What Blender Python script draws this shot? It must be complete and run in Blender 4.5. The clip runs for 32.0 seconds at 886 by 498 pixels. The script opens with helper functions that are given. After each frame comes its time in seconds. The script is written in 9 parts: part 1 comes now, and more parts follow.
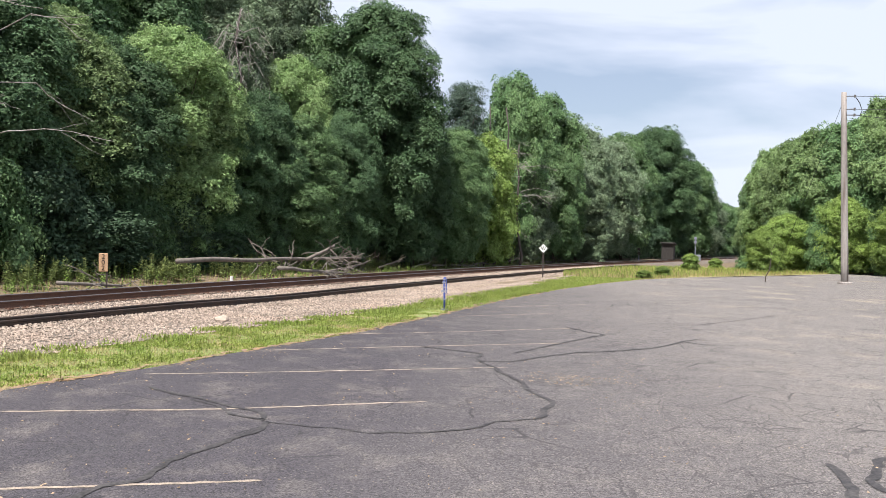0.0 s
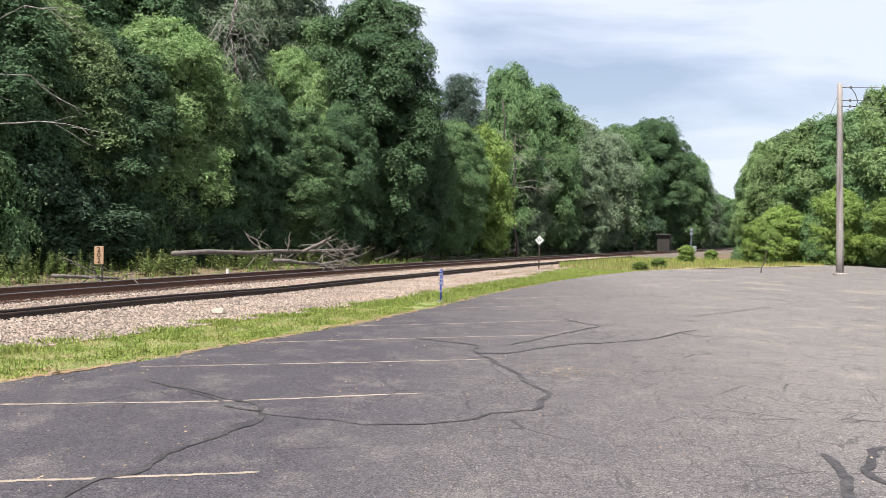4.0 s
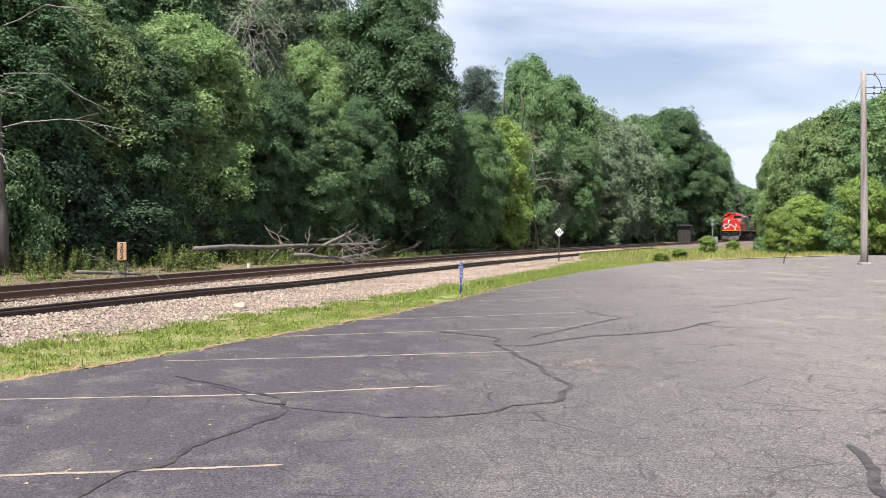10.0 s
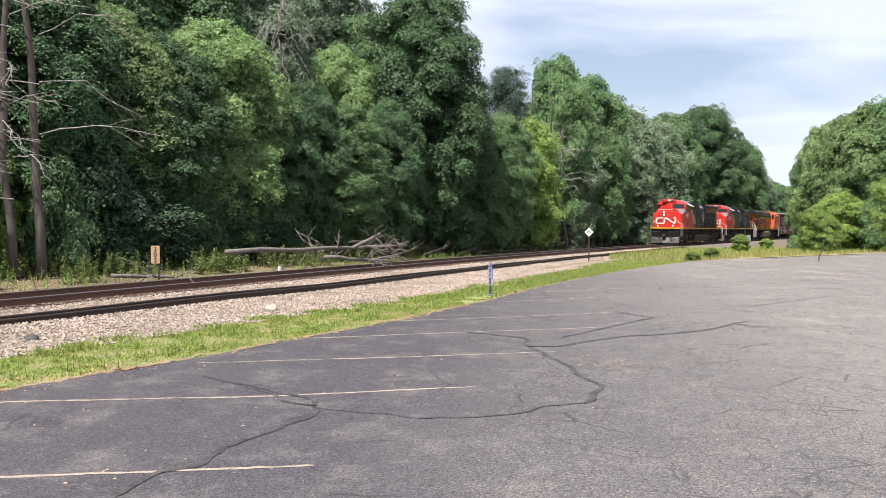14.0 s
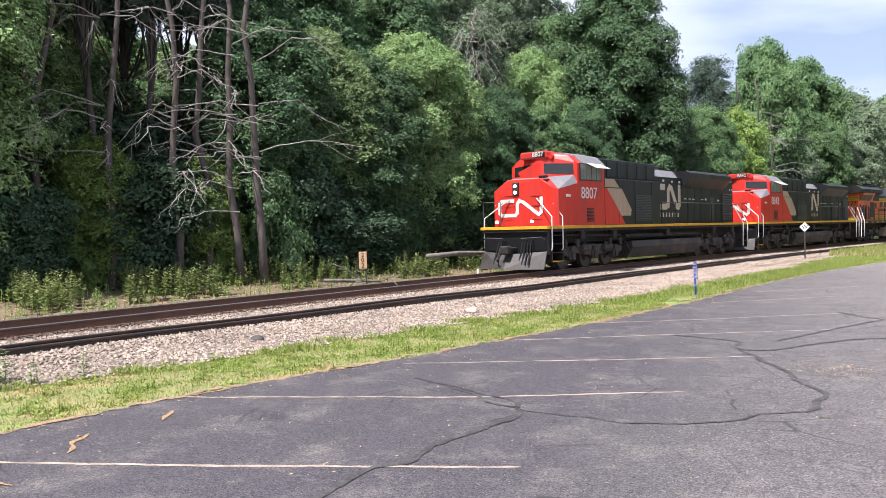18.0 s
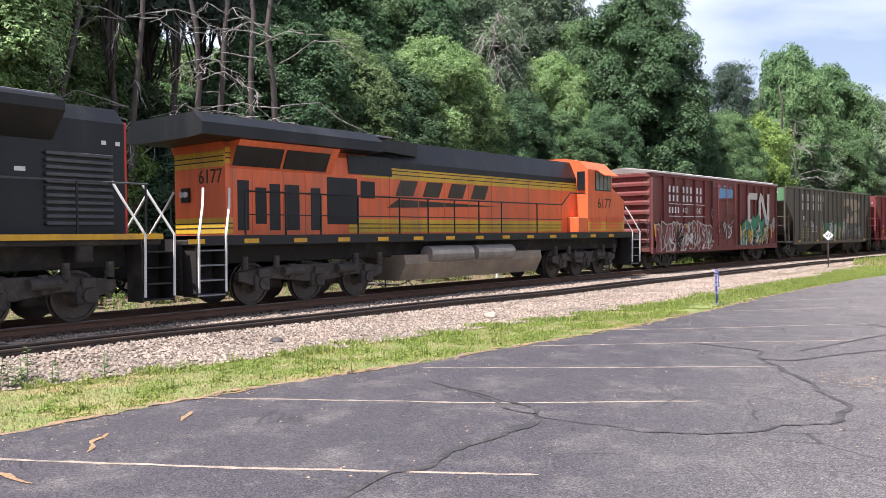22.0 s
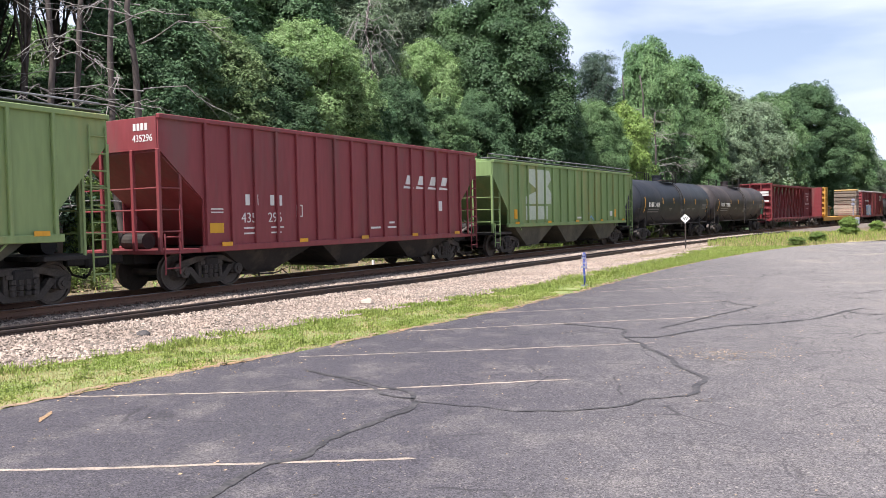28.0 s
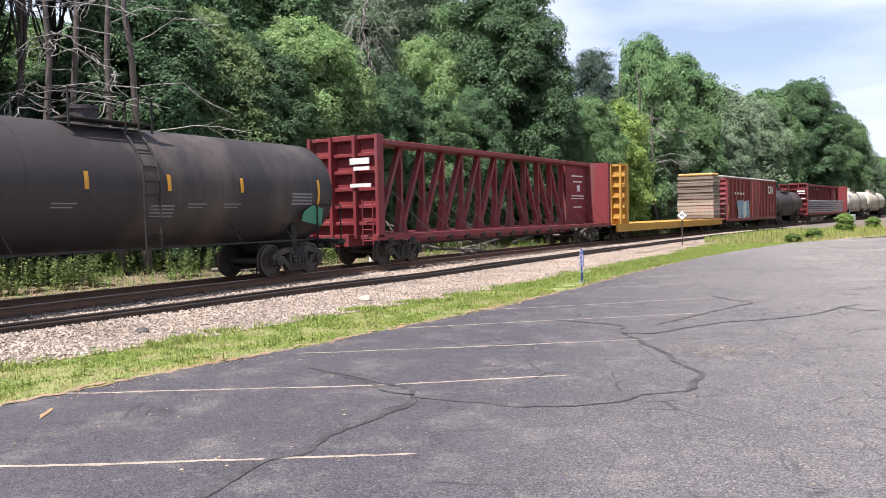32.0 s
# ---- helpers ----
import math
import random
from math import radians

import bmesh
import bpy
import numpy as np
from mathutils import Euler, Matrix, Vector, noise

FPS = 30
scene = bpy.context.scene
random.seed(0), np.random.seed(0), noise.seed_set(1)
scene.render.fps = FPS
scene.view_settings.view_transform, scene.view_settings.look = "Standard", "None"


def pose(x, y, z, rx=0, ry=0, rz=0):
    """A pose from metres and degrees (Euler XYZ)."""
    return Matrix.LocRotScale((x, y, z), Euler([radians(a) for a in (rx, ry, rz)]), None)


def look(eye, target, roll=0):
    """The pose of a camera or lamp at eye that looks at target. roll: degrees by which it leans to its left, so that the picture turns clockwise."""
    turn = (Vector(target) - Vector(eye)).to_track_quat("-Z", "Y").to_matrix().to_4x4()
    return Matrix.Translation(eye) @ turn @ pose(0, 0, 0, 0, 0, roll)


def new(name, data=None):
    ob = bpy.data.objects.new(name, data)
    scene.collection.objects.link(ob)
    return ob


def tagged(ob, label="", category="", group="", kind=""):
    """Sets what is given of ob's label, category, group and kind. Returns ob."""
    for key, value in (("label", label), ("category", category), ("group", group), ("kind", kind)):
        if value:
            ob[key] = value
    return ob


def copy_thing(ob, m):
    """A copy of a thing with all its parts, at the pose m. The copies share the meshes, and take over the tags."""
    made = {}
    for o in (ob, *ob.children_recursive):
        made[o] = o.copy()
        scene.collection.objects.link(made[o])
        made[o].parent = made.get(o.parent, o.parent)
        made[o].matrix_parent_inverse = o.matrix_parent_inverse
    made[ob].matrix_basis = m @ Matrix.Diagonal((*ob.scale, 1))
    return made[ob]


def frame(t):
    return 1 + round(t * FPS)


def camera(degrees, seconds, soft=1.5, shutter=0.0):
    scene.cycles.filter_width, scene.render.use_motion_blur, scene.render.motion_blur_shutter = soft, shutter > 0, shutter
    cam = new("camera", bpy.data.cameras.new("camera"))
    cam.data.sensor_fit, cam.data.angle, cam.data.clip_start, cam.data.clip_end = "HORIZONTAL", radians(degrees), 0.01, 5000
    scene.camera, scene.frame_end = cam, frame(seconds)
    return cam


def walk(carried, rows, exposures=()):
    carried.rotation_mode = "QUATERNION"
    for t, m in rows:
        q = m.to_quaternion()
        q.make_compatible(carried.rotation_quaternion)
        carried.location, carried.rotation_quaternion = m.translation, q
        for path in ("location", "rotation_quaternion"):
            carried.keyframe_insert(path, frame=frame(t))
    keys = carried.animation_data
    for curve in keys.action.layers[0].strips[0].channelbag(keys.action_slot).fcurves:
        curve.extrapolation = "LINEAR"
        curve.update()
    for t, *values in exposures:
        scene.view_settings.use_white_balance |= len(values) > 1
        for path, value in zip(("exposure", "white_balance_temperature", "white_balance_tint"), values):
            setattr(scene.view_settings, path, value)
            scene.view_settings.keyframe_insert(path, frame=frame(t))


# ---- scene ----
# The camera: held by hand, panning after the train.
cam = camera(57.39, 32.0, soft=0.8)
PATH = [
    (0, (-0.006, -0.002, 1.998), (-0.008, 19.995, 1.680), 1.39),
    (0.5, (0.000, 0.002, 1.996), (0.002, 19.999, 1.611), 1.18),
    (1, (0.009, -0.001, 1.995), (-0.008, 19.994, 1.553), 1.16),
    (1.5, (0.005, 0.002, 1.995), (-0.048, 19.996, 1.545), 1.14),
    (2, (0.002, -0.007, 1.998), (-0.028, 19.988, 1.538), 1.16),
    (2.5, (0.002, -0.008, 2.000), (0.027, 19.987, 1.558), 1.26),
    (3, (-0.003, -0.002, 1.993), (0.073, 19.992, 1.513), 1.28),
    (3.5, (-0.004, -0.000, 1.994), (0.110, 19.992, 1.455), 1.23),
    (5.5, (-0.029, -0.015, 1.997), (-0.118, 19.982, 1.632), 1.52),
    (6, (-0.031, -0.003, 1.990), (-0.206, 19.991, 1.551), 1.47),
    (6.5, (-0.033, 0.002, 1.983), (-0.297, 19.991, 1.365), 1.41),
    (7, (-0.037, 0.014, 1.984), (-0.330, 19.996, 1.188), 1.40),
    (7.5, (-0.029, 0.003, 1.986), (-0.237, 19.985, 1.148), 1.31),
    (8, (-0.028, 0.004, 1.983), (-0.179, 19.986, 1.164), 1.25),
    (8.5, (-0.026, 0.005, 1.987), (-0.192, 19.989, 1.190), 1.11),
    (9, (-0.018, 0.008, 1.988), (-0.235, 19.992, 1.213), 0.87),
    (9.5, (-0.015, -0.003, 1.995), (-0.304, 19.980, 1.240), 0.71),
    (10, (-0.016, -0.001, 1.992), (-0.395, 19.984, 1.301), 0.71),
    (10.5, (-0.015, -0.003, 1.990), (-0.472, 19.982, 1.352), 0.62),
    (11, (-0.011, -0.010, 1.993), (-0.517, 19.974, 1.360), 0.45),
    (11.5, (-0.006, -0.022, 2.001), (-0.574, 19.959, 1.353), 0.34),
    (12, (-0.004, -0.011, 1.995), (-0.644, 19.968, 1.331), 0.19),
    (12.5, (-0.004, -0.005, 1.993), (-0.724, 19.970, 1.298), 0.11),
    (13, (-0.010, -0.006, 1.990), (-0.828, 19.964, 1.258), 0.15),
    (13.5, (-0.012, -0.008, 1.989), (-0.960, 19.958, 1.308), 0.23),
    (15.5, (-0.030, -0.020, 1.991), (-1.866, 19.885, 1.340), -0.57),
    (16, (-0.027, -0.013, 1.985), (-2.259, 19.850, 1.294), -0.68),
    (16.5, (-0.037, -0.016, 1.983), (-2.745, 19.788, 1.297), -0.80),
    (17, (-0.033, 0.003, 1.981), (-3.384, 19.708, 1.281), -1.31),
    (17.5, (-0.034, 0.010, 1.982), (-4.337, 19.527, 1.238), -1.45),
    (18, (-0.051, -0.005, 1.994), (-5.891, 19.115, 1.431), -1.55),
    (18.5, (-0.056, -0.016, 2.004), (-7.489, 18.548, 1.645), -2.10),
    (19, (-0.059, 0.005, 2.001), (-8.350, 18.203, 1.750), -2.64),
    (19.5, (-0.059, 0.027, 1.995), (-8.576, 18.121, 1.727), -2.47),
    (20, (-0.077, 0.023, 1.997), (-8.542, 18.138, 1.563), -1.92),
    (20.5, (-0.080, 0.024, 1.999), (-8.309, 18.245, 1.467), -1.64),
    (21, (-0.080, 0.022, 1.993), (-7.699, 18.506, 1.445), -1.42),
    (21.5, (-0.074, 0.015, 2.009), (-6.999, 18.771, 1.490), -0.99),
    (22, (-0.070, 0.016, 2.004), (-6.354, 18.997, 1.543), -0.85),
    (22.5, (-0.065, -0.006, 2.011), (-5.679, 19.184, 1.562), -0.75),
    (23, (-0.064, -0.001, 2.001), (-4.927, 19.394, 1.570), -0.87),
    (23.5, (-0.059, -0.008, 2.007), (-4.303, 19.530, 1.523), -1.02),
    (24, (-0.054, 0.003, 2.011), (-4.055, 19.590, 1.422), -1.22),
    (24.5, (-0.046, -0.006, 2.020), (-3.952, 19.600, 1.430), -1.38),
    (25, (-0.052, -0.007, 2.020), (-3.791, 19.630, 1.393), -1.34),
    (25.5, (-0.059, -0.007, 2.013), (-3.603, 19.662, 1.270), -1.31),
    (27.5, (-0.047, 0.018, 2.013), (-3.320, 19.726, 1.064), -1.59),
    (28, (-0.056, 0.008, 2.009), (-3.381, 19.711, 1.147), -1.38),
    (28.5, (-0.069, 0.008, 2.010), (-3.414, 19.711, 1.235), -1.20),
    (29, (-0.077, -0.005, 2.011), (-3.367, 19.707, 1.231), -1.27),
    (29.5, (-0.069, -0.006, 2.012), (-3.345, 19.706, 1.177), -1.20),
    (30, (-0.081, -0.009, 2.015), (-3.348, 19.703, 1.124), -1.23),
    (30.5, (-0.069, -0.012, 2.013), (-3.400, 19.687, 1.094), -1.48),
    (31, (-0.071, -0.012, 2.010), (-3.388, 19.690, 1.099), -1.55),
    (31.5, (-0.076, -0.017, 2.008), (-3.362, 19.690, 1.089), -1.50),
    (32, (-0.074, -0.032, 2.007), (-3.322, 19.681, 1.070), -1.44),
]
EXPOSURE = [(0, 0.70, 6350, 12), (13, 0.76, 6350, 12), (16, 0.90, 6250, 14), (19, 0.92, 6100, 16), (24, 0.88, 6100, 16), (32, 0.88, 6100, 15)]
walk(cam, [(t, look(eye, target, roll)) for t, eye, target, roll in PATH], EXPOSURE)

# ---- world and sun ----
SUN_FROM = Vector((-0.42, -0.80, 1.85)).normalized()
world = bpy.data.worlds.new("sky")
scene.world = world
world.use_nodes = True
wn, wl = world.node_tree.nodes, world.node_tree.links
wn.clear()
w_out = wn.new("ShaderNodeOutputWorld")
w_bg = wn.new("ShaderNodeBackground")
w_sky = wn.new("ShaderNodeTexSky")
w_sky.sky_type, w_sky.sun_disc = "NISHITA", False
w_sky.sun_elevation = math.asin(SUN_FROM.z)
w_sky.sun_rotation = math.atan2(SUN_FROM.x, SUN_FROM.y)
w_sky.air_density, w_sky.dust_density, w_sky.ozone_density = 1.0, 1.5, 1.0
# thin high cloud: bright veil over the blue, in long streaks
w_co = wn.new("ShaderNodeTexCoord")
w_map = wn.new("ShaderNodeMapping")
w_map.inputs["Rotation"].default_value = (0.0, 0.0, radians(35))
w_map.inputs["Scale"].default_value = (1.1, 2.6, 5.5)
w_noise = wn.new("ShaderNodeTexNoise")
w_noise.inputs["Scale"].default_value = 1.7
w_noise.inputs["Detail"].default_value = 5.0
w_noise.inputs["Roughness"].default_value = 0.52
w_noise.inputs["Distortion"].default_value = 0.35
w_ramp = wn.new("ShaderNodeValToRGB")
w_ramp.color_ramp.elements[0].position, w_ramp.color_ramp.elements[1].position = 0.30, 0.52
w_ramp.color_ramp.elements[0].color, w_ramp.color_ramp.elements[1].color = (0.30, 0.30, 0.30, 1), (0.90, 0.90, 0.90, 1)
w_mix = wn.new("ShaderNodeMix")
w_mix.data_type = "RGBA"
w_mix.inputs["B"].default_value = (7.2, 7.75, 8.8, 1)
wl.new(w_co.outputs["Generated"], w_map.inputs["Vector"])
wl.new(w_map.outputs["Vector"], w_noise.inputs["Vector"])
wl.new(w_noise.outputs["Fac"], w_ramp.inputs["Fac"])
# the veil is thick low down and thins out to blue overhead
w_sep = wn.new("ShaderNodeSeparateXYZ")
wl.new(w_co.outputs["Generated"], w_sep.inputs["Vector"])
w_thin = wn.new("ShaderNodeMapRange")
for key, value in (("From Min", 0.30), ("From Max", 0.75), ("To Min", 1.0), ("To Max", 0.25)):
    w_thin.inputs[key].default_value = value
wl.new(w_sep.outputs["Z"], w_thin.inputs["Value"])
w_veil = wn.new("ShaderNodeMath")
w_veil.operation = "MULTIPLY"
wl.new(w_ramp.outputs["Color"], w_veil.inputs[0])
wl.new(w_thin.outputs["Result"], w_veil.inputs[1])
wl.new(w_veil.outputs["Value"], w_mix.inputs["Factor"])
wl.new(w_sky.outputs["Color"], w_mix.inputs["A"])
wl.new(w_mix.outputs["Result"], w_bg.inputs["Color"])
w_bg.inputs["Strength"].default_value = 0.078
wl.new(w_bg.outputs["Background"], w_out.inputs["Surface"])
sun_data = bpy.data.lights.new("sun", "SUN")
sun_data.energy, sun_data.angle, sun_data.color = 5.0, radians(0.6), (1.0, 0.95, 0.87)
sun = new("sun", sun_data)
sun.matrix_world = look(SUN_FROM * 60, (0, 0, 0))

# ---- materials ----
MATS = {}


def mat(name, c1, c2=None, scale=3.0, rough=0.8, metal=0.0, bump=0.0, bump_scale=40.0, fine=0.25, c3=None, stain_scale=0.5,
        random_tint=0.0, translucent=0.0, stretch=(1, 1, 1), island=0.0, spec=0.4, coat=0.0, coords="Object"):
    """A surface in two colours mixed at a coarse and a fine scale, with stains c3, relief and an uneven gloss."""
    if name in MATS:
        return MATS[name]
    m = bpy.data.materials.new(name)
    m.use_nodes = True
    n, l = m.node_tree.nodes, m.node_tree.links
    b = n["Principled BSDF"]
    c2 = c2 or tuple(v * 0.75 for v in c1)
    co = n.new("ShaderNodeTexCoord")
    mp = n.new("ShaderNodeMapping")
    mp.inputs["Scale"].default_value = stretch
    l.new(co.outputs[coords], mp.inputs["Vector"])
    big = n.new("ShaderNodeTexNoise")
    big.inputs["Scale"].default_value, big.inputs["Detail"].default_value, big.inputs["Roughness"].default_value = scale, 6.0, 0.6
    l.new(mp.outputs["Vector"], big.inputs["Vector"])
    rp = n.new("ShaderNodeMapRange")
    rp.inputs["From Min"].default_value, rp.inputs["From Max"].default_value = 0.32, 0.68
    l.new(big.outputs["Fac"], rp.inputs["Value"])
    mx = n.new("ShaderNodeMix")
    mx.data_type = "RGBA"
    mx.inputs["A"].default_value, mx.inputs["B"].default_value = (*c1, 1), (*c2, 1)
    l.new(rp.outputs["Result"], mx.inputs["Factor"])
    colour = mx.outputs["Result"]
    small = n.new("ShaderNodeTexNoise")
    small.inputs["Scale"].default_value, small.inputs["Detail"].default_value = bump_scale, 3.0
    l.new(mp.outputs["Vector"], small.inputs["Vector"])
    if fine:
        r2 = n.new("ShaderNodeMapRange")
        r2.inputs["From Min"].default_value, r2.inputs["From Max"].default_value = 0.25, 0.75
        r2.inputs["To Min"].default_value, r2.inputs["To Max"].default_value = 1 - fine, 1 + fine
        l.new(small.outputs["Fac"], r2.inputs["Value"])
        m2 = n.new("ShaderNodeVectorMath")
        m2.operation = "SCALE"
        l.new(colour, m2.inputs[0])
        l.new(r2.outputs["Result"], m2.inputs["Scale"])
        colour = m2.outputs["Vector"]
    if c3:
        st = n.new("ShaderNodeTexNoise")
        st.inputs["Scale"].default_value, st.inputs["Detail"].default_value, st.inputs["Roughness"].default_value = stain_scale, 8.0, 0.65
        l.new(mp.outputs["Vector"], st.inputs["Vector"])
        r3 = n.new("ShaderNodeMapRange")
        r3.inputs["From Min"].default_value, r3.inputs["From Max"].default_value = 0.52, 0.66
        l.new(st.outputs["Fac"], r3.inputs["Value"])
        m3 = n.new("ShaderNodeMix")
        m3.data_type = "RGBA"
        m3.inputs["B"].default_value = (*c3, 1)
        l.new(r3.outputs["Result"], m3.inputs["Factor"])
        l.new(colour, m3.inputs["A"])
        colour = m3.outputs["Result"]
    for amount, kind in ((island, "island"), (random_tint, "object")):
        if not amount:
            continue
        src = n.new("ShaderNodeNewGeometry") if kind == "island" else n.new("ShaderNodeObjectInfo")
        r4 = n.new("ShaderNodeMapRange")
        r4.inputs["To Min"].default_value, r4.inputs["To Max"].default_value = 1 - amount, 1 + amount
        l.new(src.outputs["Random Per Island" if kind == "island" else "Random"], r4.inputs["Value"])
        m4 = n.new("ShaderNodeVectorMath")
        m4.operation = "SCALE"
        l.new(colour, m4.inputs[0])
        l.new(r4.outputs["Result"], m4.inputs["Scale"])
        colour = m4.outputs["Vector"]
    l.new(colour, b.inputs["Base Color"])
    r5 = n.new("ShaderNodeMapRange")
    r5.inputs["To Min"].default_value, r5.inputs["To Max"].default_value = max(0.02, rough - 0.12), min(1.0, rough + 0.12)
    l.new(big.outputs["Fac"], r5.inputs["Value"])
    l.new(r5.outputs["Result"], b.inputs["Roughness"])
    b.inputs["Metallic"].default_value = metal
    b.inputs["Specular IOR Level"].default_value = spec
    b.inputs["Coat Weight"].default_value = coat
    if bump:
        bp = n.new("ShaderNodeBump")
        bp.inputs["Strength"].default_value, bp.inputs["Distance"].default_value = 1.0, bump
        l.new(small.outputs["Fac"], bp.inputs["Height"])
        l.new(bp.outputs["Normal"], b.inputs["Normal"])
    if translucent:
        tr = n.new("ShaderNodeBsdfTranslucent")
        l.new(colour, tr.inputs["Color"])
        ms = n.new("ShaderNodeMixShader")
        ms.inputs["Fac"].default_value = translucent
        l.new(b.outputs["BSDF"], ms.inputs[1])
        l.new(tr.outputs["BSDF"], ms.inputs[2])
        l.new(ms.outputs["Shader"], n["Material Output"].inputs["Surface"])
    MATS[name] = m
    return m


def glow(name, colour, strength):
    m = bpy.data.materials.new(name)
    m.use_nodes = True
    b = m.node_tree.nodes["Principled BSDF"]
    b.inputs["Base Color"].default_value = (*colour, 1)
    b.inputs["Emission Color"].default_value = (*colour, 1)
    b.inputs["Emission Strength"].default_value = strength
    return m


def asphalt():
    """Worn asphalt: dark sealed bays passing into older, paler surface, stone specks, patches and a net of fine cracks."""
    m = bpy.data.materials.new("asphalt")
    m.use_nodes = True
    n, l = m.node_tree.nodes, m.node_tree.links
    b = n["Principled BSDF"]
    co = n.new("ShaderNodeTexCoord")

    def noise_at(scale, detail=4.0, rough=0.6):
        t = n.new("ShaderNodeTexNoise")
        t.inputs["Scale"].default_value, t.inputs["Detail"].default_value, t.inputs["Roughness"].default_value = scale, detail, rough
        l.new(co.outputs["Object"], t.inputs["Vector"])
        return t.outputs["Fac"]

    def remap(v, a, c, lo=0.0, hi=1.0):
        t = n.new("ShaderNodeMapRange")
        for key, value in (("From Min", a), ("From Max", c), ("To Min", lo), ("To Max", hi)):
            t.inputs[key].default_value = value
        l.new(v, t.inputs["Value"])
        return t.outputs["Result"]

    def mixed(fac, a, c):
        t = n.new("ShaderNodeMix")
        t.data_type = "RGBA"
        l.new(fac, t.inputs["Factor"])
        for key, v in (("A", a), ("B", c)):
            if isinstance(v, tuple):
                t.inputs[key].default_value = (*v, 1)
            else:
                l.new(v, t.inputs[key])
        return t.outputs["Result"]

    def maths(op, a, c):
        t = n.new("ShaderNodeMath")
        t.operation = op
        for i, v in enumerate((a, c)):
            if isinstance(v, float):
                t.inputs[i].default_value = v
            else:
                l.new(v, t.inputs[i])
        return t.outputs["Value"]

    sep = n.new("ShaderNodeSeparateXYZ")
    l.new(co.outputs["Object"], sep.inputs["Vector"])
    wear = maths("ADD", maths("ADD", sep.outputs["X"], maths("MULTIPLY", sep.outputs["Y"], -0.06)), maths("MULTIPLY", noise_at(0.25), 6.0))
    base = mixed(remap(wear, 1.0, 9.0), (0.064, 0.058, 0.065), (0.185, 0.168, 0.156))
    base = mixed(remap(noise_at(1.3, 8.0, 0.7), 0.50, 0.72, 0.0, 0.55), base, (0.20, 0.178, 0.16))
    base = mixed(maths("MULTIPLY", remap(noise_at(0.42, 7.0, 0.65), 0.54, 0.66, 0.0, 0.8), remap(wear, 6.0, 12.0)), base, (0.30, 0.255, 0.20))
    base = mixed(remap(noise_at(3.5, 8.0, 0.75), 0.60, 0.75, 0.0, 0.6), base, (0.21, 0.185, 0.16))
    base = mixed(remap(noise_at(0.5, 5.0), 0.56, 0.7, 0.0, 0.45), base, (0.052, 0.050, 0.055))
    v = n.new("ShaderNodeTexVoronoi")
    v.inputs["Scale"].default_value = 85.0
    l.new(co.outputs["Object"], v.inputs["Vector"])
    grain = n.new("ShaderNodeSeparateColor")
    l.new(v.outputs["Color"], grain.inputs["Color"])
    t = n.new("ShaderNodeVectorMath")
    t.operation = "SCALE"
    l.new(base, t.inputs[0])
    l.new(remap(grain.outputs["Red"], 0.0, 1.0, 0.45, 1.65), t.inputs["Scale"])
    colour = mixed(maths("MULTIPLY", remap(grain.outputs["Green"], 0.975, 0.985), remap(wear, 0.0, 7.0, 0.35, 0.9)), t.outputs["Vector"], (0.33, 0.29, 0.24))
    # larger pale stones, sparse
    chips = n.new("ShaderNodeTexVoronoi")
    chips.inputs["Scale"].default_value = 34.0
    l.new(co.outputs["Object"], chips.inputs["Vector"])
    pick = n.new("ShaderNodeSeparateColor")
    l.new(chips.outputs["Color"], pick.inputs["Color"])
    colour = mixed(maths("MULTIPLY", remap(pick.outputs["Red"], 0.935, 0.945), maths("MULTIPLY", remap(chips.outputs["Distance"], 0.30, 0.46, 0.9, 0.0), remap(wear, 1.0, 6.0, 0.12, 1.0))), colour, (0.34, 0.31, 0.27))
    net = n.new("ShaderNodeTexVoronoi")
    net.feature = "DISTANCE_TO_EDGE"
    net.inputs["Scale"].default_value = 0.9
    warp = n.new("ShaderNodeMix")
    warp.data_type = "RGBA"
    warp.inputs["Factor"].default_value = 0.12
    wob = n.new("ShaderNodeTexNoise")
    wob.inputs["Scale"].default_value, wob.inputs["Detail"].default_value = 2.2, 6.0
    l.new(co.outputs["Object"], wob.inputs["Vector"])
    l.new(co.outputs["Object"], warp.inputs["A"])
    l.new(wob.outputs["Color"], warp.inputs["B"])
    l.new(warp.outputs["Result"], net.inputs["Vector"])
    lines = maths("MULTIPLY", remap(net.outputs["Distance"], 0.004, 0.014, 1.0, 0.0), remap(noise_at(0.7, 4.0), 0.50, 0.58))
    colour = mixed(maths("MULTIPLY", lines, 0.75), colour, (0.028, 0.026, 0.027))
    # crazed surface: a close net of hairline cracks in patches
    craze = n.new("ShaderNodeTexVoronoi")
    craze.feature = "DISTANCE_TO_EDGE"
    craze.inputs["Scale"].default_value = 3.6
    l.new(warp.outputs["Result"], craze.inputs["Vector"])
    fine_net = maths("MULTIPLY", remap(craze.outputs["Distance"], 0.010, 0.040, 1.0, 0.0), maths("MULTIPLY", remap(noise_at(0.8, 5.0), 0.43, 0.54), remap(wear, 0.5, 4.0)))
    colour = mixed(maths("MULTIPLY", fine_net, 0.55), colour, (0.035, 0.032, 0.034))
    # pale scuffs, drawn out across the bays
    drawn = n.new("ShaderNodeMapping")
    drawn.inputs["Scale"].default_value = (0.7, 2.2, 1.0)
    l.new(co.outputs["Object"], drawn.inputs["Vector"])
    scuff = n.new("ShaderNodeTexNoise")
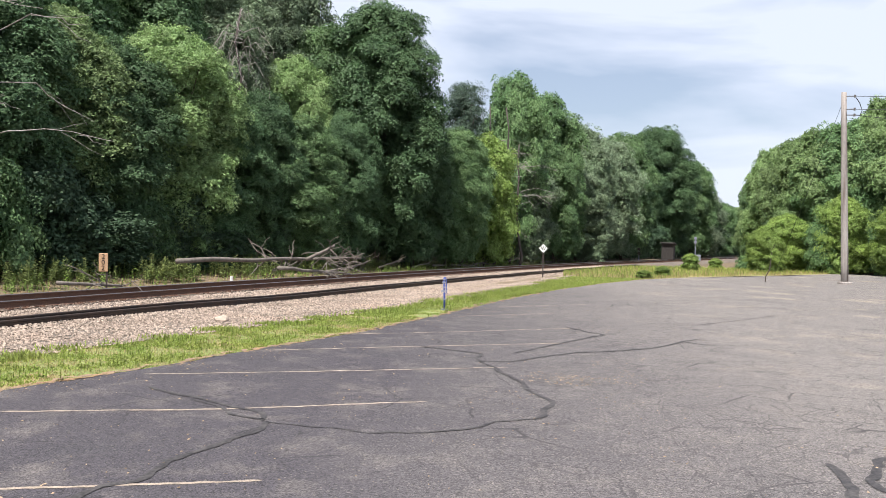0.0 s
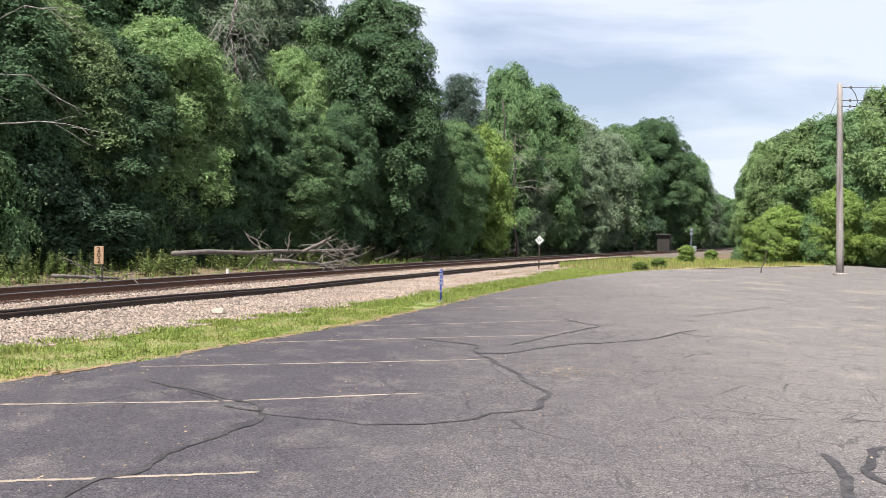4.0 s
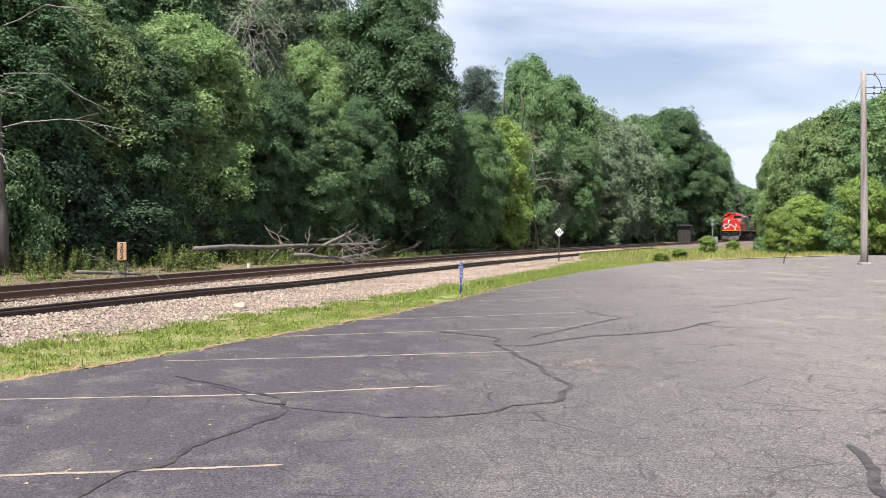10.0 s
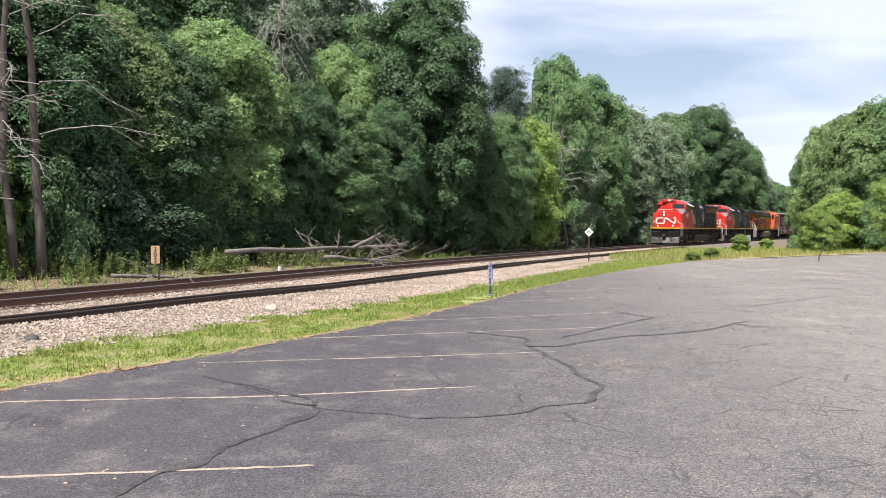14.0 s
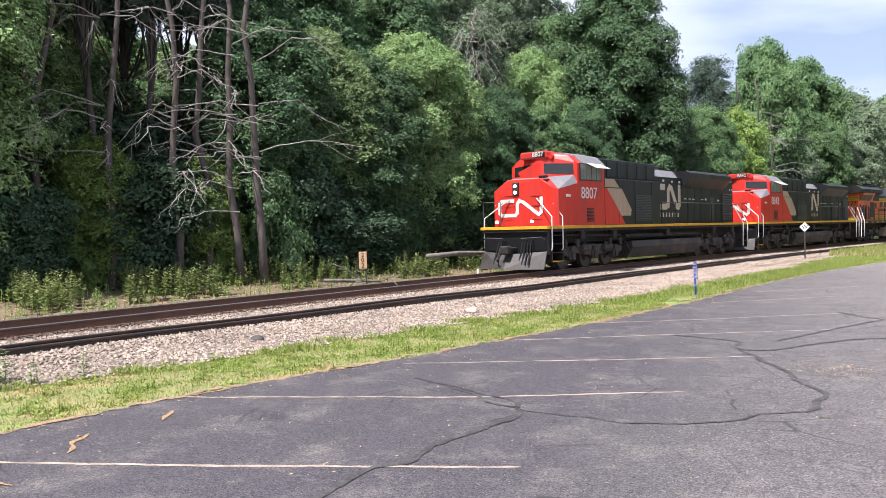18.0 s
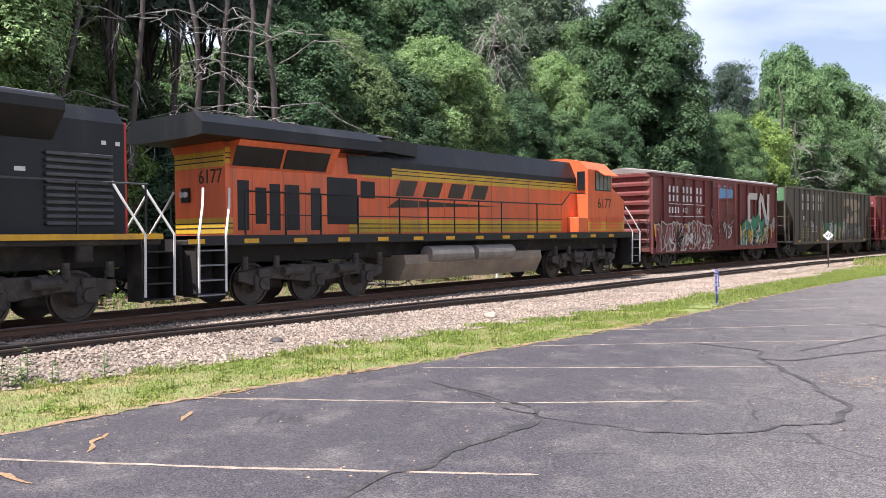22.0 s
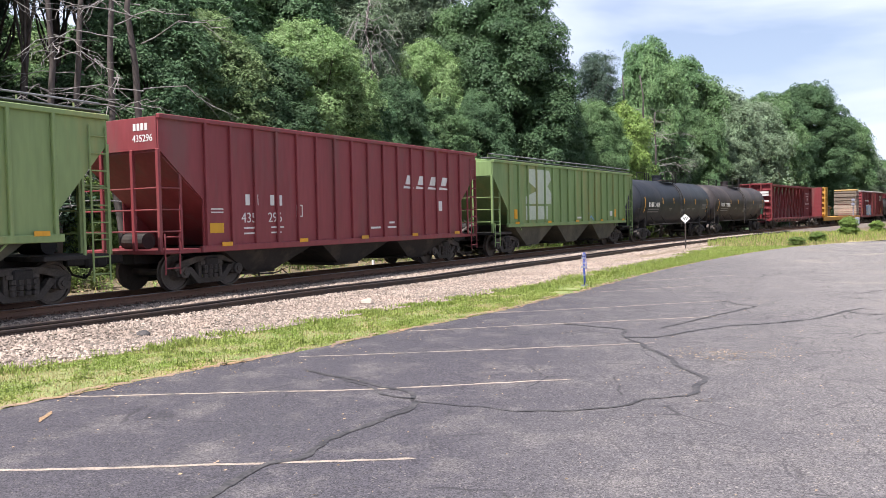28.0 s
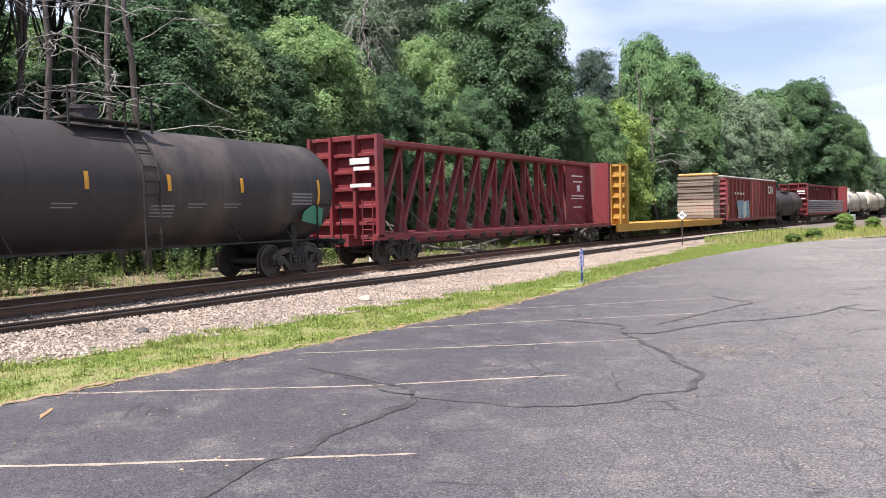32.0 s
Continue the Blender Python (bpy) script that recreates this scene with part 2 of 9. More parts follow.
    scuff.inputs["Scale"].default_value, scuff.inputs["Detail"].default_value, scuff.inputs["Roughness"].default_value = 2.6, 10.0, 0.78
    l.new(drawn.outputs["Vector"], scuff.inputs["Vector"])
    colour = mixed(remap(scuff.outputs["Fac"], 0.60, 0.72, 0.0, 0.65), colour, (0.235, 0.215, 0.20))
    l.new(colour, b.inputs["Base Color"])
    b.inputs["Roughness"].default_value = 0.85
    b.inputs["Specular IOR Level"].default_value = 0.35
    bp = n.new("ShaderNodeBump")
    bp.inputs["Distance"].default_value = 0.006
    l.new(grain.outputs["Blue"], bp.inputs["Height"])
    l.new(bp.outputs["Normal"], b.inputs["Normal"])
    MATS["asphalt"] = m
    return m


ASPHALT = asphalt()
CRACK = mat("crack_filler", (0.030, 0.028, 0.030), (0.068, 0.063, 0.062), 3, 0.75, bump_scale=30, fine=0.6, c3=(0.10, 0.092, 0.088), stain_scale=4)
LINE = mat("worn_line_paint", (0.41, 0.335, 0.265), (0.24, 0.195, 0.155), 5, 0.8, bump_scale=60, fine=0.4, c3=(0.13, 0.12, 0.115), stain_scale=5)
ORANGE_LINE = mat("dry_needles", (0.34, 0.20, 0.10), (0.24, 0.17, 0.10), 6, 0.95, bump_scale=60, fine=0.5)
SOIL = mat("soil", (0.20, 0.142, 0.092), (0.115, 0.10, 0.055), 0.6, 0.95, bump=0.02, bump_scale=14, fine=0.4, c3=(0.16, 0.12, 0.075), stain_scale=0.25)
TURF = mat("turf", (0.24, 0.235, 0.095), (0.16, 0.225, 0.058), 1.3, 0.95, bump=0.015, bump_scale=40, fine=0.5, c3=(0.36, 0.27, 0.14), stain_scale=0.8)
MEADOW = mat("dry_meadow", (0.36, 0.29, 0.15), (0.26, 0.28, 0.10), 0.25, 0.95, bump=0.02, bump_scale=14, fine=0.4, c3=(0.48, 0.38, 0.20), stain_scale=0.12)
SAND = mat("sandy_needles", (0.33, 0.22, 0.135), (0.20, 0.145, 0.10), 3, 0.95, bump=0.006, bump_scale=45, fine=0.5, c3=(0.16, 0.13, 0.10), stain_scale=3)
BLADE = mat("grass_blade", (0.23, 0.31, 0.062), (0.32, 0.36, 0.10), 0.7, 0.8, island=0.4, translucent=0.35, fine=0.1)
DRY_BLADE = mat("dry_grass_blade", (0.35, 0.305, 0.13), (0.42, 0.36, 0.175), 0.5, 0.85, island=0.35, translucent=0.3, fine=0.1)
GRAVEL = mat("gravel_bed", (0.20, 0.168, 0.138), (0.10, 0.085, 0.07), 9, 0.92, bump=0.03, bump_scale=22, fine=0.5, c3=(0.27, 0.18, 0.135), stain_scale=0.35)
STONE = mat("ballast_stone", (0.375, 0.302, 0.243), (0.235, 0.186, 0.148), 0.5, 0.9, island=0.45, fine=0.2, bump_scale=60, c3=(0.33, 0.25, 0.195), stain_scale=0.3)
# Oily bed stones, toned darker to deepen the shade beneath the train.
OILY_SHADE_STONE = mat("oily_shaded_stone", (0.17, 0.125, 0.095), (0.085, 0.066, 0.054), 0.5, 0.85, island=0.5, fine=0.2, bump_scale=60)
RAIL_RUST = mat("rusty_rail", (0.12, 0.068, 0.048), (0.17, 0.092, 0.06), 3, 0.7, metal=0.3, bump=0.002, bump_scale=60)
RAIL_TOP = mat("polished_rail", (0.42, 0.39, 0.375), (0.30, 0.26, 0.24), 2, 0.38, metal=0.9, bump_scale=30, fine=0.1)
RAIL_BLACK = mat("dark_spare_rail", (0.045, 0.038, 0.036), (0.085, 0.058, 0.045), 3, 0.6, metal=0.4, bump=0.002, bump_scale=50)
TIE = mat("tie_timber", (0.085, 0.060, 0.046), (0.048, 0.037, 0.032), 4, 0.9, bump=0.006, bump_scale=30, random_tint=0.3, stretch=(1, 6, 6))
BARK = mat("bark", (0.10, 0.078, 0.06), (0.055, 0.044, 0.036), 5, 0.95, bump=0.03, bump_scale=12, stretch=(1, 1, 0.25))
PINE_BARK = mat("pine_bark", (0.125, 0.103, 0.090), (0.066, 0.055, 0.050), 5, 0.95, bump=0.03, bump_scale=10, stretch=(1, 1, 0.3))
DEAD_WOOD = mat("bleached_wood", (0.20, 0.172, 0.148), (0.11, 0.095, 0.082), 4, 0.9, bump=0.008, bump_scale=20, stretch=(1, 1, 0.3))
POLE_WOOD = mat("weathered_pole", (0.36, 0.328, 0.30), (0.25, 0.222, 0.205), 2.5, 0.9, bump=0.006, bump_scale=24, stretch=(3, 3, 0.2), c3=(0.14, 0.11, 0.09), stain_scale=1.4)


def leaf(name, c1, c2, tl=0.32, island=0.4):
    return mat(name, c1, c2, 0.35, 0.62, island=island, translucent=tl, fine=0.22, bump_scale=1.3, random_tint=0.22, spec=0.3)


LEAF_DARK = leaf("leaf_dark", (0.064, 0.124, 0.056), (0.102, 0.176, 0.076), 0.2)
LEAF_MID = leaf("leaf_mid", (0.105, 0.195, 0.078), (0.160, 0.250, 0.104), 0.22)
LEAF_LIGHT = leaf("leaf_light", (0.178, 0.280, 0.100), (0.245, 0.340, 0.145), 0.26)
LEAF_YELLOW = leaf("leaf_yellowgreen", (0.250, 0.350, 0.080), (0.195, 0.285, 0.085), 0.3)
LEAF_PALE = leaf("leaf_pale", (0.195, 0.250, 0.155), (0.140, 0.205, 0.112), 0.24)
LEAF_MAPLE = leaf("leaf_maple", (0.080, 0.156, 0.068), (0.122, 0.208, 0.088), 0.2)
# Shrub leaves, coloured darker to stand in for shade under the trees.
LEAF_SHADE = leaf("leaf_shade", (0.046, 0.086, 0.046), (0.074, 0.124, 0.062), 0.18)
NEEDLE = leaf("pine_needle", (0.058, 0.098, 0.070), (0.084, 0.120, 0.086), 0.2)
WEED = leaf("weed_leaf", (0.20, 0.26, 0.09), (0.26, 0.30, 0.11), 0.35)

# ---- building helpers ----


def part(name, bm, material, parent, label="", smooth=False):
    """Links a bmesh as one mesh object under a thing or a part."""
    me = bpy.data.meshes.new(name)
    bm.to_mesh(me)
    bm.free()
    mats = material if isinstance(material, (list, tuple)) else [material]
    for m in mats:
        me.materials.append(m)
    if smooth:
        me.polygons.foreach_set("use_smooth", [True] * len(me.polygons))
    ob = new(name, me)
    if parent is not None:
        ob.parent = parent
    if label:
        ob["label"] = label
    return ob


def shared(name, me, parent, m):
    ob = new(name, me)
    ob.parent = parent
    ob.matrix_basis = m
    return ob


def mesh_part(name, verts, faces, material, parent=None, label="", smooth=False, indices=None):
    me = bpy.data.meshes.new(name)
    me.from_pydata(verts, [], faces)
    for m in (material if isinstance(material, (list, tuple)) else [material]):
        me.materials.append(m)
    if indices is not None:
        me.polygons.foreach_set("material_index", indices)
    if smooth:
        me.polygons.foreach_set("use_smooth", [True] * len(me.polygons))
    ob = new(name, me)
    if parent is not None:
        ob.parent = parent
    if label:
        ob["label"] = label
    return ob


def thing(name, label, category, m=None, group="", kind=""):
    ob = new(name)
    ob.empty_display_size = 0.2
    if m is not None:
        ob.matrix_basis = m
    return tagged(ob, label, category, group, kind)


def box(bm, x0, x1, y0, y1, z0, z1, bevel=0.0, m=None, mi=0):
    """A box between the given limits, its edges rounded by bevel, moved by m."""
    r = bmesh.ops.create_cube(bm, size=1.0)
    vs = r["verts"]
    bmesh.ops.scale(bm, vec=(abs(x1 - x0), abs(y1 - y0), abs(z1 - z0)), verts=vs)
    bmesh.ops.translate(bm, vec=((x0 + x1) / 2, (y0 + y1) / 2, (z0 + z1) / 2), verts=vs)
    fs = {f for v in vs for f in v.link_faces}
    if bevel:
        es = list({e for v in vs for e in v.link_edges})
        rb = bmesh.ops.bevel(bm, geom=es, offset=bevel, segments=1, affect="EDGES")
        fs = {f for f in rb["faces"]} | {f for f in fs if f.is_valid}
        vs = list({v for f in fs for v in f.verts})
    for f in fs:
        f.material_index = mi
    if m is not None:
        bmesh.ops.transform(bm, matrix=m, verts=list(vs))
    return bm


def rod(bm, a, b, r, r2=None, n=8, mi=0, caps=True):
    """A round bar from a to b."""
    a, b = Vector(a), Vector(b)
    d = b - a
    if d.length < 1e-6:
        return bm
    m = Matrix.Translation((a + b) / 2) @ d.to_track_quat("Z", "Y").to_matrix().to_4x4()
    res = bmesh.ops.create_cone(bm, cap_ends=caps, segments=n, radius1=r, radius2=r if r2 is None else r2, depth=d.length, matrix=m)
    for f in {f for v in res["verts"] for f in v.link_faces}:
        f.material_index = mi
    return bm


def tube(bm, points, radii, n=6, mi=0):
    """One connected tube through points, with a radius at each."""
    pts = [Vector(q) for q in points]
    u, rings = None, []
    for i, q in enumerate(pts):
        t = (pts[min(i + 1, len(pts) - 1)] - q).normalized() + (q - pts[max(i - 1, 0)]).normalized()
        t = t.normalized() if t.length > 1e-6 else Vector((0, 0, 1))
        if u is None:
            u = t.orthogonal()
        u = u - t * u.dot(t)
        u = u.normalized() if u.length > 1e-6 else t.orthogonal().normalized()
        v = t.cross(u)
        rings.append([bm.verts.new(q + (u * math.cos(2 * math.pi * k / n) + v * math.sin(2 * math.pi * k / n)) * radii[i]) for k in range(n)])
    fs = [bm.faces.new((x[k], x[(k + 1) % n], y[(k + 1) % n], y[k])) for x, y in zip(rings, rings[1:]) for k in range(n)]
    fs += [bm.faces.new(list(reversed(rings[0]))), bm.faces.new(rings[-1])]
    for f in fs:
        f.material_index = mi
    return bm


def pipe(bm, points, r, n=6, mi=0):
    return tube(bm, points, [r] * len(points), n, mi)


def prism(bm, outline, y0, y1, mi=0, bevel=0.0):
    """An outline in x and z, drawn out from y0 to y1."""
    v0 = [bm.verts.new((x, y0, z)) for x, z in outline]
    v1 = [bm.verts.new((x, y1, z)) for x, z in outline]
    n = len(outline)
    fs = [bm.faces.new(v0), bm.faces.new(list(reversed(v1)))]
    for i in range(n):
        fs.append(bm.faces.new((v0[(i + 1) % n], v0[i], v1[i], v1[(i + 1) % n])))
    for f in fs:
        f.material_index = mi
    bmesh.ops.recalc_face_normals(bm, faces=fs)
    if bevel:
        bmesh.ops.bevel(bm, geom=list({e for f in fs for e in f.edges}), offset=bevel, segments=1, affect="EDGES")
    return bm


def loft(bm, sections, mi=0, close=True, caps=True):
    """A skin through rings of points, each ring of the same count."""
    rings = [[bm.verts.new(p) for p in s] for s in sections]
    fs = []
    for a, b in zip(rings, rings[1:]):
        n = len(a)
        for i in range(n if close else n - 1):
            fs.append(bm.faces.new((a[i], a[(i + 1) % n], b[(i + 1) % n], b[i])))
    if caps:
        fs.append(bm.faces.new(list(reversed(rings[0]))))
        fs.append(bm.faces.new(rings[-1]))
    for f in fs:
        f.material_index = mi
    bmesh.ops.recalc_face_normals(bm, faces=fs)
    return bm


# ---- the railway's line ----
# bearing of the line, in degrees east of north, by the north coordinate
LINE_Y = [-60, 5, 12, 20, 30, 45, 60, 90, 150, 250, 900]
LINE_B = [9, 16, 18, 20, 21.8, 23.5, 25, 27, 28.5, 31, 44]
_y = np.arange(-60, 900, 0.1)
_b = np.radians(np.interp(_y, LINE_Y, LINE_B))
_x = np.concatenate([[0], np.cumsum(np.tan(_b[:-1]) * 0.1)])
_x += -2.6 - np.interp(38.5, _y, _x)
_s = np.concatenate([[0], np.cumsum(np.hypot(np.diff(_x), 0.1))])
_s -= np.interp(18.0, _y, _s)


def rail_z(y):
    return 0.45 - 0.0077 * np.minimum(y, 170)


def on_line(s, off=0.0, up=0.0):
    """A point of the line at distance s along it, off metres to the car park's side, up metres over the rail tops; and the bearing."""
    y, x, b = np.interp(s, _s, _y), np.interp(s, _s, _x), np.interp(np.interp(s, _s, _y), _y, _b)
    return np.array([x + off * np.cos(b), y - off * np.sin(b), rail_z(y) + up]), b


def s_at(y):
    return float(np.interp(y, _y, _s))


def x_at(y):
    return np.interp(y, _y, _x)


# edges of the asphalt and of the ballast, x by y
ASPH_Y = [-40, 0, 5.4, 6.5, 8.5, 10.7, 11.8, 13.8, 16.2, 21, 26, 31.7, 36.5, 41.9, 46.5]
ASPH_X = [-14, -9.0, -7.4, -6.85, -6.0, -4.8, -4.1, -3.1, -1.8, 0.15, 2.0, 4.5, 7.0, 10.3, 14.7]
BALL_Y = [-40, 0, 6.7, 8.8, 11.5, 13.9, 17.1, 21.1, 25, 30.4, 36.5, 43, 60, 900]
BALL_OFF = [4.0, 4.0, 4.2, 4.5, 5.1, 5.7, 6.2, 6.9, 7.3, 7.6, 7.6, 7.2, 5.0, 3.6]

# ---- ground ----


def ground_z(x, y):
    """The height of the ground: level round the car park, following the railway beside it."""
    d = (x - x_at(y)) * np.cos(np.interp(y, _y, _b))
    bed = rail_z(y) - 0.42
    lot = np.full_like(bed, -0.03)
    k = np.clip((d - 3.2) / 3.0, 0, 1) * np.clip((75 - y) / 20, 0, 1)
    k = k * k * (3 - 2 * k)
    z = bed * (1 - k) + lot * k
    far = np.clip((-d - 3.5) / 4.0, 0, 1)
    return z + far * 0.22 + np.clip((-d - 9) / 40.0, 0, 1) * 1.2


def axis(points):
    out = []
    for a, b, step in points:
        out += list(np.arange(a, b, step))
    return np.array(out + [points[-1][1]])


gx = axis([(-1500, -200, 130), (-200, -60, 14), (-60, 60, 1.5), (60, 220, 12), (220, 1500, 130)])
gy = axis([(-1200, -100, 110), (-100, -10, 9), (-10, 110, 1.5), (110, 300, 10), (300, 2200, 190)])
GX, GY = np.meshgrid(gx, gy)
GZ = ground_z(GX, GY)
nx = len(gx)
mesh_part("ground", np.stack([GX, GY, GZ], -1).reshape(-1, 3).tolist(),
          [(j * nx + i, j * nx + i + 1, (j + 1) * nx + i + 1, (j + 1) * nx + i) for j in range(len(gy) - 1) for i in range(nx - 1)], SOIL, smooth=True)
tagged(bpy.data.objects["ground"], "brown soil ground with sparse weeds under the trees", "ground", kind="structure")


def strip(name, left, right, z_of, material, cols=2, parent=None, lift=0.0, noise_amp=0.0):
    """A sheet between two rows of points of the same count."""
    L, R = np.array(left, float), np.array(right, float)
    vs, fs = [], []
    for i in range(len(L)):
        for c in range(cols + 1):
            p = L[i] + (R[i] - L[i]) * c / cols
            z = z_of(p[0], p[1]) + lift
            if noise_amp:
                z += noise_amp * noise.noise((p[0] * 1.3, p[1] * 1.3, 0.0))
            vs.append((p[0], p[1], float(z)))
    for i in range(len(L) - 1):
        for c in range(cols):
            a = i * (cols + 1) + c
            fs.append((a, a + 1, a + cols + 2, a + cols + 1))
    return mesh_part(name, vs, fs, material, parent, smooth=True)


# the car park: asphalt with an uneven edge
ys = np.concatenate([np.arange(-40, 4, 2.0), np.arange(4, 46.5, 0.35)])
edge_x = np.array([np.interp(y, ASPH_Y, ASPH_X) + 0.10 * noise.noise((y * 1.1, 3.0, 0)) + 0.05 * noise.noise((y * 4.0, 7.0, 0)) for y in ys])


def lot_far(x):
    return np.interp(x, [-20, 14.7, 22, 34.1, 60], [46.5, 46.5, 52.3, 62.0, 75.0])


left = [(x, y) for x, y in zip(edge_x, ys)]
right = [(60.0, y) for y in ys]
car_park = strip("car_park", left, right, lambda x, y: 0.0, ASPHALT, cols=14)
tagged(car_park, "worn grey asphalt car park with cracks and faded lines", "car park", kind="structure")
# its far corner, beyond the pole
strip("asphalt", [(x, 46.5) for x in np.arange(14.6, 60, 1.5)], [(x, lot_far(x)) for x in np.arange(14.6, 60, 1.5)], lambda x, y: 0.0, ASPHALT, cols=4, parent=car_park)


def ribbon(name, points, width, material, parent, lift=0.004, wobble=0.0, seed=0, ragged=0.0):
    """A flat band of the given width along a line on the asphalt, with ragged sides."""
    pts = []
    for a, b in zip(points, points[1:]):
        a, b = np.array(a, float), np.array(b, float)
        n = max(2, int(np.hypot(*(b - a)) / 0.08))
        pts += [a + (b - a) * k / n for k in range(n)]
    pts.append(np.array(points[-1], float))
    vs, fs = [], []
    for i, p in enumerate(pts):
        d = pts[min(i + 1, len(pts) - 1)] - pts[max(i - 1, 0)]
        d = d / (np.hypot(*d) + 1e-9)
        nrm = np.array([-d[1], d[0]])
        q = p + nrm * wobble * (noise.noise((p[0] * 2.2, p[1] * 2.2, seed)) + 0.5 * noise.noise((p[0] * 7, p[1] * 7, seed)))
        w = width * (1 + ragged * noise.noise((p[0] * 9, p[1] * 9, seed + 5.0))) * (0.35 if i in (0, len(pts) - 1) and wobble else 1)
        vs += [(*(q + nrm * w / 2), lift), (*(q - nrm * w / 2), lift)]
    fs = [(2 * i, 2 * i + 1, 2 * i + 3, 2 * i + 2) for i in range(len(pts) - 1)]
    return mesh_part(name, vs, fs, material, parent)


for pts in [[(-6.3, 5.6), (-3.7, 6.01), (-1.41, 6.46)], [(-5.98, 8.42), (-2.3, 9.06), (-0.15, 9.72)], [(-4.1, 11.08), (-1.34, 11.77), (1.03, 12.44)], [(-2.97, 13.6), (-0.23, 14.62), (2.4, 15.5)],
            [(-2.15, 15.98), (0.3, 16.9), (3.0, 18.15)], [(0.4, 20.2), (3.4, 21.9)], [(1.6, 23.2), (4.6, 25.0)]]:
    ribbon("parking_line", pts, 0.05, LINE, car_park, ragged=0.7, wobble=0.03)
CRACKS = [
    (0.085, [(-2.75, 5.2), (-2.71, 5.7), (-2.6, 6.2), (-2.37, 6.36), (-2.34, 6.95), (-2.1, 7.4), (-2.0, 7.72), (-1.79, 8.15), (-1.84, 8.5)]),
    (0.07, [(-1.84, 8.5), (-2.0, 8.93), (-2.35, 9.16), (-2.6, 9.38), (-2.96, 9.66), (-3.4, 9.92), (-3.7, 10.2)]),
    (0.05, [(-1.86, 8.55), (-2.3, 8.8), (-2.55, 9.2), (-2.9, 9.5)]),
    (0.022, [(-1.85, 8.5), (-1.3, 8.3), (-0.7, 8.12)]),
    (0.05, [(-0.7, 8.12), (-0.42, 8.14), (-0.1, 8.17), (0.12, 8.3), (0.42, 8.45), (0.6, 8.71), (1.04, 8.86)]),
    (0.075, [(1.04, 8.86), (1.22, 9.16), (1.27, 9.52), (1.38, 9.84), (1.28, 10.3), (1.14, 10.65), (1.14, 11.07), (0.98, 11.73), (0.84, 12.1), (0.84, 12.42)]),
    (0.06, [(0.84, 12.42), (0.65, 12.87), (0.61, 13.25), (0.67, 13.8), (0.2, 14.2), (-0.4, 14.5)]),
    (0.06, [(0.62, 12.95), (1.13, 12.98), (1.72, 13.63), (2.3, 14.15), (2.82, 14.4), (3.2, 14.58), (3.9, 15.0), (4.45, 15.65), (4.85, 16.2), (5.35, 16.7)]),
    (0.05, [(4.85, 16.2), (5.05, 15.75), (5.5, 15.6)]),
    (0.055, [(1.28, 14.0), (1.9, 14.9), (2.4, 15.6), (2.82, 16.23), (3.42, 16.95), (3.15, 17.45), (2.85, 18.3)]),
    (0.10, [(3.56, 7.36), (3.5, 7.0), (3.43, 6.75), (3.25, 6.35), (3.15, 5.9)]),
    (0.09, [(4.3, 7.68), (3.85, 7.16), (3.66, 6.86), (3.66, 6.5), (3.8, 6.2)]),
    (0.035, [(6.0, 19.3), (8.0, 21.2), (9.2, 22.4), (10.6, 23.0)]),
    (0.03, [(5.0, 26.0), (9.0, 28.0), (13.5, 29.0), (17, 27.0)]),
    (0.03, [(9, 33.0), (13, 34.5), (18, 34.0), (24, 36.0)]),
]
for k, (w, pts) in enumerate(CRACKS):
    ribbon("crack", pts, 0.95 * w, CRACK, car_park, lift=0.007, wobble=0.06, seed=k, ragged=0.8)
for pts in [[(-6.45, 5.75), (-6.0, 5.4), (-5.3, 5.1)], [(-5.6, 6.0), (-5.75, 6.3), (-5.9, 6.65)], [(-5.5, 7.3), (-5.6, 7.75)]]:
    ribbon("needle_line", pts, 0.055, ORANGE_LINE, car_park, lift=0.009, wobble=0.10, ragged=1.2)
# sandy needles washed up along the asphalt's edge
ribbon("needle_edge", [(float(np.interp(y, ASPH_Y, ASPH_X)) - 0.06, y) for y in np.arange(3.0, 46, 0.5)], 0.08, SAND, car_park, lift=0.005, wobble=0.26, seed=77, ragged=1.9)
# dry needles gathered along the asphalt's edge
for k in range(44):
    y0 = 4.0 + 0.6 * k + 0.25 * math.sin(k * 2.2)
    if math.sin(k * 1.9) > -0.55:
        ribbon("needle_edge", [(float(np.interp(y, ASPH_Y, ASPH_X)) + 0.02 + 0.05 * math.sin(k * 3.1), y) for y in np.arange(y0, y0 + 0.75, 0.24)], 0.045 + 0.03 * math.sin(k * 1.3), ORANGE_LINE, car_park, lift=0.009, wobble=0.14, seed=3 + k, ragged=1.6)

# ballast: a bed under the track, its shoulder running out to the grass
ss = np.concatenate([np.arange(-45, -20, 1.0), np.arange(-20, 60, 0.3), np.arange(60, 200, 2.0), np.arange(200, 700, 10.0)])


def ball_off(y):
    return np.interp(y, BALL_Y, BALL_OFF)


def ballast_z(off, y, near):
    """Height of the ballast over the line's datum: crown at the ties, then down the shoulders."""
    top = rail_z(y) - 0.20 - 0.04 * min(max(off - 1.4, 0), 2.0)
    if off > 0:
        foot = ground_z(np.array([x_at(y) + off]), np.array([float(y)]))[0] + 0.03
        k = min(max((off - 3.4) / max(near - 3.4, 0.1), 0), 1)
        return top * (1 - k) + foot * k
    k = min(max((-off - 1.9) / 1.5, 0), 1)
    return top * (1 - k) + (top - 0.3) * k


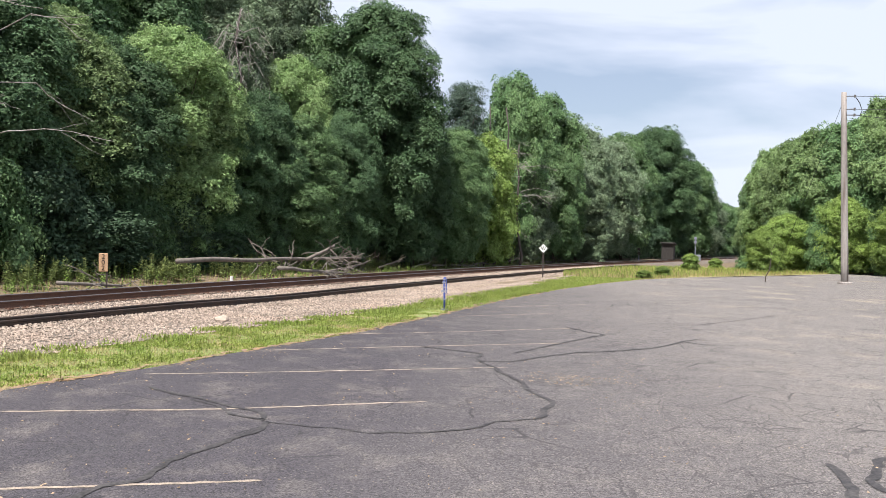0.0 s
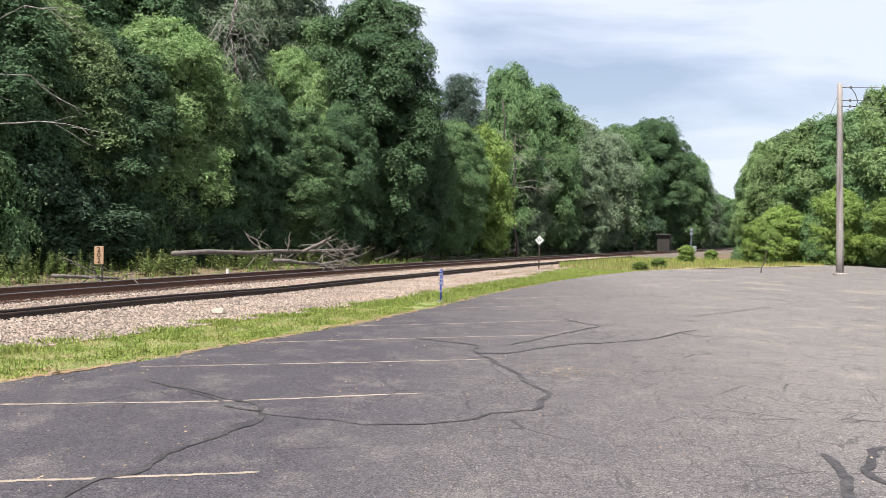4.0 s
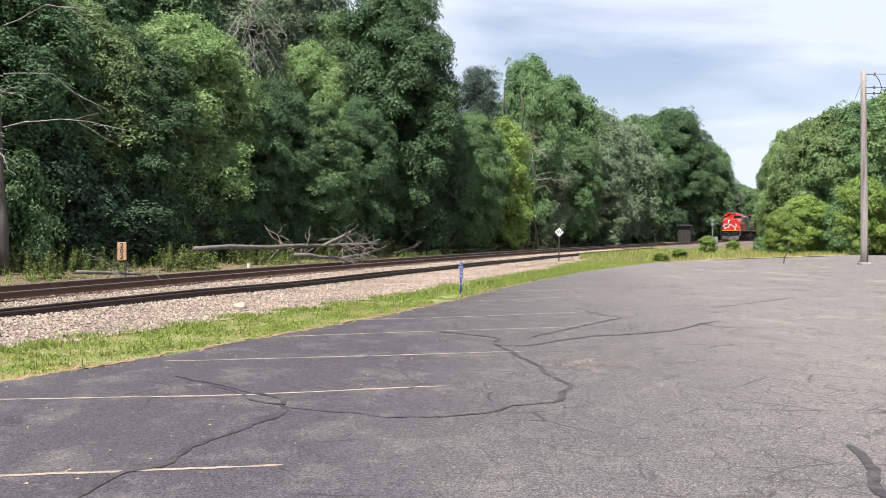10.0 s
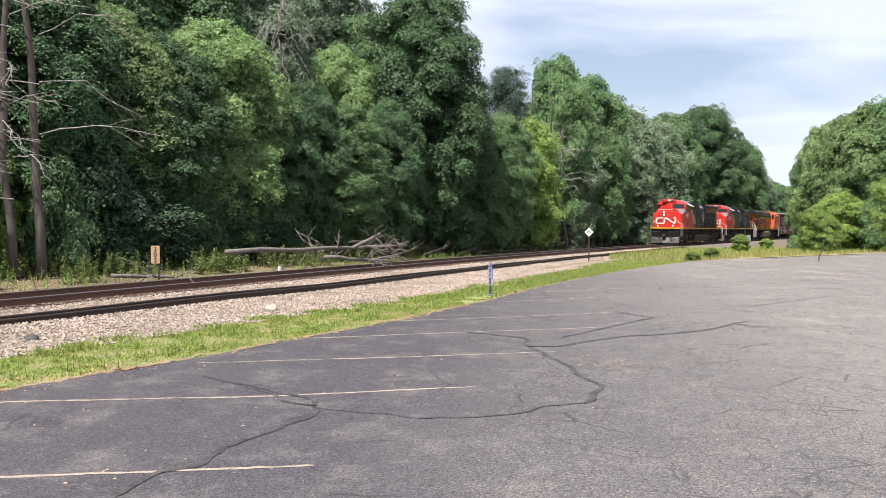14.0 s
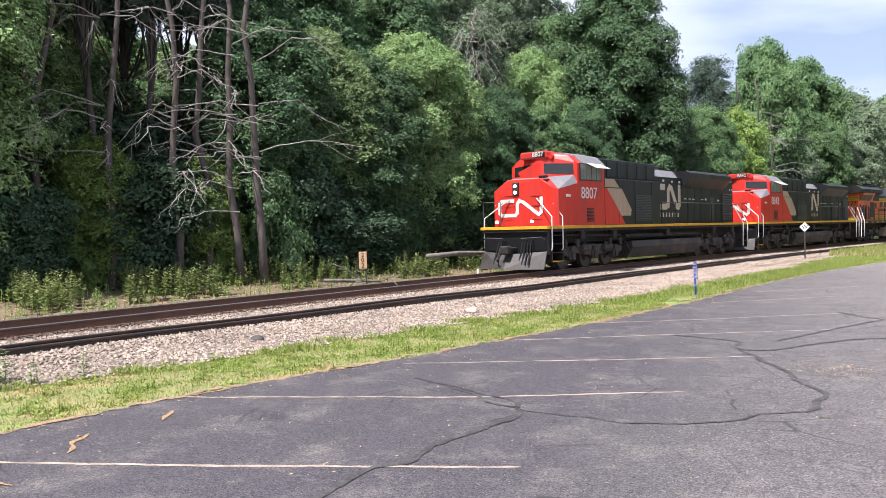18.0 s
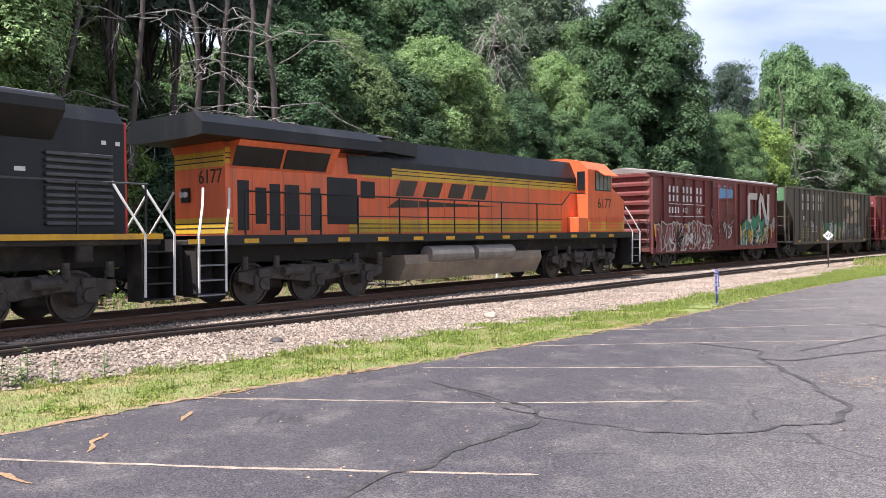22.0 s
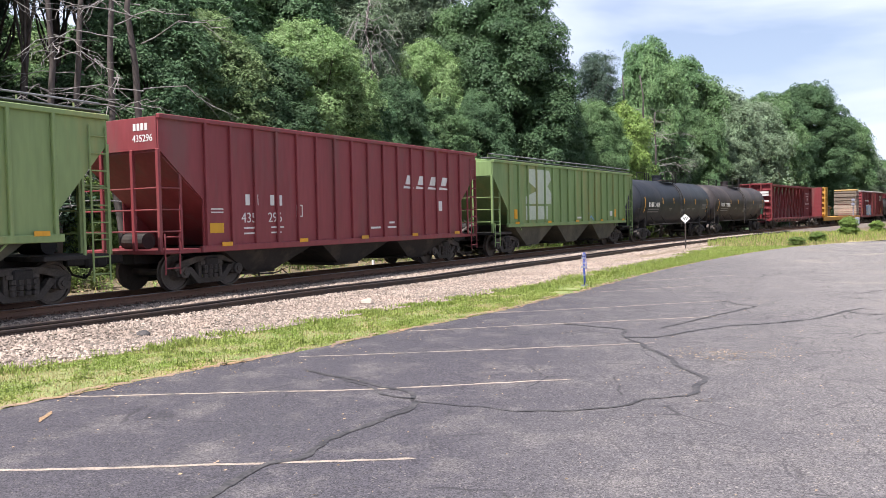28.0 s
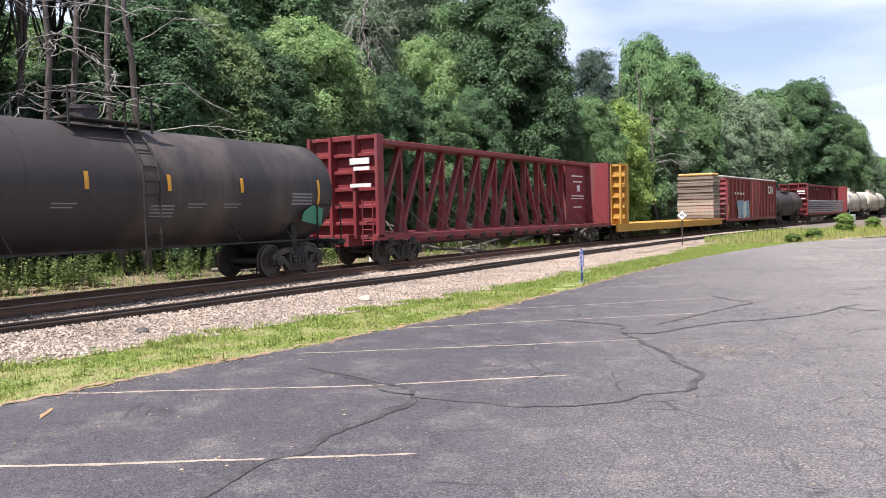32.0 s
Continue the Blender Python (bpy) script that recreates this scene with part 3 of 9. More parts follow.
vs, cols = [], [-3.4, -2.6, -1.9, -1.2, -0.5, 0.0, 0.5, 1.2, 1.9, 2.7]
for s in ss:
    (x, y, z), b = on_line(s)
    near = float(ball_off(y))
    offs = cols + [2.7 + (near - 2.7) * k / 8 for k in range(1, 9)]
    for o in offs:
        jag = 0.18 * noise.noise((s * 0.9, 5.0, 0)) + 0.1 * noise.noise((s * 3.0, 9.0, 0)) if o > near - 0.05 else 0.0
        p, _ = on_line(s, o + jag)
        vs.append((p[0], p[1], ballast_z(o, y, near) + 0.035 * noise.noise((p[0] * 3, p[1] * 3, 1.0))))
w = len(cols) + 8
fs = [(i * w + c, i * w + c + 1, (i + 1) * w + c + 1, (i + 1) * w + c) for i in range(len(ss) - 1) for c in range(w - 1)]
ballast = tagged(mesh_part("ballast", vs, fs, GRAVEL, smooth=True), "pinkish grey crushed-stone ballast bed of the railway", "ballast", kind="structure")

# loose stones on the ballast, too many to count
SHAPES = []
for k in range(6):
    q = np.array([(1, 0, 0), (-1, 0, 0), (0, 1, 0), (0, -1, 0), (0, 0, 1), (0, 0, -1)], float)
    q = q * np.random.uniform(0.6, 1.2, (6, 1)) + np.random.uniform(-0.25, 0.25, (6, 3))
    SHAPES.append(q)
OCT = np.array([(0, 2, 4), (2, 1, 4), (1, 3, 4), (3, 0, 4), (2, 0, 5), (1, 2, 5), (3, 1, 5), (0, 3, 5)])


def ballast_zs(off, y, near):
    top = rail_z(y) - 0.20 - 0.04 * np.clip(off - 1.4, 0, 2.0)
    foot = ground_z(x_at(y) + off, y) + 0.015
    k = np.clip((off - 3.4) / np.maximum(near - 3.4, 0.1), 0, 1)
    j = np.clip((-off - 1.9) / 1.5, 0, 1)
    return np.where(off > 0, top * (1 - k) + foot * k, top - 0.3 * j)


def scatter_stones(count, s0, s1, o0, o1, lo, hi, name, seed, material=STONE, label="loose pinkish grey ballast stones beside the track"):
    rng = np.random.default_rng(seed)
    s = rng.uniform(s0, s1, count)
    y0 = np.interp(s, _s, _y)
    near = ball_off(y0)
    o = o0 + ((near + 0.1 if o1 is None else o1) - o0) * rng.random(count)
    b = np.interp(y0, _y, _b)
    x, y = np.interp(s, _s, _x) + o * np.cos(b), y0 - o * np.sin(b)
    r = rng.uniform(lo, hi, count)
    a = rng.uniform(0, 6.28, count)
    q = np.array(SHAPES)[np.arange(count) % 6] * np.stack([r, r * 0.8, r * 0.65], -1)[:, None, :]
    ca, sa = np.cos(a)[:, None], np.sin(a)[:, None]
    z = ballast_zs(o, y0, near) + r * 0.25 + 0.01
    V = np.stack([x[:, None] + q[..., 0] * ca - q[..., 1] * sa, y[:, None] + q[..., 0] * sa + q[..., 1] * ca, z[:, None] + q[..., 2]], -1)
    Fc = OCT[None] + 6 * np.arange(count)[:, None, None]
    ob = mesh_part(name, V.reshape(-1, 3).tolist(), Fc.reshape(-1, 3).tolist(), material)
    return tagged(ob, label, "ballast stones", kind="stuff")


scatter_stones(62000, -14, 24, 1.3, None, 0.016, 0.044, "ballast_stones", 1)
scatter_stones(14000, 24, 60, 1.3, None, 0.03, 0.065, "ballast_stones", 2)
scatter_stones(9000, -20, 45, -2.2, 1.3, 0.03, 0.06, "ballast_stones", 3, OILY_SHADE_STONE, "oily brown stones between the ties, darkened further for train shade")

# ---- the track ----
PROFILE = [(-0.075, 0.0), (0.075, 0.0), (0.075, 0.012), (0.018, 0.035), (0.010, 0.06), (0.010, 0.125), (0.036, 0.140), (0.036, 0.170), (0.028, 0.182),
           (-0.028, 0.182), (-0.036, 0.170), (-0.036, 0.140), (-0.010, 0.125), (-0.010, 0.06), (-0.018, 0.035), (-0.075, 0.012)]


def rail_mesh(name, offset_of, base_of, s_list, materials, parent=None):
    n, V, Fc, mi = len(PROFILE), [], [], []
    for s in s_list:
        (_, y, _), b = on_line(s)
        for u, v in PROFILE:
            p, _ = on_line(s, offset_of(y) + u)
            V.append((p[0], p[1], base_of(s, y) + v))
    for i in range(len(s_list) - 1):
        for k in range(n):
            Fc.append((i * n + k, i * n + (k + 1) % n, (i + 1) * n + (k + 1) % n, (i + 1) * n + k))
            mi.append(1 if k in (8, 7, 9) and len(materials) > 1 else 0)
    return mesh_part(name, V, Fc, materials, parent, indices=mi)


railway = thing("railway_track", "single railway track with rusty rails on timber ties", "railway track", kind="structure")
RS = np.concatenate([np.arange(-45, 90, 1.0), np.arange(90, 700, 6.0)])
rail_mesh("rail", lambda y: 0.755, lambda s, y: rail_z(y) - 0.182, RS, [RAIL_RUST, RAIL_TOP], railway)
rail_mesh("rail", lambda y: -0.755, lambda s, y: rail_z(y) - 0.182, RS, [RAIL_RUST, RAIL_TOP], railway)


def spare_off(y):
    return np.interp(y, [0, 13, 17, 21, 25, 60], [2.55, 2.55, 2.9, 3.1, 3.45, 3.2])


SPARE = np.arange(-42, 66, 1.0)
spare = rail_mesh("spare_rail", spare_off, lambda s, y: rail_z(y) - 0.268 + 0.01 * math.sin(s * 0.6), SPARE, [RAIL_BLACK])
tagged(spare, "long dark spare rail lying on the ballast beside the track", "spare rail")
rail_mesh("lower_rail", lambda y: spare_off(y) + 0.17, lambda s, y: rail_z(y) - 0.31 + 0.01 * math.sin(s * 0.5), SPARE, [RAIL_BLACK], spare)

# dry meadow beyond the asphalt
my = np.arange(46.0, 90.0, 0.5)
meadow = []
for x in np.arange(11.0, 62.0, 1.2):
    clear = my[(x - x_at(my)) * np.cos(np.interp(my, _y, _b)) > 5.0]
    if len(clear) and clear.max() > 47.5:
        meadow.append((x, max(float(lot_far(x)) - 0.6, 46.0), min(84.0, float(clear.max()))))
meadow = [q for q in meadow if q[2] > q[1] + 1]
strip("dry_meadow", [(x, a) for x, a, _ in meadow], [(x, c) for x, _, c in meadow], lambda x, y: ground_z(np.array([x]), np.array([float(y)]))[0], MEADOW, cols=24, lift=0.03)
tagged(bpy.data.objects["dry_meadow"], "dry golden grassland beyond the asphalt", "meadow", kind="structure")

# ---- trees ----


def leaf_cloud(centres, radii, per, size, flat=0.75, droop=0.3, aspect=0.6, shell=0.45, rng=None, axis=None):
    """Leaves as small pointed triangles, in sprays that face up and outward. Returns vertices and faces."""
    k = len(centres)
    out = centres - (np.array([0, 0, 1.0]) * centres if axis is None else axis)
    out = out * np.array([1, 1, 0.0])
    out /= np.linalg.norm(out, axis=1, keepdims=True) + 1e-6
    spray = out * 0.75 + np.array([0, 0, 0.5]) + rng.normal(size=(k, 3)) * 0.4
    C, R, S = np.repeat(centres, per, 0), np.repeat(radii, per)[:, None], np.repeat(spray, per, 0)
    n = len(C)
    d = rng.normal(size=(n, 3))
    d /= np.linalg.norm(d, axis=1, keepdims=True) + 1e-9
    d[:, 2] = np.where(d[:, 2] < -0.25, -d[:, 2] * 0.7, d[:, 2])
    rr = R * (shell + (1 - shell) * rng.random((n, 1)) ** 0.5)
    pos = C + d * rr * np.array([1.12, 1.12, flat])
    nrm = S + d * 0.35 + rng.normal(size=(n, 3)) * 0.6
    nrm /= np.linalg.norm(nrm, axis=1, keepdims=True)
    t = np.cross(nrm, rng.normal(size=(n, 3)))
    t /= np.linalg.norm(t, axis=1, keepdims=True) + 1e-9
    u = np.cross(nrm, t)
    sz = size * rng.uniform(0.6, 1.35, (n, 1))
    a = t * sz
    c = u * sz * aspect * 1.25
    low = np.array([0, 0, -1.0]) * sz * droop
    V = np.stack([pos - a * 0.7 + c, pos - a * 0.7 - c, pos + a * 1.3 + low], 1).reshape(-1, 3)
    return V, np.arange(3 * n).reshape(n, 3)


def crown_lobes(rng, height, width, base, lobe, belly, foot, uneven):
    """Centres and radii of the bulging masses that make up a crown, widest at belly, with an uneven outline."""
    cs, rs, z, turn = [], [], base + 0.5 * lobe, rng.uniform(0, 6.28)
    while z < height - 0.45 * lobe:
        v = (z - base) / (height - base)
        k = (v - belly) / (1 - belly) if v > belly else (belly - v) / belly
        prof = math.sqrt(max(0.0, 1 - k * k)) if v > belly else 1 - (1 - foot) * k * k
        turn += 2.39996 + rng.uniform(-0.5, 0.5)
        r = lobe * rng.uniform(0.7, 1.3) * (0.75 + 0.25 * prof)
        reach = max(0.0, width * prof * rng.uniform(1 - uneven, 1.0) - 0.85 * r) * (1.0 if rng.random() < 0.8 else 0.55)
        cs.append((math.cos(turn) * reach, math.sin(turn) * reach, z))
        rs.append(r)
        z += lobe * lobe / (2.6 * width * (0.3 + 0.7 * prof))
    cs.append((0.0, 0.0, height - 0.7 * lobe))
    rs.append(lobe * 0.75)
    return np.array(cs), np.array(rs)


def lobe_sprays(rng, cs, rs, spray, height):
    """Sprays on the upper and outer sides of each lobe: centres, radii and the way that they face."""
    P, R, D = [], [], []
    for c, r in zip(cs, rs):
        out = Vector((c[0], c[1], 0.0))
        out = np.array(out.normalized()) if out.length > 0.1 else np.zeros(3)
        n = int(7.0 * (r / spray) ** 2)
        for _ in range(n):
            d = rng.normal(size=3) + out * 0.55 + np.array([0, 0, 0.45])
            d /= np.linalg.norm(d) + 1e-9
            if d[2] < -0.45:
                d[2] *= -0.6
            P.append(c + d * r * (rng.uniform(0.76, 1.10) if rng.random() < 0.85 else rng.uniform(1.1, 1.42)) * np.array([1, 1, 0.85]))
            R.append(spray * rng.uniform(0.55, 1.3))
            D.append(d)
    return np.array(P), np.array(R), np.array(D)


def shelf_leaves(rng, cs, rs, outs, density, size, aspect=0.5):
    """Leaves on shallow domes that face up and outward, one dome a clump, ragged at the rim and drooping there."""
    count = np.maximum(8, (density * rs ** 2).astype(int))
    n = int(count.sum())
    up = outs / (np.linalg.norm(outs, axis=1, keepdims=True) + 1e-9) * 0.62 + np.array([0, 0, 0.72]) + rng.normal(size=outs.shape) * 0.16
    up /= np.linalg.norm(up, axis=1, keepdims=True)
    t1 = np.cross(up, np.array([0.31, 0.77, 0.12]) + 0 * up)
    t1 /= np.linalg.norm(t1, axis=1, keepdims=True) + 1e-9
    t2 = np.cross(up, t1)
    C, R, U, T1, T2 = (np.repeat(q, count, 0) for q in (cs, rs, up, t1, t2))
    a = rng.uniform(0, 2 * math.pi, n)
    rho = np.sqrt(rng.random(n)) * (1 + 0.22 * np.sin(a * 3 + C[:, 0] * 5) + 0.14 * np.sin(a * 7 + C[:, 2] * 9))
    side = T1 * np.cos(a)[:, None] + T2 * np.sin(a)[:, None]
    lift = 0.22 - 0.62 * rho ** 2 + rng.normal(size=n) * 0.10 - np.where(rng.random(n) < 0.2, rng.random(n) * 0.5, 0)
    pos = C + side * (R * rho)[:, None] + U * (R * lift)[:, None]
    nrm = U + side * (0.75 * rho)[:, None] + rng.normal(size=(n, 3)) * 0.42
    nrm /= np.linalg.norm(nrm, axis=1, keepdims=True)
    t = np.cross(nrm, rng.normal(size=(n, 3)))
    t /= np.linalg.norm(t, axis=1, keepdims=True) + 1e-9
    u = np.cross(nrm, t)
    sz = size * rng.uniform(0.6, 1.4, (n, 1))
    c = u * sz * aspect * 1.25
    low = np.array([0, 0, -0.25]) * sz
    V = np.stack([pos - t * sz * 0.7 + c, pos - t * sz * 0.7 - c, pos + t * sz * 1.3 + low], 1).reshape(-1, 3)
    return V, np.arange(3 * n).reshape(n, 3)


def limb(bm, a, b, r0, r1, rng, n=6, steps=4, bend=0.12):
    """A tapered limb with a slight bend, from a to b."""
    a, b = Vector(a), Vector(b)
    length = (b - a).length
    pts, rs = [a], [r0]
    for i in range(1, steps + 1):
        k = i / steps
        q = a.lerp(b, k)
        if i < steps:
            q = q + Vector((rng.uniform(-1, 1), rng.uniform(-1, 1), rng.uniform(-0.5, 0.5))) * length * bend * 0.5
        pts.append(q)
        rs.append(r0 + (r1 - r0) * k)
    tube(bm, pts, rs, n)


def make_tree(name, label, seed, height, width, base, lobe, spray, density, size, leaf_mat, trunk_r=0.22, bark=None, aspect=0.5, belly=0.56, foot=0.5, uneven=0.22, heart=34):
    """A tree: tapered trunk, limbs, and a crown of leaf sprays on bulging lobes. Stands at the origin."""
    rng = np.random.default_rng(seed)
    cs, rs = crown_lobes(rng, height, width, base, lobe, belly, foot, uneven)
    root = thing(name, label, "tree")
    bm = bmesh.new()
    top = Vector((rng.uniform(-0.3, 0.3), rng.uniform(-0.3, 0.3), height * 0.88))
    limb(bm, (0, 0, -0.3), top, trunk_r, trunk_r * 0.22, rng, n=9, steps=7, bend=0.05)
    for c in cs[:: max(1, len(cs) // 26)]:
        z0 = max(base * 0.7, c[2] * rng.uniform(0.55, 0.8))
        limb(bm, (top.x * z0 / height, top.y * z0 / height, z0), Vector(c), trunk_r * 0.3, 0.02, rng, n=5, steps=3)
    part("trunk", bm, bark or BARK, root, smooth=True)
    V, Fq = shelf_leaves(rng, *lobe_sprays(rng, cs, rs, spray, height), density, size, aspect)
    # large leaves in the shade at the heart of each lobe and round the trunk
    hc = np.concatenate([cs, cs * np.array([0.4, 0.4, 1.0])])
    V2, F2 = leaf_cloud(hc, np.concatenate([rs * 0.72, rs * 0.9]), heart, size * 3.0, flat=0.85, aspect=0.7, rng=rng, shell=0.2)
    V, Fq = np.concatenate([V, V2]), np.concatenate([Fq, F2 + len(V)])
    mesh_part("crown", V.tolist(), Fq.tolist(), leaf_mat, root)
    return root


KINDS = {}
SIZES = {}


def kind_of(key, name, label, seed, height, width, *rest, **more):
    SIZES[key] = (width, height)
    KINDS[key] = make_tree(name, label, seed, height, width, *rest, **more)


kind_of("maple", "tree", "tall broad-leaved tree with a dense dark green crown", 1, 17.0, 4.6, 0.8, 1.55, 0.50, 250, 0.073, LEAF_DARK, belly=0.5, foot=0.55, uneven=0.14)
kind_of("round_maple", "tree", "large round-crowned maple with dense green leaves", 9, 17.0, 4.6, 0.8, 1.5, 0.50, 250, 0.073, LEAF_MAPLE, belly=0.5, foot=0.55, uneven=0.12)
kind_of("oak", "tree", "broad-leaved tree with a mid-green spreading crown", 2, 17.0, 4.5, 0.8, 1.50, 0.50, 245, 0.072, LEAF_MID, uneven=0.3)
kind_of("light", "tree", "broad-leaved tree with light green feathery leaf sprays", 3, 15.5, 4.2, 0.8, 1.25, 0.42, 290, 0.070, LEAF_LIGHT, aspect=0.42, uneven=0.32)
kind_of("pale", "tree", "broad-leaved tree with pale grey-green leaves", 4, 19.0, 4.2, 1.2, 1.35, 0.46, 260, 0.071, LEAF_PALE, aspect=0.45, uneven=0.36)
kind_of("far_maple", "tree", "distant broad-leaved tree with a dense dark crown", 11, 16.0, 5.6, 0.5, 1.7, 0.60, 150, 0.096, LEAF_DARK, belly=0.48, foot=0.75, uneven=0.10)
kind_of("far_oak", "tree", "distant broad-leaved tree with a rounded green crown", 12, 14.5, 4.8, 0.5, 1.5, 0.55, 155, 0.093, LEAF_MID, foot=0.7, uneven=0.28)
kind_of("far_light", "tree", "distant broad-leaved tree with a light green crown", 13, 13.0, 4.4, 0.2, 1.4, 0.52, 165, 0.092, LEAF_LIGHT, belly=0.45, foot=0.85, uneven=0.28)
kind_of("far_pale", "tree", "distant broad-leaved tree with a pale grey-green crown", 14, 14.0, 4.2, 0.5, 1.4, 0.52, 160, 0.090, LEAF_PALE, foot=0.7, uneven=0.32)
kind_of("young", "young_tree", "young yellow-green tree at the wood's edge", 5, 8.0, 2.6, 0.1, 0.95, 0.36, 250, 0.070, LEAF_YELLOW, trunk_r=0.12, belly=0.5, foot=0.75, uneven=0.28)
kind_of("pine", "pine_tree", "pine tree with a bare trunk and dark needle tufts", 6, 17.5, 3.2, 9.0, 0.9, 0.42, 120, 0.10, NEEDLE, trunk_r=0.24, bark=PINE_BARK, aspect=0.16, belly=0.7, uneven=0.55, heart=3)
kind_of("shrub", "shrub", "leafy green shrub under the trees", 7, 3.4, 1.9, 0.0, 0.65, 0.30, 230, 0.062, LEAF_MID, trunk_r=0.05, belly=0.5, foot=0.8, uneven=0.35, heart=14)
kind_of("dark_shrub", "shrub", "green shrub with leaf colour darkened for the shade of the trees", 8, 4.7, 2.4, 0.0, 0.85, 0.38, 170, 0.068, LEAF_SHADE, trunk_r=0.06, belly=0.55, foot=0.75, uneven=0.35, heart=14)
for k, ob in enumerate(KINDS.values()):
    ob.matrix_basis = pose(-70 - 9 * k, -40, 0)
USED = set()


def plant(kind, x, y, wide=1.0, turn=0.0, height=None, label=""):
    """Sets a tree of a kind at a spot, so wide and so many metres high."""
    z = float(ground_z(np.array([x]), np.array([y]))[0])
    tall = height / SIZES[kind][1] if height else wide
    ob = KINDS[kind] if kind not in USED else copy_thing(KINDS[kind], Matrix())
    USED.add(kind)
    ob.matrix_basis = pose(x, y, z, 0, 0, turn) @ Matrix.Diagonal((wide, wide, tall, 1))
    if label:
        ob["label"] = label
    return ob


def spot(bearing, far):
    return far * math.sin(radians(bearing)), far * math.cos(radians(bearing))


def beside(s, off):
    """A spot beside the line: off metres, to the far side where negative."""
    p, _ = on_line(s, off)
    return float(p[0]), float(p[1])


# the wood behind the railway: bearing, distance, kind, half the crown's width, height
WOOD = [
    (-56, 31, "light", 4.0, 13), (-52, 40, "oak", 5.4, 19), (-49.5, 30, "light", 4.5, 15.5), (-46, 34, "light", 3.6, 15),
    (-44, 31, "pine", 2.5, 19), (-42.3, 36, "pine", 2.7, 20), (-40.4, 33, "pine", 2.4, 19), (-38.2, 39, "pine", 3.0, 20), (-36.5, 34, "pine", 2.5, 19), (-34.6, 37, "pine", 2.7, 20), (-32.8, 35, "pine", 2.4, 19), (-31, 40, "pine", 2.7, 20),
    (-40.2, 31, "young", 1.8, 5.2), (-36.4, 32, "oak", 1.5, 4.4), (-33.2, 32, "young", 1.5, 4.6),
    (-29.4, 36, "maple", 3.5, 11.5), (-25.8, 38, "light", 3.5, 11), (-22.4, 39, "maple", 3.4, 10.2), (-18.6, 41, "light", 3.6, 11.6), (-15.4, 43, "maple", 2.8, 9), (-13.0, 45, "maple", 2.8, 9.6), (-10.2, 46, "oak", 3.0, 8.4), (-10.6, 51, "light", 2.9, 12.8),
    (-27.6, 43, "maple", 4.4, 16.5), (-24.0, 45, "oak", 4.4, 16.5), (-20.4, 47, "maple", 4.2, 16.5), (-16.8, 50, "pale", 4.0, 17.5), (-12.8, 56, "pale", 4.2, 19.5), (-8.4, 56, "oak", 3.5, 16.0), (-7.0, 50, "maple", 2.6, 9.5),
    (-22.5, 57, "pale", 5.0, 24), (-17.0, 62, "light", 5.0, 25), (-11.5, 68, "pale", 5.0, 25),
    (-4.7, 53, "round_maple", 4.5, 17.0), (-7.2, 55, "oak", 3.6, 15.5), (-2.2, 54, "maple", 2.6, 10.5), (0.2, 55, "oak", 2.3, 8.6), (3.0, 58, "young", 2.5, 9.3), (1.3, 60, "oak", 2.6, 10.2),
    (1.2, 66, "pine", 2.7, 14.6), (4.7, 71, "oak", 3.4, 16.0), (7.0, 75, "oak", 4.0, 15.0), (9.2, 80, "pale", 4.0, 13.4), (5.6, 62, "pale", 2.6, 9.0), (7.8, 67, "oak", 2.7, 9.6),
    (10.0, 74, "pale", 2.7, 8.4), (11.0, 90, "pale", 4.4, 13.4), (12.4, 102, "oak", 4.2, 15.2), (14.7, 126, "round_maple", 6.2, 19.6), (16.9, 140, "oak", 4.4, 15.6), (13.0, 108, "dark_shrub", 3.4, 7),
    (17.7, 160, "pale", 4.4, 12.5), (18.5, 185, "oak", 5.0, 11.5), (19.2, 205, "oak", 5.0, 11.5), (20.2, 225, "light", 5.0, 12.5), (18.8, 240, "maple", 6.0, 14),
]
LINE_XY = np.array([on_line(float(s))[0][:2] for s in np.arange(-45, 420, 1.5)])
for k, (b, d, kind, half, tall) in enumerate(WOOD):
    # keep the crowns clear of the passing train
    d0 = d
    while np.hypot(*(LINE_XY - np.array(spot(b, d))).T).min() < half * 1.1 + 2.4 and d < d0 + 14:
        d += 1.0
    if "far_" + kind in KINDS and d > 66:
        kind = "far_" + kind
    plant(kind, *spot(b, d), half * d / d0 / SIZES[kind][0], (k * 77) % 360, 2 + (tall - 2) * d / d0)
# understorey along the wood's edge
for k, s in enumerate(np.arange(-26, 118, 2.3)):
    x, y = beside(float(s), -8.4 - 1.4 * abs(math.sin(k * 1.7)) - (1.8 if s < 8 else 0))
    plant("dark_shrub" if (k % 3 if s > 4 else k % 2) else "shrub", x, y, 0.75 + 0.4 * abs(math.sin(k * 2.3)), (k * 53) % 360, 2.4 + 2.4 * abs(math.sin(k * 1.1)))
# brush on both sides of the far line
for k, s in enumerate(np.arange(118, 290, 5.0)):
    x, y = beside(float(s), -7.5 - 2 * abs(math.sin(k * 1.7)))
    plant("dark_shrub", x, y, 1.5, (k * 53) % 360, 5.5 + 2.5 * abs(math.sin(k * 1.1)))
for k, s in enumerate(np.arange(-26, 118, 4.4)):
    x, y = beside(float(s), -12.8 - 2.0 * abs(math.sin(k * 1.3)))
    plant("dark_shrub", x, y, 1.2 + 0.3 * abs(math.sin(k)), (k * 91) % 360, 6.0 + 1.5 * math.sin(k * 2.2))
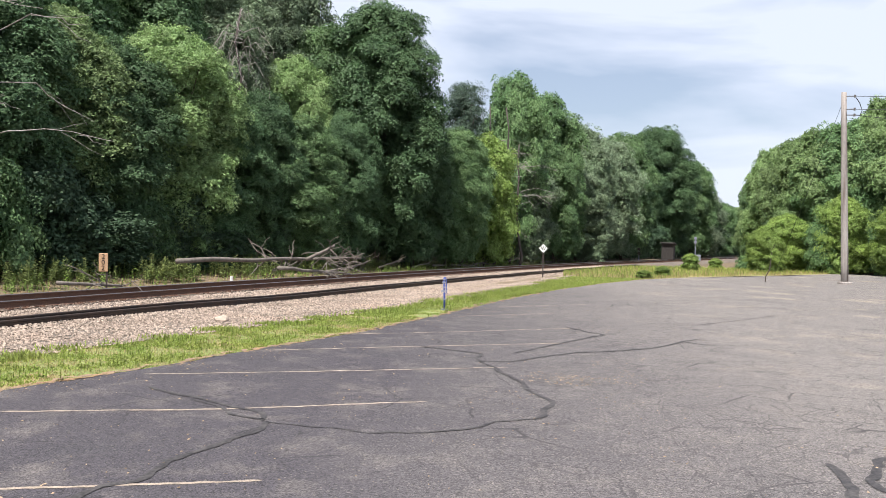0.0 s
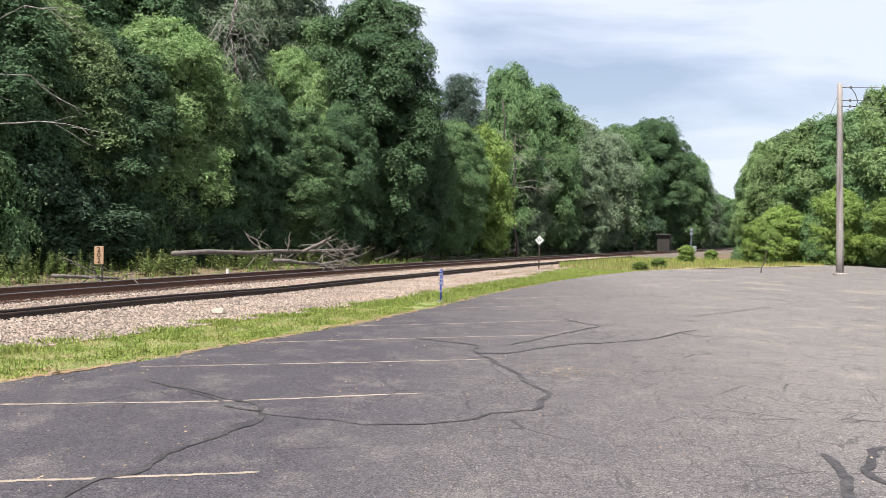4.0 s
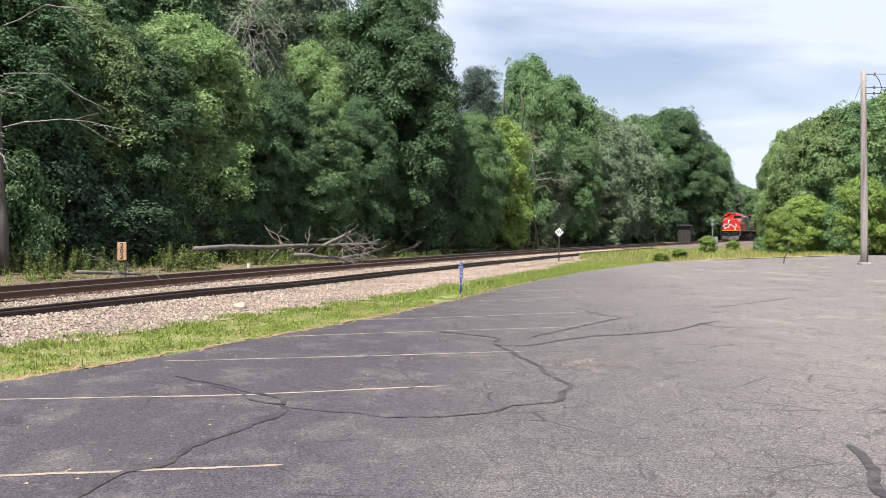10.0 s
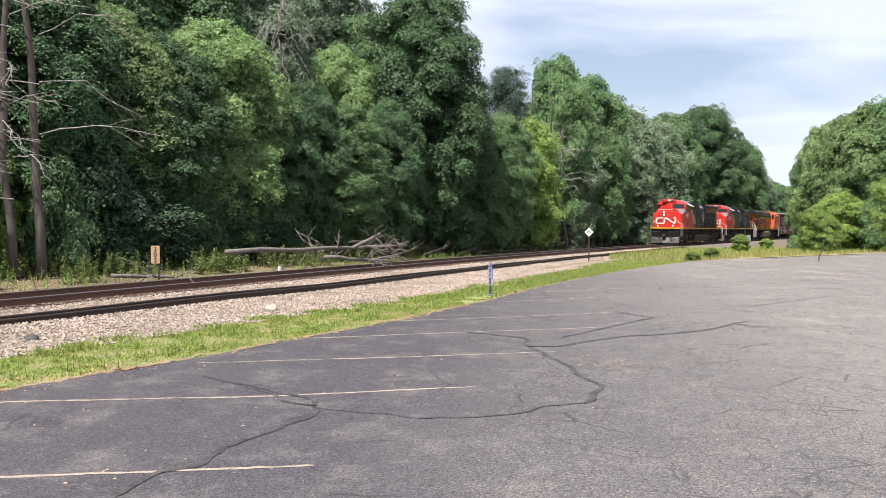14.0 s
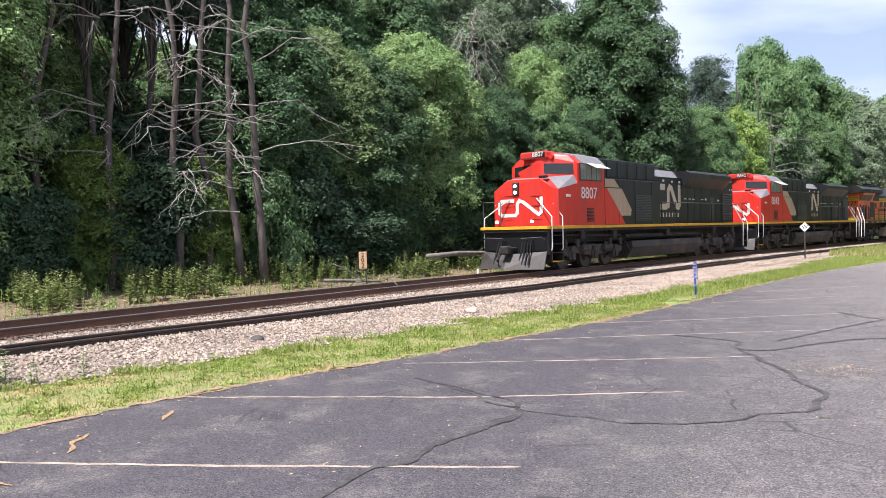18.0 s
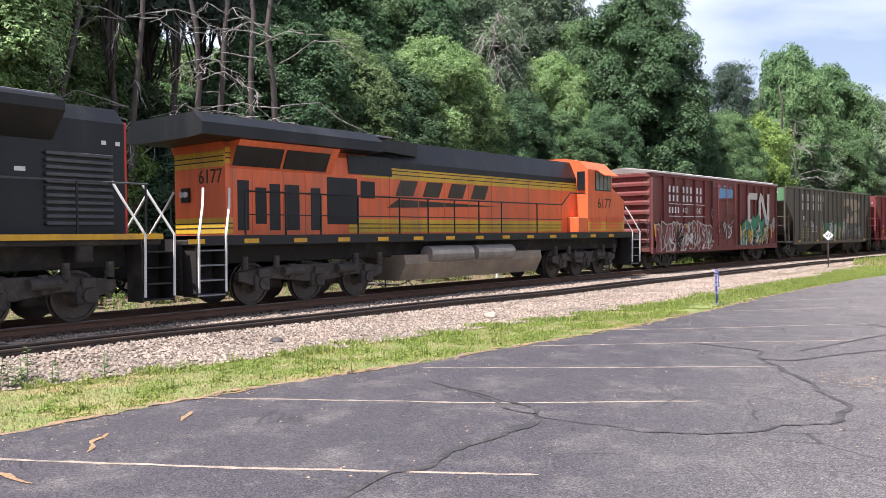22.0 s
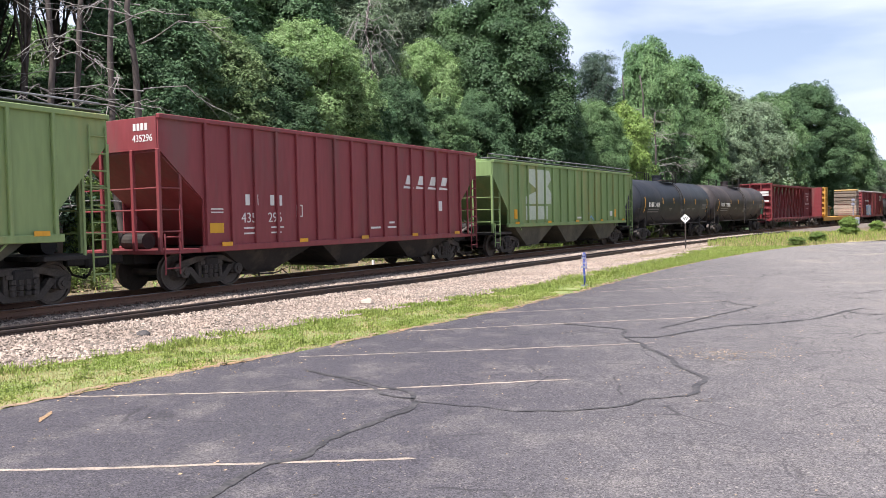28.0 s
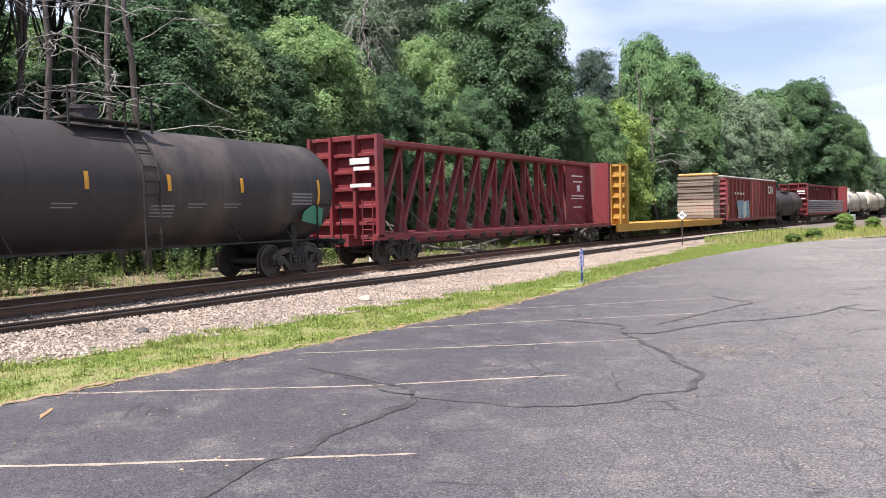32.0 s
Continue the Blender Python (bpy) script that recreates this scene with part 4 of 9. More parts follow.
# the deep wood behind
for k, b in enumerate(np.arange(-62, 12, 4.2)):
    d = float(np.interp(b, [-62, -40, -20, 0, 12], [42, 50, 58, 84, 120])) + 5 * math.sin(k * 2.1)
    if -46 < b < -29:
        plant("far_oak", *spot(b, d - 8), 0.7, (k * 67) % 360, 9.0)
        plant("far_oak", *spot(b + 1.5, d + 2), 0.95, (k * 67) % 360, 13.0)
        plant("far_light", *spot(b - 0.6, d - 4), 0.8, (k * 97) % 360, 11.5)
    else:
        plant("far_maple" if k % 2 else "far_oak", *spot(b, d), 1.0, (k * 67) % 360, float(np.interp(b, [-62, -10, 0, 12], [17, 17, 13, 13])))
# trees beyond the car park
RIGHT = [(20.9, 138, "light", 0.6, 11.0), (21.3, 112, "oak", 0.55, 11.0), (21.6, 150, "light", 1.0, 14), (21.9, 125, "oak", 0.85, 14.6), (22.2, 98, "oak", 0.75, 12.0), (22.3, 84, "light", 0.72, 11.7), (23.4, 74, "light", 0.7, 10.9), (24.6, 70, "light", 0.8, 11.0), (26.2, 69, "oak", 0.75, 11.2), (27.6, 70, "light", 0.85, 12.2),
         (29.2, 69, "light", 0.85, 13.4), (31, 71, "light", 0.9, 14), (33, 72, "light", 0.9, 14), (35.5, 75, "oak", 1.0, 14), (38.5, 78, "maple", 1.0, 14), (42, 80, "oak", 1.0, 14), (25.4, 84, "maple", 0.9, 12.2), (28.5, 86, "oak", 1.0, 15), (32, 88, "oak", 1.0, 15)]
for k, (b, d, kind, wide, tall) in enumerate(RIGHT):
    plant("far_" + kind, *spot(b, d), wide, (k * 71) % 360, tall)
for k in range(17):
    b = 22.9 + 1.1 * k
    plant("shrub" if k % 3 else "young", *spot(b, 66.5 + 3 * math.sin(k * 1.9) - 0.2 * k), 0.8, (k * 47) % 360, 2.6 + 1.2 * abs(math.sin(k * 2.7)) + (1.6 if k % 3 == 0 else 0))

# ---- the train ----
SPEED = 14.6
MOVERS, SPINNERS = [], []


def car_key(car, front, rear, bogie=0.14):
    """Notes a car to be keyed: its place in the train, from the front's datum, between its ends."""
    MOVERS.append((car, (front + rear) / 2, (rear - front) * (0.5 - bogie)))


def car_pose(u, half, t):
    s = u - SPEED * (t - 19.0)
    a, _ = on_line(s - half)
    b, _ = on_line(s + half)
    d = Vector(b - a)
    return pose(*((a + b) / 2), 0, -math.degrees(math.atan2(d.z, math.hypot(d.x, d.y))), math.degrees(math.atan2(d.y, d.x)))


def paint(name, c, dirt=(0.10, 0.085, 0.07), rough=0.5, stain=0.8, fade=0.8, bump=0.0):
    return mat(name, c, tuple(v * fade for v in c), 1.1, rough, fine=0.10, bump=0.0015, bump_scale=9, c3=tuple(0.6 * v + 0.4 * d for v, d in zip(c, dirt)), stain_scale=stain * 1.5, stretch=(1, 1, 0.16))


CN_RED = paint("loco_red", (0.62, 0.034, 0.022), rough=0.38, dirt=(0.05, 0.04, 0.035))
CN_BLACK = paint("loco_black", (0.008, 0.0085, 0.0095), rough=0.45, dirt=(0.035, 0.030, 0.027))
CN_TAN = paint("loco_tan", (0.42, 0.30, 0.20), rough=0.5)
YELLOW = paint("sill_yellow", (0.68, 0.36, 0.02), rough=0.5)
WHITE = paint("white_paint", (0.72, 0.70, 0.66), rough=0.55, dirt=(0.3, 0.27, 0.24))
ROOF_GREY = paint("roof_grey", (0.22, 0.215, 0.225), rough=0.6)
ORANGE = paint("loco_orange", (0.80, 0.160, 0.052), rough=0.42)
UNDER = mat("grimy_running_gear", (0.014, 0.012, 0.0115), (0.030, 0.026, 0.023), 2.5, 0.8, fine=0.3, bump=0.004, bump_scale=30, c3=(0.055, 0.043, 0.034), stain_scale=1.5)
TANK_GREY = mat("dusty_fuel_tank", (0.055, 0.048, 0.043), (0.035, 0.031, 0.029), 1.2, 0.75, fine=0.2, bump_scale=20, c3=(0.10, 0.082, 0.068), stain_scale=0.9)
TANK_TAN = mat("dusty_tan_tank", (0.30, 0.24, 0.17), (0.18, 0.145, 0.11), 1.0, 0.8, fine=0.2, bump_scale=20)
GLASS = mat("cab_glass", (0.012, 0.014, 0.016), (0.02, 0.022, 0.024), 1, 0.12, fine=0, spec=0.6)
LAMP = glow("headlamp_glass", (1.0, 0.93, 0.78), 3.0)
GREY_LOUVRE = paint("louvre_grey", (0.075, 0.075, 0.08), rough=0.5)
BOX_RED = paint("boxcar_oxide", (0.180, 0.044, 0.040), rough=0.62, fade=0.75)
HOP_RED = paint("hopper_mineral_red", (0.235, 0.046, 0.050), rough=0.55, fade=0.85)
HOP_BROWN = paint("hopper_brown_black", (0.122, 0.103, 0.084), rough=0.62)
HOP_GREEN = paint("hopper_cascade_green", (0.20, 0.29, 0.11), rough=0.6, dirt=(0.32, 0.22, 0.08), stain=0.6)
HOP_LIME = paint("hopper_faded_green", (0.25, 0.33, 0.13), rough=0.62, dirt=(0.36, 0.22, 0.07), stain=0.6)
HOP_TAN = mat("hopper_chute_dust", (0.10, 0.092, 0.06), (0.045, 0.042, 0.032), 1.0, 0.8, fine=0.2, bump_scale=14)
TANK_BLACK = paint("tank_black", (0.017, 0.0195, 0.026), rough=0.58, dirt=(0.06, 0.055, 0.055), stain=0.35)
TANK_BROWN = paint("tank_brown_black", (0.040, 0.032, 0.032), rough=0.62, dirt=(0.15, 0.12, 0.10), stain=0.35)
TANK_WHITE = paint("tank_cream", (0.55, 0.50, 0.42), rough=0.5)
BEAM_RED = paint("centre_beam_red", (0.20, 0.030, 0.034), rough=0.6)
FLAT_YELLOW = paint("flat_car_yellow", (0.50, 0.27, 0.05), rough=0.65, dirt=(0.25, 0.15, 0.06))
LUMBER = mat("weathered_lumber", (0.30, 0.25, 0.20), (0.20, 0.165, 0.135), 2, 0.9, fine=0.3, bump=0.004, bump_scale=30, random_tint=0.35, stretch=(0.3, 5, 5))
STRAP = mat("timber_packing_yellow", (0.46, 0.30, 0.10), (0.36, 0.24, 0.10), 2, 0.9)
GRAF_GREEN = paint("spray_green", (0.05, 0.22, 0.13), rough=0.5)
GRAF_BLUE = paint("spray_blue", (0.16, 0.34, 0.58), rough=0.5)
GRAF_WHITE = paint("spray_white", (0.62, 0.62, 0.60), rough=0.55)
SPRAY_DARK = paint("spray_dark_blue", (0.05, 0.08, 0.18), rough=0.5)
GRAF_LEAF = paint("end_panel_green", (0.11, 0.27, 0.12), rough=0.6)
GRAF_CREAM = paint("spray_cream", (0.40, 0.39, 0.33), rough=0.55)
GRAF_MAROON = paint("spray_maroon", (0.24, 0.06, 0.07), rough=0.5)
REFLECT = paint("reflector_yellow", (0.75, 0.36, 0.02), rough=0.4)
BRONZE = paint("dark_bronze", (0.045, 0.030, 0.014), rough=0.5)
STRIPE_Y = paint("stripe_yellow", (0.66, 0.40, 0.03), rough=0.5)
BLUISH = paint("panel_white_grey", (0.50, 0.52, 0.50), rough=0.6, stain=0.5)


def boxes(name, material, parent, items, bevel=0.012, label=""):
    """One part made of boxes, each given by its six limits."""
    bm = bmesh.new()
    for it in items:
        box(bm, *it, bevel=bevel)
    return part(name, bm, material, parent, label)


def panel(name, material, parent, outline, y=-1.5, thick=0.008, label="", side=-1):
    """A thin plate on the side at y: an outline in x and z."""
    bm = bmesh.new()
    prism(bm, outline, y, y + side * thick)
    return part(name, bm, material, parent, label)


def rect(x0, x1, z0, z1, slant=0.0):
    return [(x0, z0), (x1, z0), (x1 + slant, z1), (x0 + slant, z1)]


TEXTS = {}


def letters(words, height, m, material, parent, name="number"):
    """Painted letters or figures in the built-in font, as thin plates; m puts their left foot and plane."""
    if words not in TEXTS:
        cu = bpy.data.curves.new("letters", "FONT")
        cu.body, cu.size, cu.extrude = words, 1.35, 0.004
        tmp = bpy.data.objects.new("letters", cu)
        TEXTS[words] = bpy.data.meshes.new_from_object(tmp)
        bpy.data.objects.remove(tmp)
    me = TEXTS[words].copy()
    me.materials.clear()
    me.materials.append(material)
    ob = new(name, me)
    ob.parent = parent
    ob.matrix_basis = m @ Matrix.Diagonal((height, height, 1, 1))
    return ob


def side_text(words, height, x, z, y, material, parent, name="number"):
    return letters(words, height, pose(x, y, z, 90, 0, 0), material, parent, name)


# wheels and trucks, shared by all cars
def wheelset_mesh(r, gauge=0.755):
    bm = bmesh.new()
    for sgn in (-1, 1):
        y = sgn * gauge
        prof = [(0.0, 0.06 * sgn), (0.10, 0.075 * sgn), (r * 0.45, 0.012 * sgn), (r * 0.86, 0.03 * sgn), (r * 0.88, 0.065 * sgn), (r, 0.06 * sgn), (r, -0.035 * sgn), (r + 0.028, -0.045 * sgn), (r + 0.028, -0.075 * sgn), (r * 0.85, -0.075 * sgn), (0.09, -0.06 * sgn)]
        n = 24
        loft(bm, [[(q * math.cos(2 * math.pi * k / n), y + w, q * math.sin(2 * math.pi * k / n)) for k in range(n)] for q, w in [(max(q, 0.02), w) for q, w in prof]])
    rod(bm, (0, -gauge - 0.28, 0), (0, gauge + 0.28, 0), 0.08, n=10)
    me = bpy.data.meshes.new("wheelset")
    bm.to_mesh(me)
    bm.free()
    me.materials.append(WHEEL)
    return me


TRUCK_DUST = mat("dusty_truck_steel", (0.040, 0.034, 0.030), (0.072, 0.061, 0.052), 2.5, 0.85, fine=0.35, bump=0.004, bump_scale=30, c3=(0.115, 0.096, 0.078), stain_scale=1.6)
WHEEL = mat("wheel_steel", (0.075, 0.062, 0.055), (0.12, 0.10, 0.085), 4, 0.6, metal=0.5, fine=0.2, bump_scale=30)
WHEEL_36, WHEEL_40 = wheelset_mesh(0.45), wheelset_mesh(0.50)


def mesh_of(build, material=UNDER):
    bm = bmesh.new()
    build(bm)
    me = bpy.data.meshes.new("piece")
    bm.to_mesh(me)
    bm.free()
    me.materials.append(material)
    return me


def _side_frame(bm):
    prism(bm, [(-1.12, 0.62), (-0.95, 0.72), (-0.45, 0.82), (0.45, 0.82), (0.95, 0.72), (1.12, 0.62), (1.12, 0.48), (0.9, 0.55), (0.45, 0.67), (-0.45, 0.67), (-0.9, 0.55), (-1.12, 0.48)], -0.09, 0.09, bevel=0.012)
    prism(bm, [(-0.80, 0.54), (-0.62, 0.58), (-0.36, 0.29), (0.36, 0.29), (0.62, 0.58), (0.80, 0.54), (0.42, 0.15), (-0.42, 0.15)], -0.085, 0.085, bevel=0.012)
    for sx in (-0.88, 0.88):
        box(bm, sx - 0.17, sx + 0.17, -0.08, 0.08, 0.34, 0.64, 0.02)
    for sx in (-0.34, 0.34):
        box(bm, sx - 0.05, sx + 0.05, -0.08, 0.08, 0.26, 0.72, 0.01)
    for sx in (-0.88, 0.88):
        rod(bm, (sx, -0.16, 0.45), (sx, 0.10, 0.45), 0.14, n=12)
        rod(bm, (sx, -0.19, 0.45), (sx, -0.15, 0.45), 0.07, n=8)
    for k in range(4):
        for j in range(3):
            rod(bm, (-0.24 + 0.16 * k, -0.13, 0.28 + 0.11 * j), (-0.24 + 0.16 * k, -0.13, 0.37 + 0.11 * j), 0.065, n=8)
    box(bm, -0.36, 0.36, -0.12, 0.05, 0.60, 0.70, 0.01)


SIDE_FRAME = mesh_of(_side_frame, TRUCK_DUST)
BOLSTER = mesh_of(lambda bm: (box(bm, -0.22, 0.22, -1.15, 1.15, 0.45, 0.78, 0.03), rod(bm, (0, 0, 0.7), (0, 0, 0.98), 0.22, n=12), box(bm, -0.75, -0.55, -0.8, 0.8, 0.3, 0.42, 0.01), box(bm, 0.55, 0.75, -0.8, 0.8, 0.3, 0.42, 0.01)))


def truck(parent, x, base=1.75):
    """A two-axle truck under a freight car."""
    t = shared("truck", BOLSTER, parent, pose(x, 0, 0))
    for sgn in (-1, 1):
        shared("side_frame", SIDE_FRAME, t, pose(0, sgn * 1.0, 0, 0, 0, 0 if sgn < 0 else 180))
    for dx in (-base / 2, base / 2):
        w = shared("wheelset", WHEEL_36, t, pose(dx, 0, 0.45))
        SPINNERS.append((w, dx, 0.45))
    return t


def _loco_frame(bm):
    prism(bm, [(-2.35, 0.80), (-1.2, 0.92), (1.2, 0.92), (2.35, 0.80), (2.35, 0.60), (1.95, 0.48), (1.35, 0.62), (0.35, 0.50), (-0.35, 0.50), (-1.35, 0.62), (-1.95, 0.48), (-2.35, 0.60)], -0.10, 0.10, bevel=0.02)
    for sx in (-1.72, 0.0, 1.72):
        box(bm, sx - 0.22, sx + 0.22, -0.16, 0.08, 0.36, 0.72, 0.03)
        rod(bm, (sx, -0.22, 0.52), (sx, 0.0, 0.52), 0.13, n=12)
        box(bm, sx - 0.14, sx + 0.14, -0.20, -0.10, 0.66, 0.86, 0.02)
    for sx in (-0.86, 0.86):
        rod(bm, (sx - 0.30, -0.20, 0.78), (sx + 0.28, -0.20, 0.78), 0.11, n=12)
        rod(bm, (sx, -0.14, 0.60), (sx, -0.14, 0.95), 0.09, n=8)
    for sx in (-2.2, -1.3, 1.3, 2.2):
        rod(bm, (sx, -0.12, 0.85), (sx, -0.12, 1.15), 0.08, n=8)


LOCO_FRAME = mesh_of(_loco_frame, TRUCK_DUST)
LOCO_BOLSTER = mesh_of(lambda bm: (box(bm, -2.2, 2.2, -0.6, 0.6, 0.55, 0.85, 0.03), box(bm, -0.3, 0.3, -1.1, 1.1, 0.6, 0.95, 0.03), box(bm, -1.4, -0.7, -0.7, 0.7, 0.35, 0.8, 0.05), box(bm, 0.7, 1.4, -0.7, 0.7, 0.35, 0.8, 0.05)))


def loco_truck(parent, x):
    t = shared("truck", LOCO_BOLSTER, parent, pose(x, 0, 0))
    for sgn in (-1, 1):
        shared("truck_frame", LOCO_FRAME, t, pose(0, sgn * 1.1, 0, 0, 0, 0 if sgn < 0 else 180))
    for dx in (-1.72, 0.0, 1.72):
        w = shared("wheelset", WHEEL_40, t, pose(dx, 0, 0.50))
        SPINNERS.append((w, dx, 0.50))
    return t


def coupler(parent, x, sgn):
    bm = bmesh.new()
    box(bm, x - 0.35, x + 0.35, -0.10, 0.10, 0.72, 0.92, 0.03)
    box(bm, x + sgn * 0.28 - 0.16, x + sgn * 0.28 + 0.16, -0.17, 0.17, 0.66, 0.98, 0.05)
    pipe(bm, [(x, 0.45, 0.85), (x + sgn * 0.2, 0.42, 0.5), (x + sgn * 0.4, 0.3, 0.42), (x + sgn * 0.5, 0.2, 0.5)], 0.03)
    return part("coupler", bm, UNDER, parent)


def bars(parent, items, y, material=None, name="lettering"):
    """Painted bars that stand for lettering: (x0, x1, z0, z1, slant), each a part."""
    for x0, x1, z0, z1, *sl in items:
        bm = bmesh.new()
        prism(bm, rect(x0, x1, z0, z1, sl[0] if sl else 0.0), y, y - 0.006)
        part(name, bm, material or WHITE, parent)


def word_blocks(parent, x, z, w, h, count, y, material, gap=0.3, stroke=0.62, slant=0.0, name="lettering"):
    """A word as a row of plain upright bars of its size and weight."""
    for k in range(count):
        a = x + k * w * (1 + gap)
        bm = bmesh.new()
        prism(bm, [(a, z), (a + w * stroke, z), (a + w * stroke + slant * h, z + h), (a + slant * h, z + h)], y, y - 0.006)
        part(name, bm, material, parent)


def tangle(parent, u0, u1, z0, z1, y, colours, seed, count, w=0.05, tall=0.9):
    """Sprayed strokes, bent and crossing, in several colours."""
    rng = random.Random(seed)
    for k in range(count):
        x, z = rng.uniform(u0, u1), rng.uniform(z0, z0 + 0.35 * (z1 - z0))
        h, lean, bow = rng.uniform(0.4, 1.0) * (z1 - z) * tall, rng.uniform(-0.25, 0.35), rng.uniform(-0.32, 0.32)
        pts = [(x + lean * q * h + bow * math.sin(q * rng.choice((3.1, 4.6))), z + h * q) for q in (0, 0.18, 0.36, 0.54, 0.72, 0.88, 1.0)]
        if k % 3 == 0:
            r = rng.uniform(0.10, 0.22)
            pts = [(x + r * math.cos(a), z + 0.5 * h + 1.3 * r * math.sin(a)) for a in np.linspace(rng.uniform(0, 3), rng.uniform(5, 8), 9)]
        bm = bmesh.new()
        stroke_skin(bm, pts, w * rng.uniform(0.7, 1.8), y - 0.0004 * k, y - 0.0004 * k - 0.003)
        part("sprayed_stroke", bm, colours[k % len(colours)], parent)


def band(points, w):
    """The outline of a bent band of width w along points in x and z."""
    pts = [np.array(p, float) for p in points]
    lo, hi = [], []
    for i, p in enumerate(pts):
        d0 = pts[i] - pts[i - 1] if i else pts[1] - pts[0]
        d1 = pts[i + 1] - pts[i] if i < len(pts) - 1 else d0
        n0, n1 = np.array([-d0[1], d0[0]]) / np.hypot(*d0), np.array([-d1[1], d1[0]]) / np.hypot(*d1)
        n = n0 + n1
        n = n / np.hypot(*n)
        k = w / 2 / max(0.5, float(n @ n0))
        lo.append(tuple(p - n * k))
        hi.append(tuple(p + n * k))
    return lo + hi[::-1]


def stroke_skin(bm, points, w, y0, y1):
    """One connected flat stroke of width w along points in x and z."""
    o, n = band(points, w), len(points)
    return loft(bm, [[(o[i][0], y0, o[i][1]), (o[2 * n - 1 - i][0], y0, o[2 * n - 1 - i][1]), (o[2 * n - 1 - i][0], y1, o[2 * n - 1 - i][1]), (o[i][0], y1, o[i][1])] for i in range(n)])


def emblem(parent, x0, x1, z0, z1, y, material, w=0.2):
    """The operator's ribbon-like mark, as bent bands."""
    L, h = x1 - x0, z1 - z0
    w2 = w / 2
    one = [(x0 + 0.43 * L, z1 - w2), (x0 + 0.10 * L, z1 - w2), (x0 + w2, z1 - 0.16 * h), (x0 + w2, z0 + 0.16 * h), (x0 + 0.10 * L, z0 + w2), (x0 + 0.46 * L, z0 + w2), (x0 + 0.545 * L, z0 + 0.18 * h),
           (x0 + 0.545 * L, z1 - 0.26 * h), (x0 + 0.60 * L, z1 - w2), (x0 + 0.66 * L, z1 - 0.16 * h), (x0 + 0.85 * L, z0 + 0.14 * h), (x0 + 0.92 * L, z0 + w2), (x1 - w2, z0 + 0.2 * h), (x1 - w2, z1)]
    bm = bmesh.new()
    stroke_skin(bm, one, w, y, y - 0.006)
    return part("emblem", bm, material, parent)




def end_steps(parent, x, sgn, sill, tread_mat, rail_mat, tall=1.05):
    """Steps with a well and two handrails at a locomotive's corners; sgn: the end, -1 the leading one."""
    for sy in (-1, 1):
        boxes("step_well", UNDER, parent, [(x - 0.02, x + 0.02, sy * 0.98, sy * 1.48, 0.32, sill - 0.1), (x + sgn * 0.72 - 0.02, x + sgn * 0.72 + 0.02, sy * 0.98, sy * 1.48, 0.32, sill - 0.1), (x, x + sgn * 0.7, sy * 0.98, sy * 1.02, 0.32, sill - 0.1)], 0.004)
        for k in range(4):
            boxes("step", tread_mat, parent, [(min(x, x + sgn * 0.7), max(x, x + sgn * 0.7), sy * 1.05, sy * 1.5, 0.34 + k * 0.32, 0.37 + k * 0.32)], 0.006)
        for xa, top in ((x + sgn * 0.02, tall), (x + sgn * 0.70, tall - 0.02)):
            bm = bmesh.new()
            pipe(bm, [(xa, sy * 1.52, 0.42), (xa, sy * 1.54, sill), (xa - sgn * 0.28, sy * 1.28, sill + tall * 0.62), (xa - sgn * 0.42, sy * 1.1, sill + top)], 0.028)
            part("handrail", bm, rail_mat, parent)


